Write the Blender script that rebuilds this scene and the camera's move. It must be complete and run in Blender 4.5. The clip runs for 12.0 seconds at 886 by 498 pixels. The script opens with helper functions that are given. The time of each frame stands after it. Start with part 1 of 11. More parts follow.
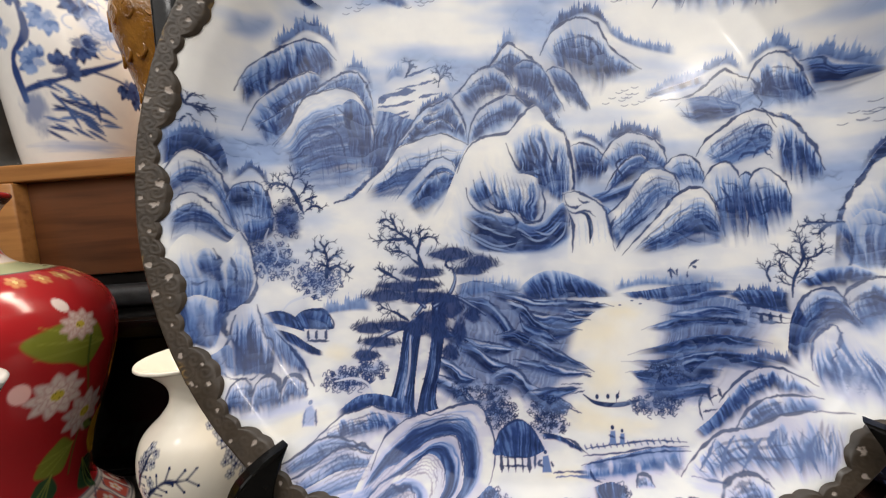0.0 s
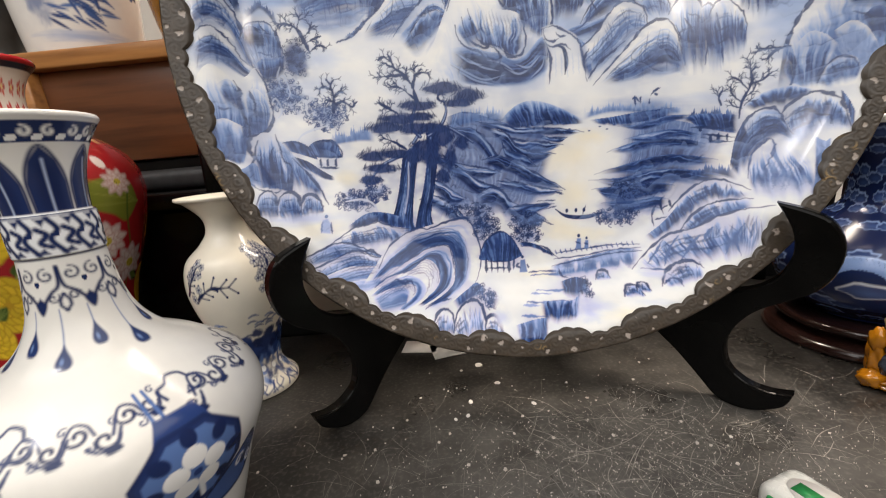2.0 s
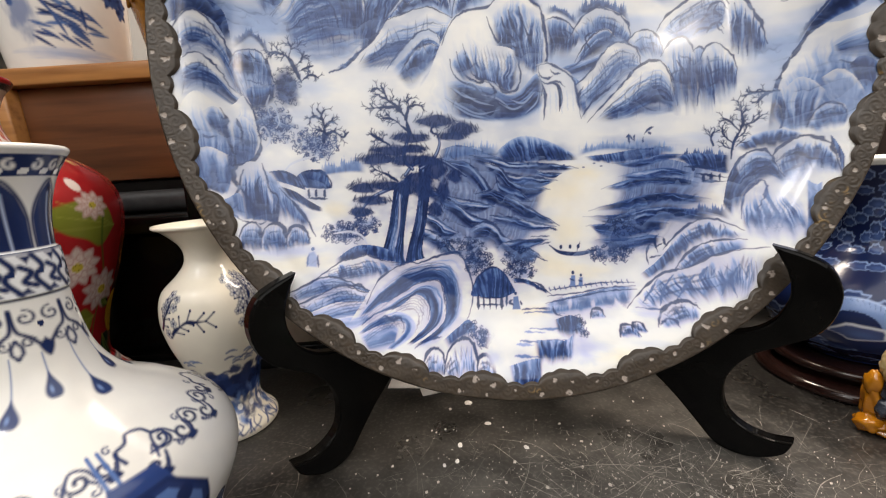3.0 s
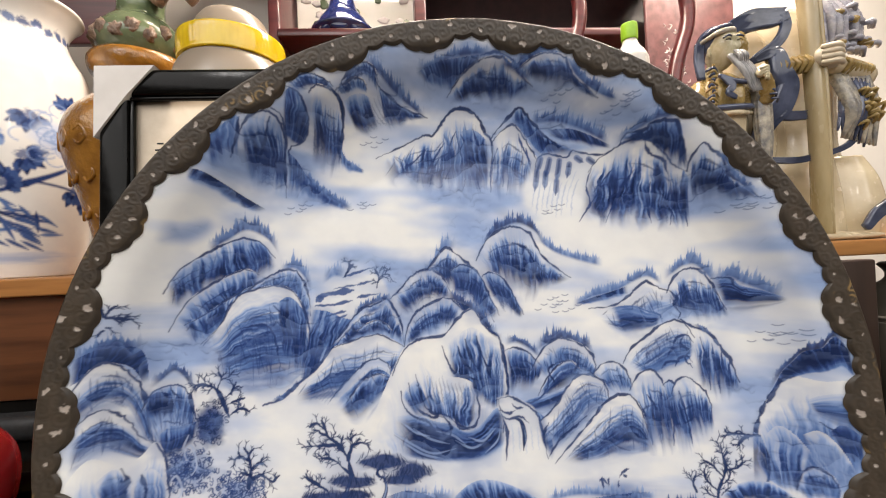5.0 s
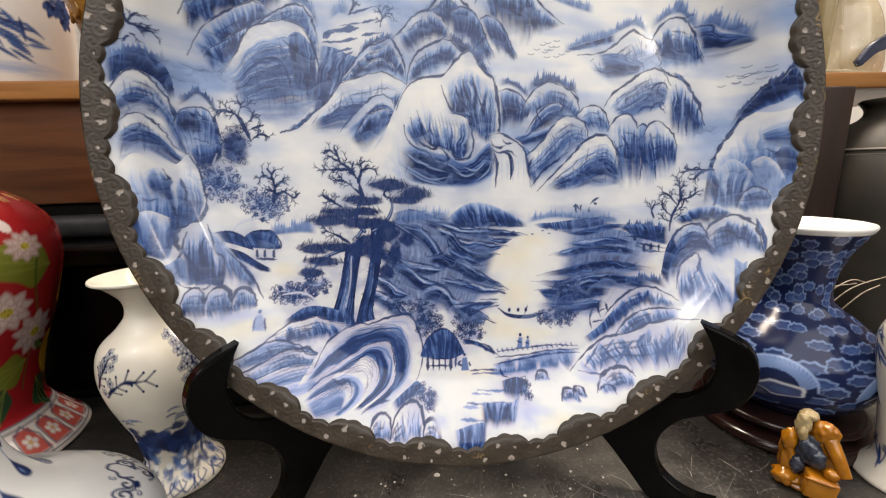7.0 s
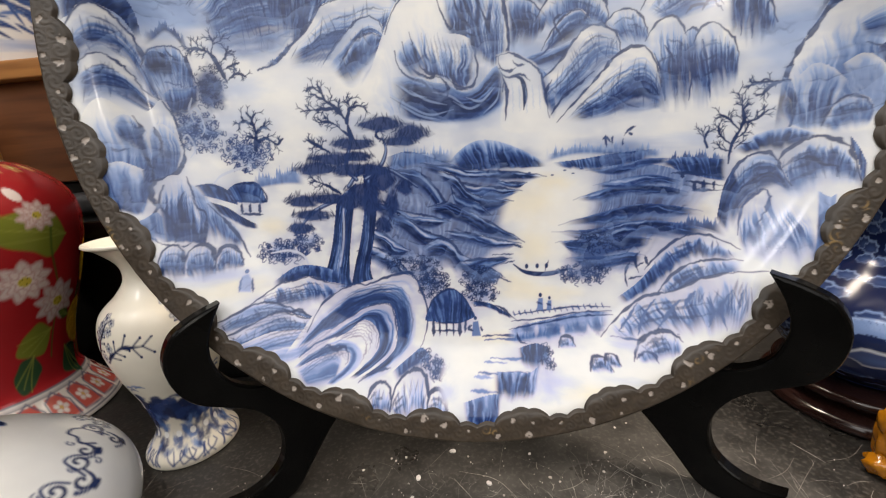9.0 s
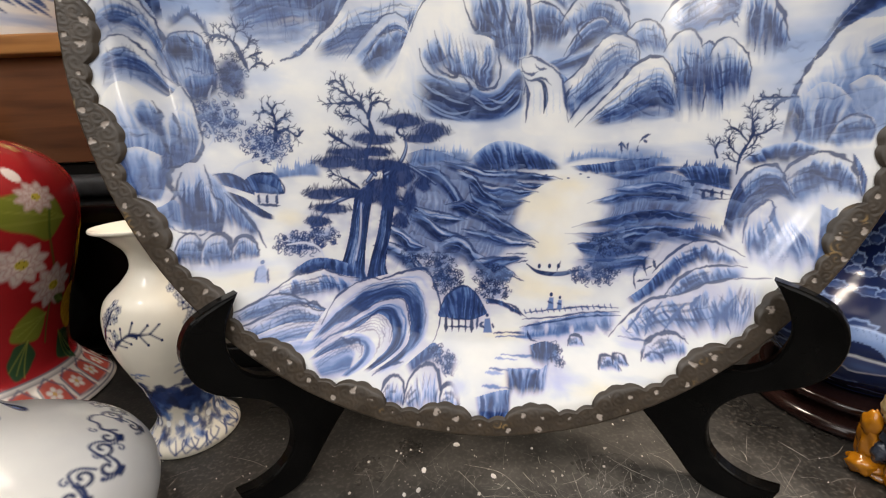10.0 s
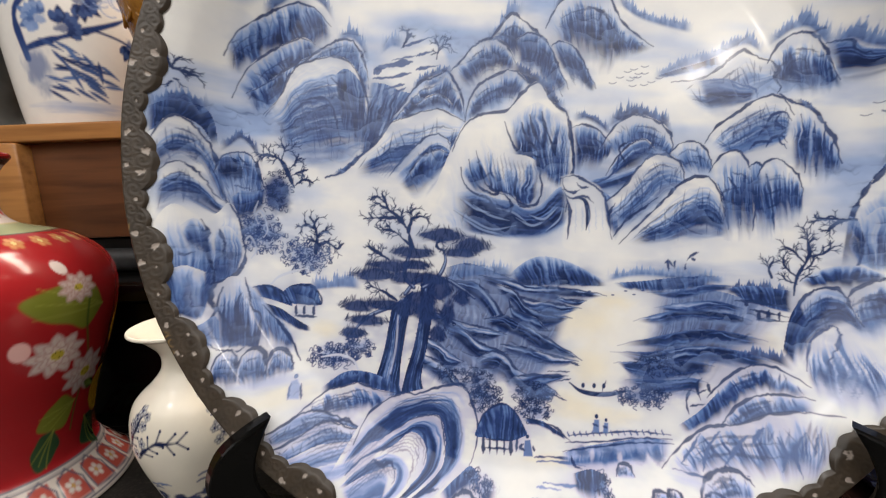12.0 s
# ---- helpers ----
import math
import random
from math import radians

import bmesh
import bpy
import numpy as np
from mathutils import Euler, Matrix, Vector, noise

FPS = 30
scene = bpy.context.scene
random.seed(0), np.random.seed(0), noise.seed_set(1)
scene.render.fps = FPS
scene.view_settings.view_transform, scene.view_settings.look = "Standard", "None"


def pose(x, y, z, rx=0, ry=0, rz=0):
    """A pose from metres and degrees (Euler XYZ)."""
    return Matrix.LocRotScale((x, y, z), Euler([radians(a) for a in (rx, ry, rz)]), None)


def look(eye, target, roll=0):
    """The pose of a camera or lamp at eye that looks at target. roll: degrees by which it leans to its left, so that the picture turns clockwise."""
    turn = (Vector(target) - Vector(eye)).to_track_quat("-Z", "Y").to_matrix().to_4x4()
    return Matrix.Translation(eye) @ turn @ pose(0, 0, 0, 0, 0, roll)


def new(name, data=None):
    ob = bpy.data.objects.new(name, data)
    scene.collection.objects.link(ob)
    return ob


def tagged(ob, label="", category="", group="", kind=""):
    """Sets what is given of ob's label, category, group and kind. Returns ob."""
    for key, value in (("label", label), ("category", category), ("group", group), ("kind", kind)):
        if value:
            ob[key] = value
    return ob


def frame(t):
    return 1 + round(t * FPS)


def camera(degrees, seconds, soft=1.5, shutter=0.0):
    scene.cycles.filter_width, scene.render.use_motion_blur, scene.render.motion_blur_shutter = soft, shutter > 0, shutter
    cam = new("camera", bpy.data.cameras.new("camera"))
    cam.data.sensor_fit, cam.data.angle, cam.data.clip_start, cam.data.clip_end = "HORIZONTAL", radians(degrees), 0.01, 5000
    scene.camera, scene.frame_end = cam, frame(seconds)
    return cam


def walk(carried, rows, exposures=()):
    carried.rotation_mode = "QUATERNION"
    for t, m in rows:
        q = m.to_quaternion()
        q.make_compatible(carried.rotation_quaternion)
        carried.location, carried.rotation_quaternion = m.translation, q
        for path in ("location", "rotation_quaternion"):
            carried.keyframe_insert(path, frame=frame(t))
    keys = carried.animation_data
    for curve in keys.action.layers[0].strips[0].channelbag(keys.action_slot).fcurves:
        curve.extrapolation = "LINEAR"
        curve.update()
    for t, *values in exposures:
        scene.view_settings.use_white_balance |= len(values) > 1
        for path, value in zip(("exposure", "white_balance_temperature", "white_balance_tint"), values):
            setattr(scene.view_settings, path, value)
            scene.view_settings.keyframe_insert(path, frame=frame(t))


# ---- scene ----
cam = camera(97.4, 12.0, soft=1.1)
METRES, EYE, TILT, LEAN, TURN = 0.72, 0.340, -5.7, 4.2, 0.0
ROWS = [
    (0.0, 0.0, 0.0, 0.0, 0.0, 0.0, 0.0),
    (0.5, 0.022, -0.0478, -0.0714, -0.79, -4.06, 0.72),
    (1.0, 0.018, -0.0711, -0.1182, -0.32, -6.95, 1.08),
    (1.5, 0.0125, -0.0844, -0.1258, 0.51, -8.08, 1.18),
    (2.0, 0.0091, -0.0824, -0.1334, 0.12, -8.58, 0.85),
    (2.5, 0.0026, -0.0697, -0.1374, -0.97, -7.88, 0.14),
    (4.5, 0.0277, -0.0432, 0.1086, -2.96, 4.7, -1.19),
    (5.0, 0.036, -0.0126, 0.1755, -4.35, 6.57, -1.17),
    (5.5, 0.0322, -0.0292, 0.1411, -4.42, 4.72, -1.07),
    (6.0, 0.032, -0.0275, 0.0444, -4.94, 0.0, -1.24),
    (6.5, 0.0308, -0.0445, -0.0071, -5.6, -3.53, -1.75),
    (7.0, 0.0304, -0.0616, -0.0315, -5.44, -6.08, -2.01),
    (9.0, 0.0807, -0.0025, -0.0738, 0.66, -9.02, 0.39),
    (9.5, 0.0636, -0.0088, -0.0663, -1.62, -8.92, -0.7),
    (10.0, 0.0469, -0.0091, -0.0719, -1.09, -9.57, -1.88),
    (10.5, 0.0549, -0.0042, -0.0918, -1.91, -10.03, -2.7),
    (11.0, 0.0484, -0.0039, -0.067, -2.83, -7.29, -2.67),
    (11.5, 0.0405, -0.006, -0.0338, -2.04, -4.69, -2.49),
    (12.0, 0.0195, 0.01, 0.0056, 1.41, -3.57, -2.47),
]
walk(cam, [(t, pose(0, 0, EYE, TILT, LEAN, TURN) @ pose(METRES * x, METRES * y, METRES * z, 90 + pitch, roll, yaw)) for t, x, y, z, yaw, pitch, roll in ROWS],
     exposures=((0.0, 0.0), (2.5, 0.02), (4.5, 0.14), (5.5, 0.14), (6.5, 0.02), (12.0, 0.0)))

# ---------------------------------------------------------------- light
world = bpy.data.worlds.new("shop_air")
scene.world = world
world.use_nodes = True
world.node_tree.nodes["Background"].inputs["Color"].default_value = (0.9, 0.93, 1.0, 1)
world.node_tree.nodes["Background"].inputs["Strength"].default_value = 0.02


def area(name, at, target, w, h, watts, colour, spread=180):
    d = bpy.data.lights.new(name, "AREA")
    d.shape, d.size, d.size_y, d.energy, d.color = "RECTANGLE", w, h, watts, colour
    d.spread = radians(spread)
    ob = new(name, d)
    ob.matrix_world = look(at, target)
    return tagged(ob, "unseen light at the shop's ceiling", "lamp", "ceiling lights")


# two unseen spots, placed from the highlights mirrored in the charger
area("spot_light", (-0.90, -0.60, 1.76), (-0.5, -0.1, 0), 0.20, 0.20, 4, (1.0, 0.96, 0.93))
area("spot_light", (1.75, -2.55, 1.76), (0.3, 0.0, 0.3), 0.12, 0.12, 3.5, (1.0, 0.90, 0.78))
# added panel with no known fitting, stands in for a brightly lit room
area("fill_panel", (0.10, -2.05, 1.80), (0.10, -2.05, 0), 5.0, 3.9, 150, (1.0, 0.97, 0.94))
# added warm panel, brightens the statues and the wall behind them
area("fill_panel", (0.62, 0.80, 1.78), (0.62, 0.80, 0), 1.8, 0.25, 62, (1.0, 0.86, 0.72))

# ---------------------------------------------------------------- shaping helpers
def link(name, mesh, parent=None, label="", smooth=True):
    ob = new(name, mesh)
    if smooth:
        mesh.polygons.foreach_set("use_smooth", [True] * len(mesh.polygons))
    if parent:
        ob.parent = parent
    if label:
        ob["label"] = label
    return ob


def part(name, bm, material, parent=None, label="", smooth=True):
    """Links a bmesh as one mesh object, under a thing or a part."""
    me = bpy.data.meshes.new(name)
    bm.to_mesh(me)
    bm.free()
    me.materials.append(material)
    return link(name, me, parent, label, smooth)


def thing(name, at, label, category, group="", rz=0, kind=""):
    ob = new(name)
    ob.matrix_world = pose(*at, 0, 0, rz)
    return tagged(ob, label, category, group, kind)


def box_bm(size, at=(0, 0, 0), bevel=0.002, turn=None, segments=2):
    bm = bmesh.new()
    bmesh.ops.create_cube(bm, size=1, matrix=Matrix.Translation(at) @ (turn or Matrix()) @ Matrix.Diagonal((*size, 1)))
    if bevel:
        bmesh.ops.bevel(bm, geom=bm.edges[:], offset=bevel, segments=segments, profile=0.5, affect="EDGES")
    return bm


def merge(*bms):
    out = bmesh.new()
    for b in bms:
        me = bpy.data.meshes.new("tmp")
        b.to_mesh(me)
        b.free()
        out.from_mesh(me)
        bpy.data.meshes.remove(me)
    return out


def smooth_curve(pts, n):
    """Catmull-Rom curve through points of any dimension, n samples."""
    p = np.array(pts, float)
    if len(p) == 2:
        return p[0] + (p[1] - p[0]) * np.linspace(0, 1, n)[:, None]
    p = np.vstack([2 * p[0] - p[1], p, 2 * p[-1] - p[-2]])
    s = np.linspace(0, len(p) - 3 - 1e-9, n)
    i = s.astype(int)
    f = (s - i)[:, None]
    a, b, c, d = p[i], p[i + 1], p[i + 2], p[i + 3]
    return 0.5 * (2 * b + (c - a) * f + (2 * a - 5 * b + 4 * c - d) * f * f + (3 * b - a - 3 * c + d) * f ** 3)


def grid_mesh(name, co, wrap_u=False, keep=None, colour=None):
    """A mesh over a grid of places (rows, columns, 3); keep masks vertices; colour gives pigment per vertex."""
    rows, cols = co.shape[:2]
    idx = np.arange(rows * cols).reshape(rows, cols)
    a = idx[:-1, :]
    b = idx[1:, :]
    if wrap_u:
        q = np.stack([a, np.roll(a, -1, 1), np.roll(b, -1, 1), b], -1).reshape(-1, 4)
    else:
        q = np.stack([a[:, :-1], a[:, 1:], b[:, 1:], b[:, :-1]], -1).reshape(-1, 4)
    v = co.reshape(-1, 3)
    c = None if colour is None else colour.reshape(-1, 3)
    if keep is not None:
        k = keep.reshape(-1)
        q = q[k[q].all(1)]
        used = np.zeros(len(v), bool)
        used[q.reshape(-1)] = True
        new_id = np.cumsum(used) - 1
        q, v = new_id[q], v[used]
        c = None if c is None else c[used]
    me = bpy.data.meshes.new(name)
    me.vertices.add(len(v))
    me.vertices.foreach_set("co", np.ascontiguousarray(v, np.float32).reshape(-1))
    me.loops.add(q.size)
    me.loops.foreach_set("vertex_index", np.ascontiguousarray(q, np.int32).reshape(-1))
    me.polygons.add(len(q))
    me.polygons.foreach_set("loop_start", np.arange(0, q.size, 4, dtype=np.int32))
    me.polygons.foreach_set("use_smooth", np.ones(len(q), bool))
    me.update(calc_edges=True)
    if c is not None:
        at = me.color_attributes.new("glaze", "FLOAT_COLOR", "POINT")
        at.data.foreach_set("color", np.ascontiguousarray(np.c_[c, np.ones(len(c))], np.float32).reshape(-1))
    return me


def lathe_profile(pts, n):
    """Radius and height along a smooth profile, evenly spaced by length."""
    p = smooth_curve(pts, 400)
    s = np.r_[0, np.cumsum(np.linalg.norm(np.diff(p, axis=0), axis=1))]
    t = np.linspace(0, s[-1], n)
    return np.c_[np.interp(t, s, p[:, 0]), np.interp(t, s, p[:, 1])]


def front_angles(cols):
    """Angles round a vase, packed more closely on the side that faces the room."""
    x = np.linspace(-1, 1, cols, endpoint=False)
    return math.pi * (0.52 * x + 0.48 * x ** 3)


def lathe_mesh(name, prof, cols=96, colour=None, th=None):
    th = np.linspace(-math.pi, math.pi, cols, endpoint=False) if th is None else th
    co = np.empty((len(prof), len(th), 3))
    co[..., 0] = prof[:, :1] * np.sin(th)
    co[..., 1] = -prof[:, :1] * np.cos(th)
    co[..., 2] = prof[:, 1:]
    return grid_mesh(name, co, True, None, colour)


def tube_bm(pts, radii, sides=8, n=24):
    """A round rod of changing thickness along a smooth curve."""
    p = smooth_curve(pts, n)
    r = np.interp(np.linspace(0, 1, n), np.linspace(0, 1, len(radii)), radii)
    bm = bmesh.new()
    rings = []
    up = Vector((0.13, 0.31, 0.94))
    for i in range(n):
        d = Vector(p[min(i + 1, n - 1)] - p[max(i - 1, 0)]).normalized()
        a = d.cross(up)
        a = a.normalized() if a.length > 1e-4 else Vector((1, 0, 0))
        b = d.cross(a)
        rings.append([bm.verts.new(Vector(p[i]) + (a * math.cos(2 * math.pi * k / sides) + b * math.sin(2 * math.pi * k / sides)) * r[i]) for k in range(sides)])
    for x, y in zip(rings, rings[1:]):
        for k in range(sides):
            bm.faces.new((x[k], x[(k + 1) % sides], y[(k + 1) % sides], y[k]))
    bm.faces.new(rings[0][::-1])
    bm.faces.new(rings[-1])
    bmesh.ops.recalc_face_normals(bm, faces=bm.faces[:])
    return bm


def blob_bm(at, size, seed=0, rough=0.12, turn=(0, 0, 0), sub=3, freq=2.2):
    """A rounded lump with an uneven surface."""
    bm = bmesh.new()
    bmesh.ops.create_icosphere(bm, subdivisions=sub, radius=1)
    for v in bm.verts:
        v.co *= 1 + rough * noise.noise(v.co * freq + Vector((seed * 3.7, seed * 1.3, seed)))
    bmesh.ops.transform(bm, matrix=pose(*at, *turn) @ Matrix.Diagonal((*size, 1)), verts=bm.verts[:])
    return bm


def slab_bm(outline, thick, bevel=0.0015):
    """A flat board cut to an outline (x, z), its thickness along y."""
    bm = bmesh.new()
    f = bm.faces.new([bm.verts.new((x, -thick / 2, z)) for x, z in outline])
    ex = bmesh.ops.extrude_face_region(bm, geom=[f])
    bmesh.ops.translate(bm, verts=[g for g in ex["geom"] if isinstance(g, bmesh.types.BMVert)], vec=(0, thick, 0))
    bmesh.ops.recalc_face_normals(bm, faces=bm.faces[:])
    if bevel:
        rim = [e for e in bm.edges if len(e.link_faces) == 2 and any(len(g.verts) > 4 for g in e.link_faces)]
        bmesh.ops.bevel(bm, geom=rim, offset=bevel, segments=2, profile=0.5, affect="EDGES")
    return bm


# ---------------------------------------------------------------- materials
def mat(name, rough=0.5, metal=0.0, coat=0.0, coat_rough=0.05, spec=0.5):
    m = bpy.data.materials.new(name)
    m.use_nodes = True
    b = m.node_tree.nodes["Principled BSDF"]
    b.inputs["Roughness"].default_value = rough
    b.inputs["Metallic"].default_value = metal
    b.inputs["Coat Weight"].default_value = coat
    b.inputs["Coat Roughness"].default_value = coat_rough
    b.inputs["Specular IOR Level"].default_value = spec
    return m, m.node_tree.nodes, m.node_tree.links, b


def tex(nodes, links, scale, detail=4, stretch=(1, 1, 1), kind="ShaderNodeTexNoise"):
    c = nodes.new("ShaderNodeTexCoord")
    mp = nodes.new("ShaderNodeMapping")
    mp.inputs["Scale"].default_value = stretch
    n = nodes.new(kind)
    n.inputs["Scale"].default_value = scale
    if "Detail" in n.inputs:
        n.inputs["Detail"].default_value = detail
    links.new(c.outputs["Object"], mp.inputs["Vector"])
    links.new(mp.outputs["Vector"], n.inputs["Vector"])
    return n.outputs[0]


def ramp(nodes, links, src, stops):
    r = nodes.new("ShaderNodeValToRGB")
    while len(r.color_ramp.elements) < len(stops):
        r.color_ramp.elements.new(0.5)
    for e, (p, c) in zip(r.color_ramp.elements, stops):
        e.position = p
        e.color = (*c, 1) if len(c) == 3 else c
    links.new(src, r.inputs["Fac"])
    return r.outputs["Color"]


def bump(nodes, links, bsdf, src, strength=0.2, distance=0.001):
    b = nodes.new("ShaderNodeBump")
    b.inputs["Strength"].default_value = strength
    b.inputs["Distance"].default_value = distance
    links.new(src, b.inputs["Height"])
    links.new(b.outputs["Normal"], bsdf.inputs["Normal"])


def g3(v):
    return (v, v, v)


def plain(name, dark, light, rough=0.5, scale=20, stretch=(1, 1, 1), metal=0.0, coat=0.0, relief=0.15, vary=0.1, dist=0.001):
    """A surface between two colours, with grain, uneven gloss and fine relief."""
    m, n, l, b = mat(name, rough, metal, coat)
    t = tex(n, l, scale, 6, stretch)
    l.new(ramp(n, l, t, [(0.3, dark), (0.7, light)]), b.inputs["Base Color"])
    t2 = tex(n, l, scale * 4.3, 3, stretch)
    l.new(ramp(n, l, t2, [(0.25, g3(max(rough - vary, 0.02))), (0.75, g3(min(rough + vary, 1)))]), b.inputs["Roughness"])
    if relief:
        bump(n, l, b, t2, relief, dist)
    return m


def glazed(name, rough=0.17, relief=0.03):
    """Glazed ceramic whose pigment lies on the vertices."""
    m, n, l, b = mat(name, rough, coat=0.10, coat_rough=0.05, spec=0.36)
    a = n.new("ShaderNodeVertexColor")
    a.layer_name = "glaze"
    t = tex(n, l, 60, 3)
    mix = n.new("ShaderNodeMix")
    mix.data_type, mix.blend_type = "RGBA", "MULTIPLY"
    mix.inputs["Factor"].default_value = 1
    l.new(a.outputs["Color"], mix.inputs["A"])
    l.new(ramp(n, l, t, [(0.3, (0.95, 0.95, 0.96)), (0.7, (1, 1, 1))]), mix.inputs["B"])
    l.new(mix.outputs["Result"], b.inputs["Base Color"])
    bump(n, l, b, tex(n, l, 26, 2), relief, 0.002)
    return m


def lacquer(name, colour=(0.006, 0.006, 0.006), rough=0.18):
    return plain(name, colour, tuple(c * 2.2 + 0.002 for c in colour), rough, 35, relief=0.08, vary=0.08, coat=0.06)


def wood(name, dark, light, rough=0.35, stretch=(3, 40, 40), coat=0.15):
    m, n, l, b = mat(name, rough, coat=coat, coat_rough=0.2)
    t = tex(n, l, 1.6, 8, stretch)
    l.new(ramp(n, l, t, [(0.25, dark), (0.55, light), (0.8, tuple(c * 0.8 for c in light))]), b.inputs["Base Color"])
    bump(n, l, b, t, 0.12, 0.0006)
    return m


GLAZE = glazed("painted_porcelain")
WHITE = plain("white_glaze", (0.70, 0.67, 0.60), (0.78, 0.75, 0.68), 0.09, 12, relief=0.03, vary=0.03, coat=0.3)
BLACK = plain("black_lacquer", (0.0016, 0.0016, 0.0016), (0.0045, 0.0043, 0.004), 0.18, 35, relief=0.08, vary=0.08)
BLACK_DULL = plain("black_painted_wood", (0.002, 0.0018, 0.0018), (0.006, 0.0055, 0.005), 0.35, 35, relief=0.08, vary=0.08)
for m_ in (BLACK, BLACK_DULL):
    m_.node_tree.nodes["Principled BSDF"].inputs["Coat Weight"].default_value = 0.0
    m_.node_tree.nodes["Principled BSDF"].inputs["Specular IOR Level"].default_value = 0.13
OAK = wood("honey_oak", (0.22, 0.085, 0.022), (0.42, 0.19, 0.055))
WALNUT = wood("red_brown_veneer", (0.055, 0.018, 0.007), (0.125, 0.045, 0.017), 0.3)
BURGUNDY = wood("burgundy_stained_wood", (0.035, 0.006, 0.007), (0.075, 0.014, 0.015), 0.3)
PLASTER = plain("white_wall_paint", (0.70, 0.67, 0.62), (0.78, 0.75, 0.70), 0.8, 6, relief=0.2)

# ---------------------------------------------------------------- the room
def structure(name, bm, material, label):
    return tagged(part(name, bm, material, None, label, False), label, name.split("_")[0], kind="structure")


FLOOR = plain("floor_tiles", (0.16, 0.14, 0.12), (0.24, 0.21, 0.18), 0.35, 3)
CEIL = plain("ceiling_paint", (0.5, 0.5, 0.48), (0.58, 0.57, 0.55), 0.9, 4)
# for walls out of view: dark colour stands in for a dim room
DIM = plain("wall_coloured_dim", (0.10, 0.085, 0.07), (0.22, 0.18, 0.15), 0.7, 1.3)
structure("floor", box_bm((6, 6.2, 0.1), (0, -1.6, -0.80), 0), FLOOR, "grey shop floor under the display table")
structure("ceiling", box_bm((6, 6.2, 0.1), (0, -1.6, 1.90), 0), CEIL, "plain pale shop ceiling")
structure("wall_back", box_bm((6, 0.1, 2.6), (0, 1.45, 0.55), 0), PLASTER, "white painted wall behind the shelves")
structure("wall_front", box_bm((6, 0.1, 2.6), (0, -4.65, 0.55), 0), DIM, "unseen wall across the shop, coloured dark for dimness")
structure("wall_west", box_bm((0.1, 6.2, 2.6), (-2.95, -1.6, 0.55), 0), DIM, "unseen side wall of the shop, coloured dark for dimness")
structure("wall_east", box_bm((0.1, 6.2, 2.6), (2.95, -1.6, 0.55), 0), DIM, "unseen side wall of the shop, coloured dark for dimness")

# ---------------------------------------------------------------- ceramic painting: brush strokes laid into the glaze
TILES = {}


def grain(x, y, seed=0):
    """Smooth value noise, 0 to 1."""
    if seed not in TILES:
        TILES[seed] = np.random.RandomState(seed + 11).rand(128, 128)
    t = TILES[seed]
    xi, yi = np.floor(x).astype(int), np.floor(y).astype(int)
    fx, fy = x - xi, y - yi
    fx, fy = fx * fx * (3 - 2 * fx), fy * fy * (3 - 2 * fy)
    a, b = t[yi % 128, xi % 128], t[yi % 128, (xi + 1) % 128]
    c, d = t[(yi + 1) % 128, xi % 128], t[(yi + 1) % 128, (xi + 1) % 128]
    return (a * (1 - fx) + b * fx) * (1 - fy) + (c * (1 - fx) + d * fx) * fy


def clouds(x, y, seed=0):
    return 0.55 * grain(x, y, seed) + 0.3 * grain(2.1 * x + 7, 2.1 * y, seed + 1) + 0.15 * grain(4.3 * x, 4.3 * y + 5, seed + 2)


def step(a, b, x):
    t = np.clip((x - a) / (b - a), 0, 1)
    return t * t * (3 - 2 * t)


INK = np.array([(0.86, 0.845, 0.795), (0.36, 0.47, 0.71), (0.105, 0.190, 0.425), (0.022, 0.048, 0.170), (0.007, 0.013, 0.055)])


def blue(k):
    """Cobalt pigment of thickness k, 0 to 1, on white glaze."""
    k = np.clip(np.asarray(k, float), 0, 1) * 4
    i = np.minimum(k.astype(int), 3)
    f = (k - i)[..., None]
    return INK[i] * (1 - f) + INK[i + 1] * f


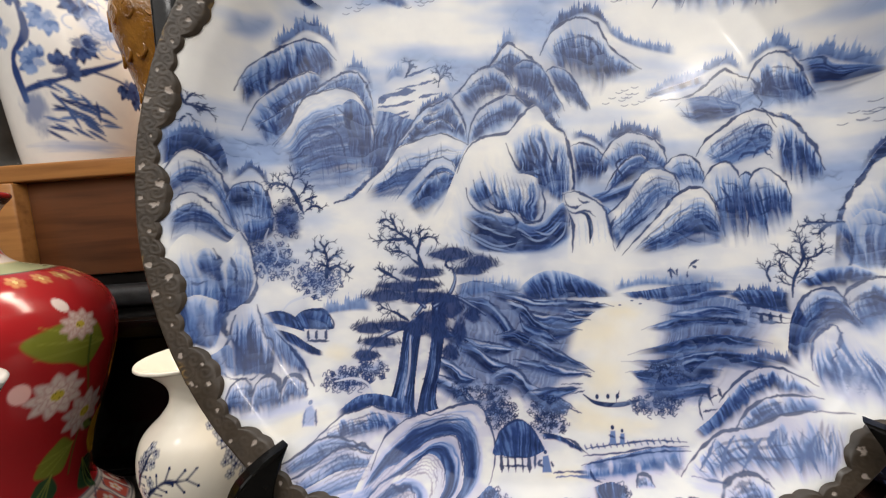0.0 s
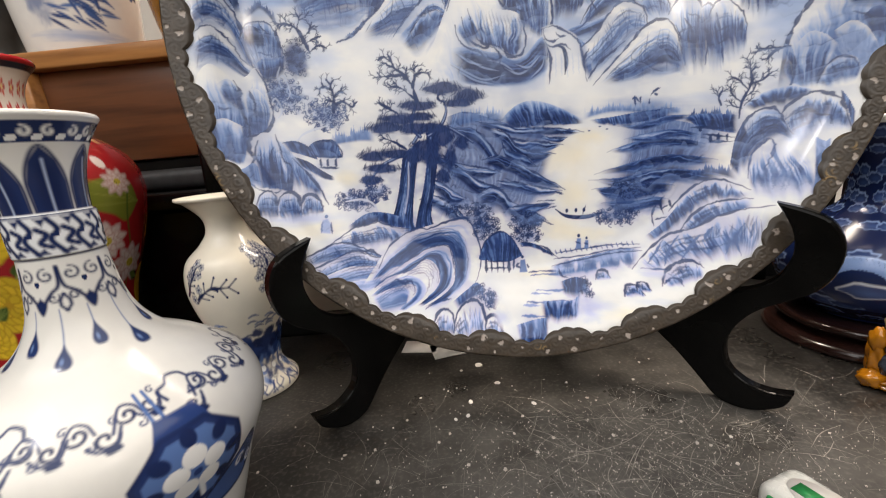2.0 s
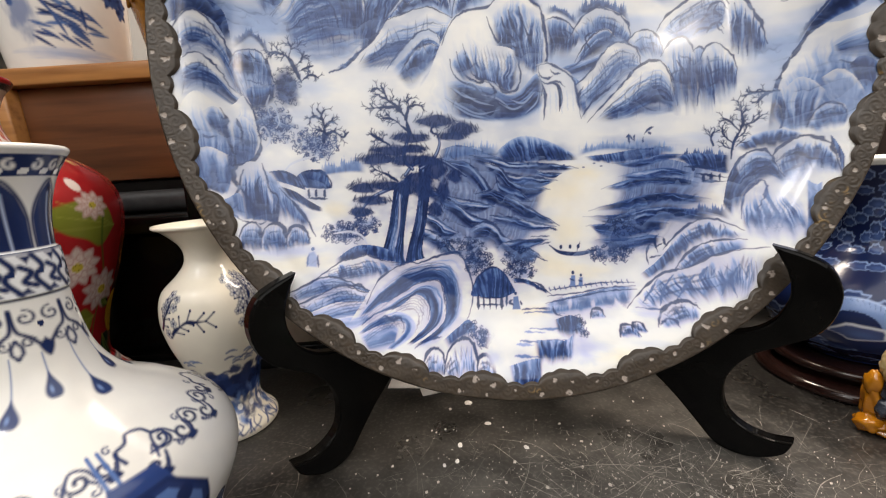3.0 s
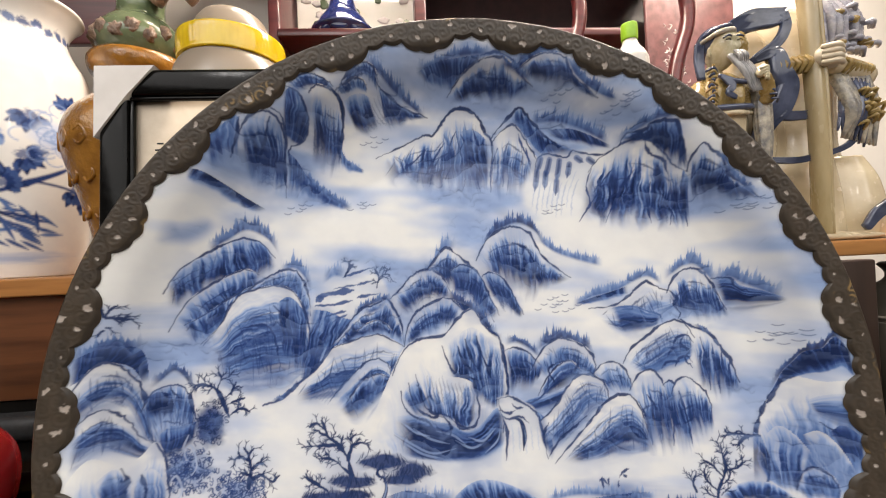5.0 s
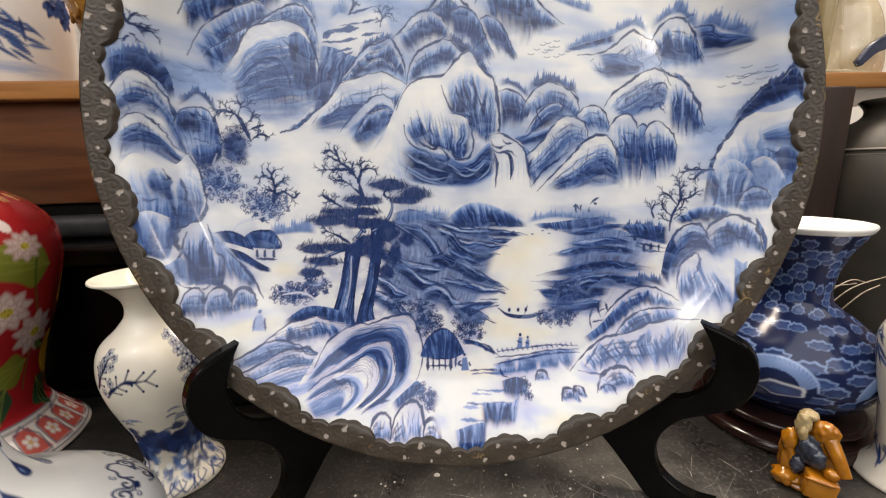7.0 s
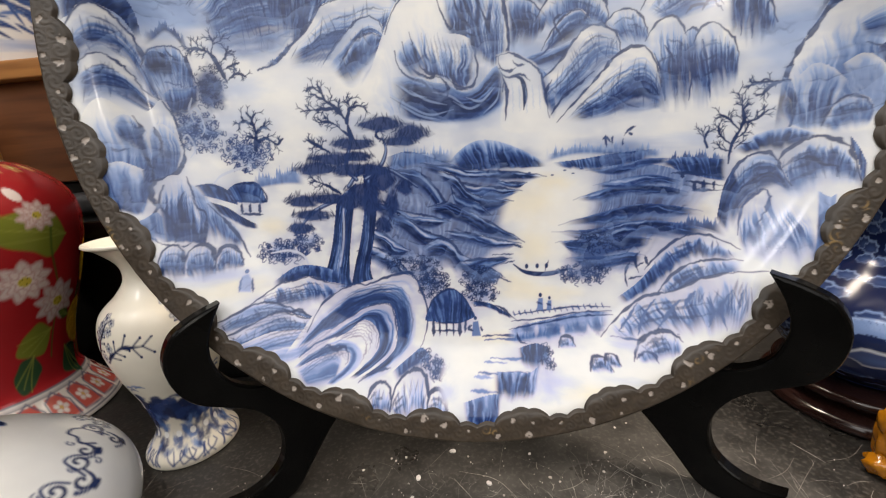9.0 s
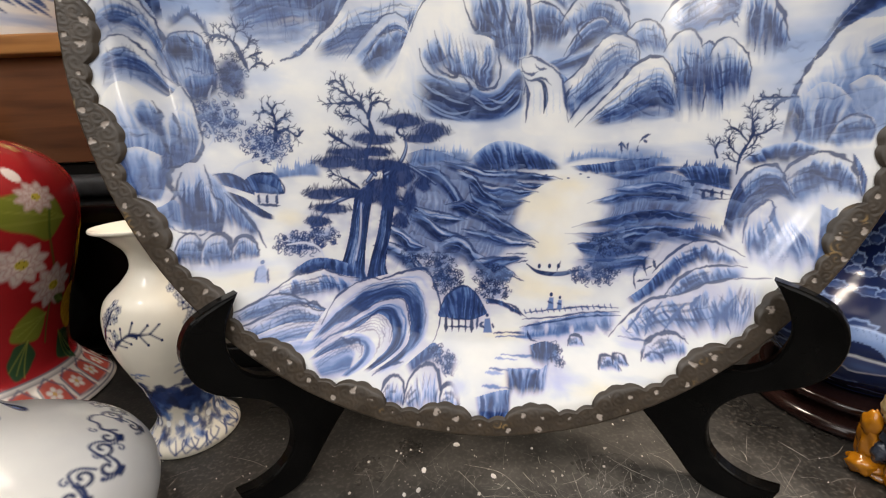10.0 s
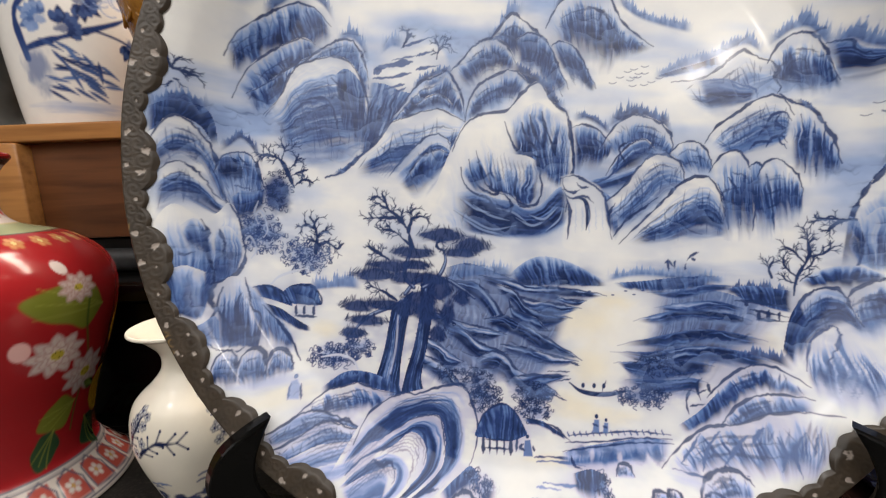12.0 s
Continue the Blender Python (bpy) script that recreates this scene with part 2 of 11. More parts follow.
class Canvas:
    def __init__(self, u0, u1, nu, v0, v1, nv, base):
        self.u, self.v = np.linspace(u0, u1, nu), np.linspace(v0, v1, nv)
        self.px = (u1 - u0) / nu
        self.fields = None
        self.rgb = np.empty((nv, nu, 3))
        self.rgb[:] = base

    def win(self, u0, u1, v0, v1):
        a, b = np.searchsorted(self.u, (u0, u1))
        c, d = np.searchsorted(self.v, (v0, v1))
        sl = (slice(c, d), slice(a, b))
        return sl, *np.meshgrid(self.u[a:b], self.v[c:d])

    def lay(self, sl, m, col):
        m = m[..., None]
        self.rgb[sl] = self.rgb[sl] * (1 - m) + col * m

    def warp(self):
        """Slow wavering fields, made once: they keep every ridge from being too smooth."""
        if self.fields is None:
            U, V = np.meshgrid(self.u, self.v)
            self.fields = (clouds(U / 0.032, V / 0.032, 20) + 0.45 * grain(U / 0.009, V / 0.009, 29) - 0.72, clouds(U / 0.032, V / 0.032, 23) + 0.45 * grain(U / 0.009, V / 0.009, 30) - 0.72, clouds(U / 0.05, V / 0.05, 26))
        return self.fields

    def near(self, P, pad, wobble=0.0, low=None):
        """Window round a polyline with each place's distance, length along it and side (+ is to its left)."""
        sl, U, V = self.win(P[:, 0].min() - pad, P[:, 0].max() + pad, P[:, 1].min() - (low or pad), P[:, 1].max() + pad)
        U0, V0 = U, V
        if wobble:
            a, b, _ = self.warp()
            U, V = U + wobble * a[sl], V + wobble * b[sl]
        best = np.full(U.shape, 9.0)
        along, side = np.zeros(U.shape), np.zeros(U.shape)
        length = 0.0
        for (ax, ay), (bx, by) in zip(P[:-1], P[1:]):
            dx, dy = bx - ax, by - ay
            l2 = dx * dx + dy * dy + 1e-12
            x, y = U - ax, V - ay
            t = np.clip((x * dx + y * dy) / l2, 0, 1)
            d = (x - t * dx) ** 2 + (y - t * dy) ** 2
            n = d < best
            np.copyto(best, d, where=n)
            np.copyto(along, length + t * math.sqrt(l2), where=n)
            np.copyto(side, dx * y - dy * x, where=n)
            length += math.sqrt(l2)
        return sl, U0, V0, np.sqrt(best), along, side, length

    def stroke(self, pts, w, col, a=1.0, ends=(1, 1), n=0, rough=0.0):
        """A brush line of half-width w, thinning towards its ends."""
        P = smooth_curve(pts, n or (4 if len(pts) == 3 and w < 0.0016 else max(6, 4 * len(pts)))) if len(pts) > 2 else np.array(pts, float)
        sl, U, V, d, s, _, ln = self.near(P, w + 3 * self.px)
        if not d.size:
            return
        f = s / max(ln, 1e-9)
        ww = w * (ends[0] + (1 - ends[0]) * step(0, 0.35, f)) * (ends[1] + (1 - ends[1]) * step(0, 0.35, 1 - f))
        if rough:
            ww = ww * (1 - rough + 2 * rough * grain(s / (4 * w + 1e-6), s * 0, 3))
        self.lay(sl, a * (1 - step(-0.8 * self.px, 0.8 * self.px, d - ww)), col)

    def fill(self, pts, col, a=1.0, soft=0.0, curve=True, n=0):
        """A closed patch."""
        P = np.array(pts, float)
        if curve:
            P = smooth_curve(np.vstack([P, P[:1]]), n or 6 * len(P))
        else:
            P = np.vstack([P, P[:1]])
        sl, U, V, d, s, _, ln = self.near(P, soft + 2 * self.px)
        if not d.size:
            return
        inside = np.zeros(U.shape, bool)
        for (ax, ay), (bx, by) in zip(P[:-1], P[1:]):
            if ay != by:
                inside ^= ((ay > V) != (by > V)) & (U < (bx - ax) * (V - ay) / (by - ay) + ax)
        e = max(soft, 0.8 * self.px)
        self.lay(sl, a * step(-e, e, np.where(inside, d, -d)), col)

    def blot(self, u, v, ru, rv, col, a=1.0, turn=0.0, hard=0.0, ragged=0.0, seed=0):
        """A soft round wash."""
        r = max(ru, rv) * (1.75 if hard < 0.5 else 1.3)
        sl, U, V = self.win(u - r, u + r, v - r, v + r)
        if not U.size:
            return
        c, s = math.cos(turn), math.sin(turn)
        x, y = ((U - u) * c + (V - v) * s) / ru, ((V - v) * c - (U - u) * s) / rv
        d = np.hypot(x, y)
        if ragged:
            d = d + ragged * (clouds(U / (0.5 * ru) + seed, V / (0.5 * rv), seed) - 0.5)
        lo = 0.95 * hard
        if hard < 0.5:
            d = d * 1.12
        self.lay(sl, a * (1 - step(lo, 2 * 0.75 - lo + 0.001 if hard < 0.5 else 1.0, d)), col)

    # ---- the landscape painter's strokes
    def sheet(self, top, low, tones, seed=0, comb=0.45, fine=0.0046, jag=0.14, fade=0.42, ends=0.12, along=False, a=1.0, warp=0.010):
        """A washed fold between two lines: tones run from the upper line to the lower one, broken into brush hairs."""
        A, B = smooth_curve(top, 60), smooth_curve(low, 60)
        ln = max(np.linalg.norm(np.diff(A, axis=0), axis=1).sum(), np.linalg.norm(np.diff(B, axis=0), axis=1).sum())
        wide = np.linalg.norm(A - B, axis=1).max()
        ns, nf = int(2.4 * ln / self.px) + 8, int(2.4 * wide / self.px) + 8
        s, f = np.linspace(0, 1, ns)[:, None], np.linspace(0, 1, nf)[None, :]
        Ai = np.stack([np.interp(s[:, 0], np.linspace(0, 1, 60), A[:, i]) for i in (0, 1)], -1)
        Bi = np.stack([np.interp(s[:, 0], np.linspace(0, 1, 60), B[:, i]) for i in (0, 1)], -1)
        P = Ai[:, None] * (1 - f[..., None]) + Bi[:, None] * f[..., None]
        sl, fl = s * ln + 0 * f, f * wide + 0 * s
        w = clouds(P[..., 0] / 0.05 + seed, P[..., 1] / 0.05, seed % 50) - 0.5
        if along:
            hair = grain((fl + 0.025 * w) / fine, sl / 0.09 + seed, seed % 40)
            hair2 = grain((fl + 0.025 * w) / (2.6 * fine) + 5, sl / 0.13, seed % 40 + 3)
        else:
            hair = grain((sl + 0.03 * w) / fine, fl / 0.07 + seed, seed % 40)
            hair2 = grain((sl + 0.03 * w) / (2.9 * fine) + 5, fl / 0.11, seed % 40 + 3)
        x = np.clip(f + jag * ((hair - 0.5) + 1.3 * (hair2 - 0.5)) * np.minimum(1, 5 * f) + 0.25 * jag * w, 0, 1)
        k = 1.10 * np.interp(x, np.linspace(0, 1, len(tones)), tones) ** 0.86
        dab = clouds(P[..., 0] / 0.012 + seed, P[..., 1] / 0.012, seed % 45) - 0.5
        k = k * (1 + comb * (0.50 * step(0.45, 0.9, hair) - 0.55 * step(0.5, 0.9, 1 - hair) + 0.45 * (hair2 - 0.5) + 0.5 * dab) + 0.5 * w)
        m = (1 - step(1 - fade, 1.0, f + 0.5 * fade * (hair2 - 0.5)) if fade else 1 + 0 * f) * (np.minimum(step(0, ends, s), step(0, ends, 1 - s)) if ends else 1 + 0 * s)
        i = np.rint((P[..., 0] - self.u[0]) / self.px).astype(int)
        j = np.rint((P[..., 1] - self.v[0]) / self.px).astype(int)
        h, wd = self.rgb.shape[:2]
        on = (i >= 0) & (j >= 0) & (i < wd) & (j < h)
        cell = (j * wd + i)[on]
        lo = cell.min() if cell.size else 0
        n = np.bincount(cell - lo)
        hit = np.nonzero(n)[0]
        if not hit.size:
            return
        kk = np.bincount(cell - lo, np.clip(k, 0, 1)[on])[hit] / n[hit]
        mm = (a * np.bincount(cell - lo, np.broadcast_to(m, k.shape)[on])[hit] / n[hit])[:, None]
        flat = self.rgb.reshape(-1, 3)
        flat[hit + lo] = flat[hit + lo] * (1 - mm) + blue(kk) * mm

    def bleed(self, reach, strength):
        """Thin pigment that spread round the strokes in the firing, patchy and soft."""
        k = np.clip((0.8 - self.rgb[..., 0]) / 0.75, 0, 1)
        n = int(reach / self.px)
        soft = k
        for axis in (0, 1, 0, 1, 0, 1):
            c = np.cumsum(np.pad(soft, [(n + 1, n) if a == axis else (0, 0) for a in (0, 1)], "edge"), axis)
            soft = (c[2 * n + 1:] - c[:-2 * n - 1] if axis == 0 else c[:, 2 * n + 1:] - c[:, :-2 * n - 1]) / (2 * n + 1)
        uu, vv = np.meshgrid(self.u, self.v)
        patchy = step(0.25, 0.7, clouds(uu / 0.06, vv / 0.035, 77))
        m = (strength * np.minimum(1, 1.5 * soft) * (0.35 + 0.65 * patchy) * (1 - 0.6 * k))[..., None]
        self.rgb[:] = self.rgb * (1 - m) + blue(0.25 + 0.5 * soft) * m

    def ink(self, pts, w=0.0026, k=0.93, a=0.95, ends=(0.35, 0.25)):
        """A broken contour line of the brush, now thick, now thin."""
        P = smooth_curve(pts, 7 * len(pts))
        P = P + 0.0035 * np.stack([grain(np.arange(len(P)) * 0.9, P[:, 0] * 0 + 3, 7) - 0.5, grain(np.arange(len(P)) * 0.9, P[:, 0] * 0 + 9, 8) - 0.5], -1)
        sl, U, V, d, s, _, ln = self.near(P, w + 4 * self.px)
        if not d.size:
            return
        f = s / max(ln, 1e-9)
        ww = 0.92 * w * (0.35 + 1.2 * grain(s / 0.022 + 31 * P[0, 0], s * 0, 3)) * (ends[0] + (1 - ends[0]) * step(0, 0.25, f)) * (ends[1] + (1 - ends[1]) * step(0, 0.25, 1 - f))
        self.lay(sl, a * (1 - step(-0.9 * self.px, 1.1 * self.px, d - ww)), blue(k))

    def crest(self, top, low, tones, seed=0, w=0.0026, k=0.93, **how):
        """A fold with its contour line."""
        self.sheet(top, low, tones, seed, **how)
        A, B = smooth_curve(top, 40), smooth_curve(low, 40)
        r = np.random.RandomState(seed)
        ln = np.linalg.norm(np.diff(A, axis=0), axis=1).sum()
        # hairs that fall from the crest, then broken echoes of the contour
        for i in range(int(ln / 0.0085)):
            j, f0 = r.randint(3, 37), 0.10 + 0.35 * r.rand()
            f1 = f0 + 0.15 + 0.3 * r.rand()
            lean = r.randint(-2, 3)
            a, b = A[j] + (B[j] - A[j]) * f0, A[j + lean] + (B[j + lean] - A[j + lean]) * f1
            self.stroke([tuple(a), tuple(b)], 0.0011 + 0.0008 * r.rand(), blue(0.70 + 0.28 * r.rand()), 0.55, (0.2, 0.1))
        for f in (0.24, 0.40, 0.58):
            i0 = r.randint(2, 16)
            i1 = i0 + r.randint(10, 22)
            q = (A + (B - A) * (f + 0.10 * (r.rand(40, 1) - 0.5) * 0.4))[i0:i1:4]
            if len(q) > 2:
                self.ink(q, 0.55 * w + 0.0006, 0.9, 0.7, (0.2, 0.1))
        self.ink(top, w, k)

    def craggy(self, strength=1.0):
        """Rock folds inside the shaded hills: a dark broken edge, pale under it, then deepening to the next edge."""
        uu, vv = np.meshgrid(self.u, self.v)
        k = np.clip((0.8 - self.rgb[..., 0]) / 0.78, 0, 1)
        n = 4
        soft = k
        for axis in (0, 1, 0, 1):
            c = np.cumsum(np.pad(soft, [(n + 1, n) if a == axis else (0, 0) for a in (0, 1)], "edge"), axis)
            soft = (c[2 * n + 1:] - c[:-2 * n - 1] if axis == 0 else c[:, 2 * n + 1:] - c[:, :-2 * n - 1]) / (2 * n + 1)
        zone = strength * step(0.34, 0.62, soft)
        for size, tall, amt, seed in ((0.075, 0.058, 0.85, 91), (0.034, 0.026, 0.35, 94)):
            w = clouds(uu / (1.5 * size) + 3, vv / (1.5 * size), seed)
            q = vv / tall + 2.3 * clouds(uu / size + 2 * w, vv / (1.6 * size), seed + 1)
            f = 1 - (q - np.floor(q))
            here = zone * amt * step(0.35, 0.6, grain(uu / size + 9, vv / size, seed + 2))
            lit = (here * (0.75 * (1 - step(0.05, 0.55, f))))[..., None]
            self.rgb[:] = self.rgb * (1 - lit) + blue(0.16 + 0.25 * soft) * lit
            dark = (here * 0.45 * step(0.5, 0.98, f))[..., None]
            self.rgb[:] = self.rgb * (1 - dark) + blue(0.92) * dark
            edge = (here * step(0.42, 0.6, grain(uu / 0.02, vv / 0.02, seed + 3)) * (1 - step(0.03, 0.11, np.minimum(f, 1 - f) * tall / 0.04)))[..., None]
            self.rgb[:] = self.rgb * (1 - edge) + blue(0.97) * edge

    def branch(self, pts, w=0.003, k=0.96):
        """A bare bough with crooked side twigs."""
        self.ink(pts, w, k, 1.0, (1, 0.5))
        P = smooth_curve(pts, 6 * len(pts))
        ln = np.linalg.norm(np.diff(P, axis=0), axis=1).sum()
        r = np.random.RandomState(int(9999 * abs(P[0, 0] + 3 * P[-1, 1])) % 9973)
        for i in range(int(ln / 0.010)):
            j = r.randint(len(P) // 4, len(P) - 1)
            d = P[j + 1] - P[j]
            b = math.atan2(d[1], d[0]) + (1 if i % 2 else -1) * (0.45 + 0.6 * r.rand())
            l = 0.010 + 0.016 * r.rand()
            tip = (P[j, 0] + l * math.cos(b), P[j, 1] + l * math.sin(b))
            self.stroke([tuple(P[j]), tip], 0.0013, blue(k), 0.9, (1, 0.5))
            for sg in (-0.7, 0.6):
                q = 0.4 + 0.5 * r.rand()
                x, y = P[j, 0] + q * l * math.cos(b), P[j, 1] + q * l * math.sin(b)
                self.stroke([(x, y), (x + 0.5 * l * math.cos(b + sg), y + 0.5 * l * math.sin(b + sg))], 0.0010, blue(k), 0.85, (1, 0.5))

    def arcs(self, one, two, n, k=0.7, w=0.0014, a=0.5):
        """Fine parallel lines between two guide lines."""
        A, B = smooth_curve(one, 24), smooth_curve(two, 24)
        for i in range(n):
            f = (i + 0.5) / n
            r = grain(np.array([7.3 * i + 40 * A[0, 0]]), np.array([3.1 * i]), 12)[0]
            i0, i1 = int(6 * r), 24 - int(7 * (1 - r))
            self.ink((A * (1 - f) + B * f)[i0:i1:3], w * (0.6 + 0.6 * r), k * (0.8 + 0.4 * r), a, (0.2, 0.1))

    def trees(self, pts, tall, tone=0.6, seed=0, pitch=0.011, sink=0.012):
        """Distant conifers standing along a ridge, feathered at the top."""
        P = smooth_curve(pts, 12 * len(pts))
        P = P[np.argsort(P[:, 0])]
        sl, U, V = self.win(P[0, 0], P[-1, 0], P[:, 1].min() - sink, P[:, 1].max() + 1.6 * tall)
        if not U.size:
            return
        top = np.interp(U, P[:, 0], P[:, 1])
        cell = U / pitch + 1.3 * grain(U / 0.04, U * 0, seed)
        f = np.abs(cell - np.floor(cell) - 0.5) * 2
        h = tall * (0.35 + 0.85 * grain(np.floor(cell) * 1.7, U * 0 + 3, seed))
        f = f + 0.5 * (grain(U / 0.004, V / 0.006, seed) - 0.5)
        rise = (V - top) / np.maximum(h, 1e-4)
        edge = np.minimum(step(P[0, 0], P[0, 0] + 0.03, U), step(P[-1, 0], P[-1, 0] - 0.03, U))
        m = step(0.0, 0.35, 1.05 - rise - 0.75 * f * np.clip(rise, 0, 1)) * step(-sink, 0, V - top) * edge
        k = tone * (1.05 - 0.55 * np.clip(rise, 0, 1)) * (0.75 + 0.5 * grain(U / 0.006, V / 0.02, seed + 2))
        self.lay(sl, np.clip(m * 0.95, 0, 1), blue(k))

    def bush(self, u, v, ru, rv, tone=0.75, seed=0, n=90, base=0.35):
        """A leafy crown of many small curled dabs."""
        r = np.random.RandomState(seed)
        self.blot(u, v, ru, rv, blue(base), 0.8, 0, 0.3, 0.9, seed)
        for _ in range(n):
            a, q = r.rand() * 6.283, math.sqrt(r.rand())
            x, y = u + ru * q * math.cos(a), v + rv * q * math.sin(a)
            b, l = r.rand() * 6.283, 0.006 + 0.006 * r.rand()
            self.stroke([(x, y), (x + l * math.cos(b), y + l * math.sin(b)), (x + l * math.cos(b + 1.2), y + l * math.sin(b + 1.2))], 0.0014, blue(tone + 0.2 * r.rand()), 0.85)

    def pad(self, u, v, ru, rv, tone=0.85, seed=0):
        """A flat cushion of pine needles."""
        self.blot(u, v, ru, rv, blue(tone * 0.92), 0.97, 0, 0.6, 0.6, seed)
        r = np.random.RandomState(seed)
        for _ in range(int(46 * ru / 0.06)):
            a = r.rand() * 2 - 1
            x = u + a * ru * 0.95
            y = v + rv * (-0.75 + 1.45 * r.rand()) * math.sqrt(max(0.05, 1 - a * a))
            b = 1.57 + a * 0.7 + r.randn() * 0.25
            self.stroke([(x, y), (x + 0.016 * math.cos(b), y + 0.016 * math.sin(b))], 0.0013, blue(min(1, tone + 0.15 * r.rand())), 0.7, (1, 0.4))

    def birds(self, u, v, n, seed, du=0.016, dv=0.012, size=0.009):
        r = np.random.RandomState(seed)
        for i in range(n):
            x, y = u + du * (i % ((n + 1) // 2)) + 0.03 * (i >= (n + 1) // 2) + 0.004 * r.randn(), v + dv * (i % ((n + 1) // 2)) + 0.004 * r.randn()
            self.stroke([(x - size, y + 0.3 * size), (x, y), (x + size, y + 0.45 * size)], 0.0011, blue(0.8), 0.75)

# ---------------------------------------------------------------- vases: turned shapes with painted glaze
class VaseCanvas(Canvas):
    """A canvas wrapped round a vase: u in metres round the belly, v in metres up its outline."""

    def __init__(self, prof, ref, th, base):
        s = np.r_[0, np.cumsum(np.linalg.norm(np.diff(prof, axis=0), axis=1))]
        self.th, self.u, self.v = th, th * ref, s
        self.px = 1.1 * max(s[-1] / len(s), (th[len(th) // 2 + 1] - th[len(th) // 2]) * ref)
        self.rgb = np.empty((len(s), len(th), 3))
        self.rgb[:] = base
        self.prof = prof
        self.top = int(np.argmax(prof[:, 1]))

    def up(self, z):
        """Length up the outline at height z."""
        return float(np.interp(z, self.prof[: self.top + 1, 1], self.v[: self.top + 1]))

    def zone(self, z):
        """Measure u in true metres round the vase at height z."""
        self.u = self.th * float(np.interp(z, self.prof[: self.top + 1, 1], self.prof[: self.top + 1, 0]))
        self.px = 1.1 * max(self.v[-1] / len(self.v), (self.u[len(self.u) // 2 + 1] - self.u[len(self.u) // 2]))

    def band(self, z0, z1, col, a=1.0):
        m = ((self.v >= self.up(z0)) & (self.v <= self.up(z1))).astype(float) * a
        self.lay((slice(None), slice(None)), np.repeat(m[:, None], len(self.u), 1), col)

    def curl(self, u, v, r, turns=1.2, w=0.0009, k=0.85, flip=1, start=0.0):
        t = np.linspace(0, 1, 14)
        a = start + flip * t * turns * 6.283
        self.stroke([(u + r * (1 - 0.8 * q) * math.cos(b), v + r * (1 - 0.8 * q) * math.sin(b)) for q, b in zip(t, a)], w, blue(k), 1, (0.6, 1), 30)

    def cloud(self, u, v, ru, rv, seed, dark=0.75, light=0.05, n=8):
        """A puffed cloud with a pale lobed rim and a slate-blue heart."""
        r = np.random.RandomState(seed)
        pts = []
        for i in range(2 * n):
            a = 6.283 * (i + 0.3 * r.rand()) / (2 * n)
            q = (1.0 if i % 2 else 0.80) * (0.92 + 0.16 * r.rand())
            pts.append((u + ru * q * math.cos(a), v + rv * q * math.sin(a) * (1.15 if math.sin(a) > 0 else 0.85)))
        self.fill(pts, blue(light), n=4 * n)
        self.fill([(u + (x - u) * 0.89 - 0.03 * ru, v + (y - v) * 0.80 - 0.06 * rv) for x, y in pts], blue(dark), 0.95, 0.0008, n=4 * n)
        self.blot(u + 0.1 * ru, v - 0.1 * rv, 0.6 * ru, 0.5 * rv, blue(dark - 0.2), 0.6)

    def flower(self, u, v, r, petals, col, heart, edge=None, seed=0, turn=0.0, squash=1.0):
        for i in range(petals):
            a = turn + 6.283 * i / petals
            ca, sa = math.cos(a), math.sin(a)
            out = [(0.15, 0.0), (0.5, 0.32), (0.9, 0.25), (1.0, 0.0), (0.9, -0.25), (0.5, -0.32)]
            pts = [(u + r * (x * ca - y * sa), v + squash * r * (x * sa + y * ca)) for x, y in out]
            self.fill(pts, np.array(col) * (0.82 + 0.18 * ((i * 37) % 5) / 4))
            if edge is not None:
                self.stroke(pts + pts[:1], 0.0005, np.array(edge), 0.7)
        self.blot(u, v, 0.3 * r, 0.3 * r * squash, np.array(heart), 1, 0, 0.8)

    def leaf(self, u, v, length, width, ang, col, vein=None, jag=0.0, seed=0):
        r = np.random.RandomState(seed)
        ca, sa = math.cos(ang), math.sin(ang)
        side = [(0, 0), (0.2, 0.42), (0.45, 0.5), (0.75, 0.33), (1, 0), (0.75, -0.33), (0.45, -0.5), (0.2, -0.42)]
        pts = []
        for x, y in side:
            j = 1 + jag * (r.rand() - 0.5)
            pts.append((u + (length * x * ca - width * y * j * sa), v + (length * x * sa + width * y * j * ca)))
        self.fill(pts, np.array(col))
        if vein is not None:
            for q in (-0.55, 0, 0.55):
                self.stroke([(u, v), (u + 0.85 * length * ca - q * 0.5 * width * sa, v + 0.85 * length * sa + q * 0.5 * width * ca)], 0.0005, np.array(vein), 0.8, (1, 0.4))


def vase(name, at, prof_pts, painter, label, rows, cols, rz=0, base=(0.80, 0.78, 0.74), ref=None, material=None, category="vase", cuts=()):
    """A thrown vase, glaze painted by painter(canvas); cuts: part names with the height at which each ends."""
    prof = lathe_profile(prof_pts, rows)
    prof[:, 0] = np.maximum(prof[:, 0], 0.0008)
    th = front_angles(cols)
    ref = ref or prof[:, 0].max()
    c = VaseCanvas(prof, ref, th, np.array(base))
    painter(c)
    ob = thing(name, at, label, category, "", rz)
    i0 = 0
    for nm, z in (*cuts, ("rim", None)):
        i1 = len(prof) - 1 if z is None else int(np.argmax(prof[: c.top + 1, 1] >= z)) if z < prof[c.top, 1] else c.top
        if z is not None and z < 0.02:
            i1 = int(np.argmax((prof[: c.top + 1, 1] >= z) & (np.arange(c.top + 1) > 10)))
        me = lathe_mesh(nm, prof[i0: i1 + 1], colour=c.rgb[i0: i1 + 1], th=th)
        me.materials.append(material or GLAZE)
        link(nm, me, ob)
        i0 = i1
    return ob

# ---------------------------------------------------------------- the landscape on the charger

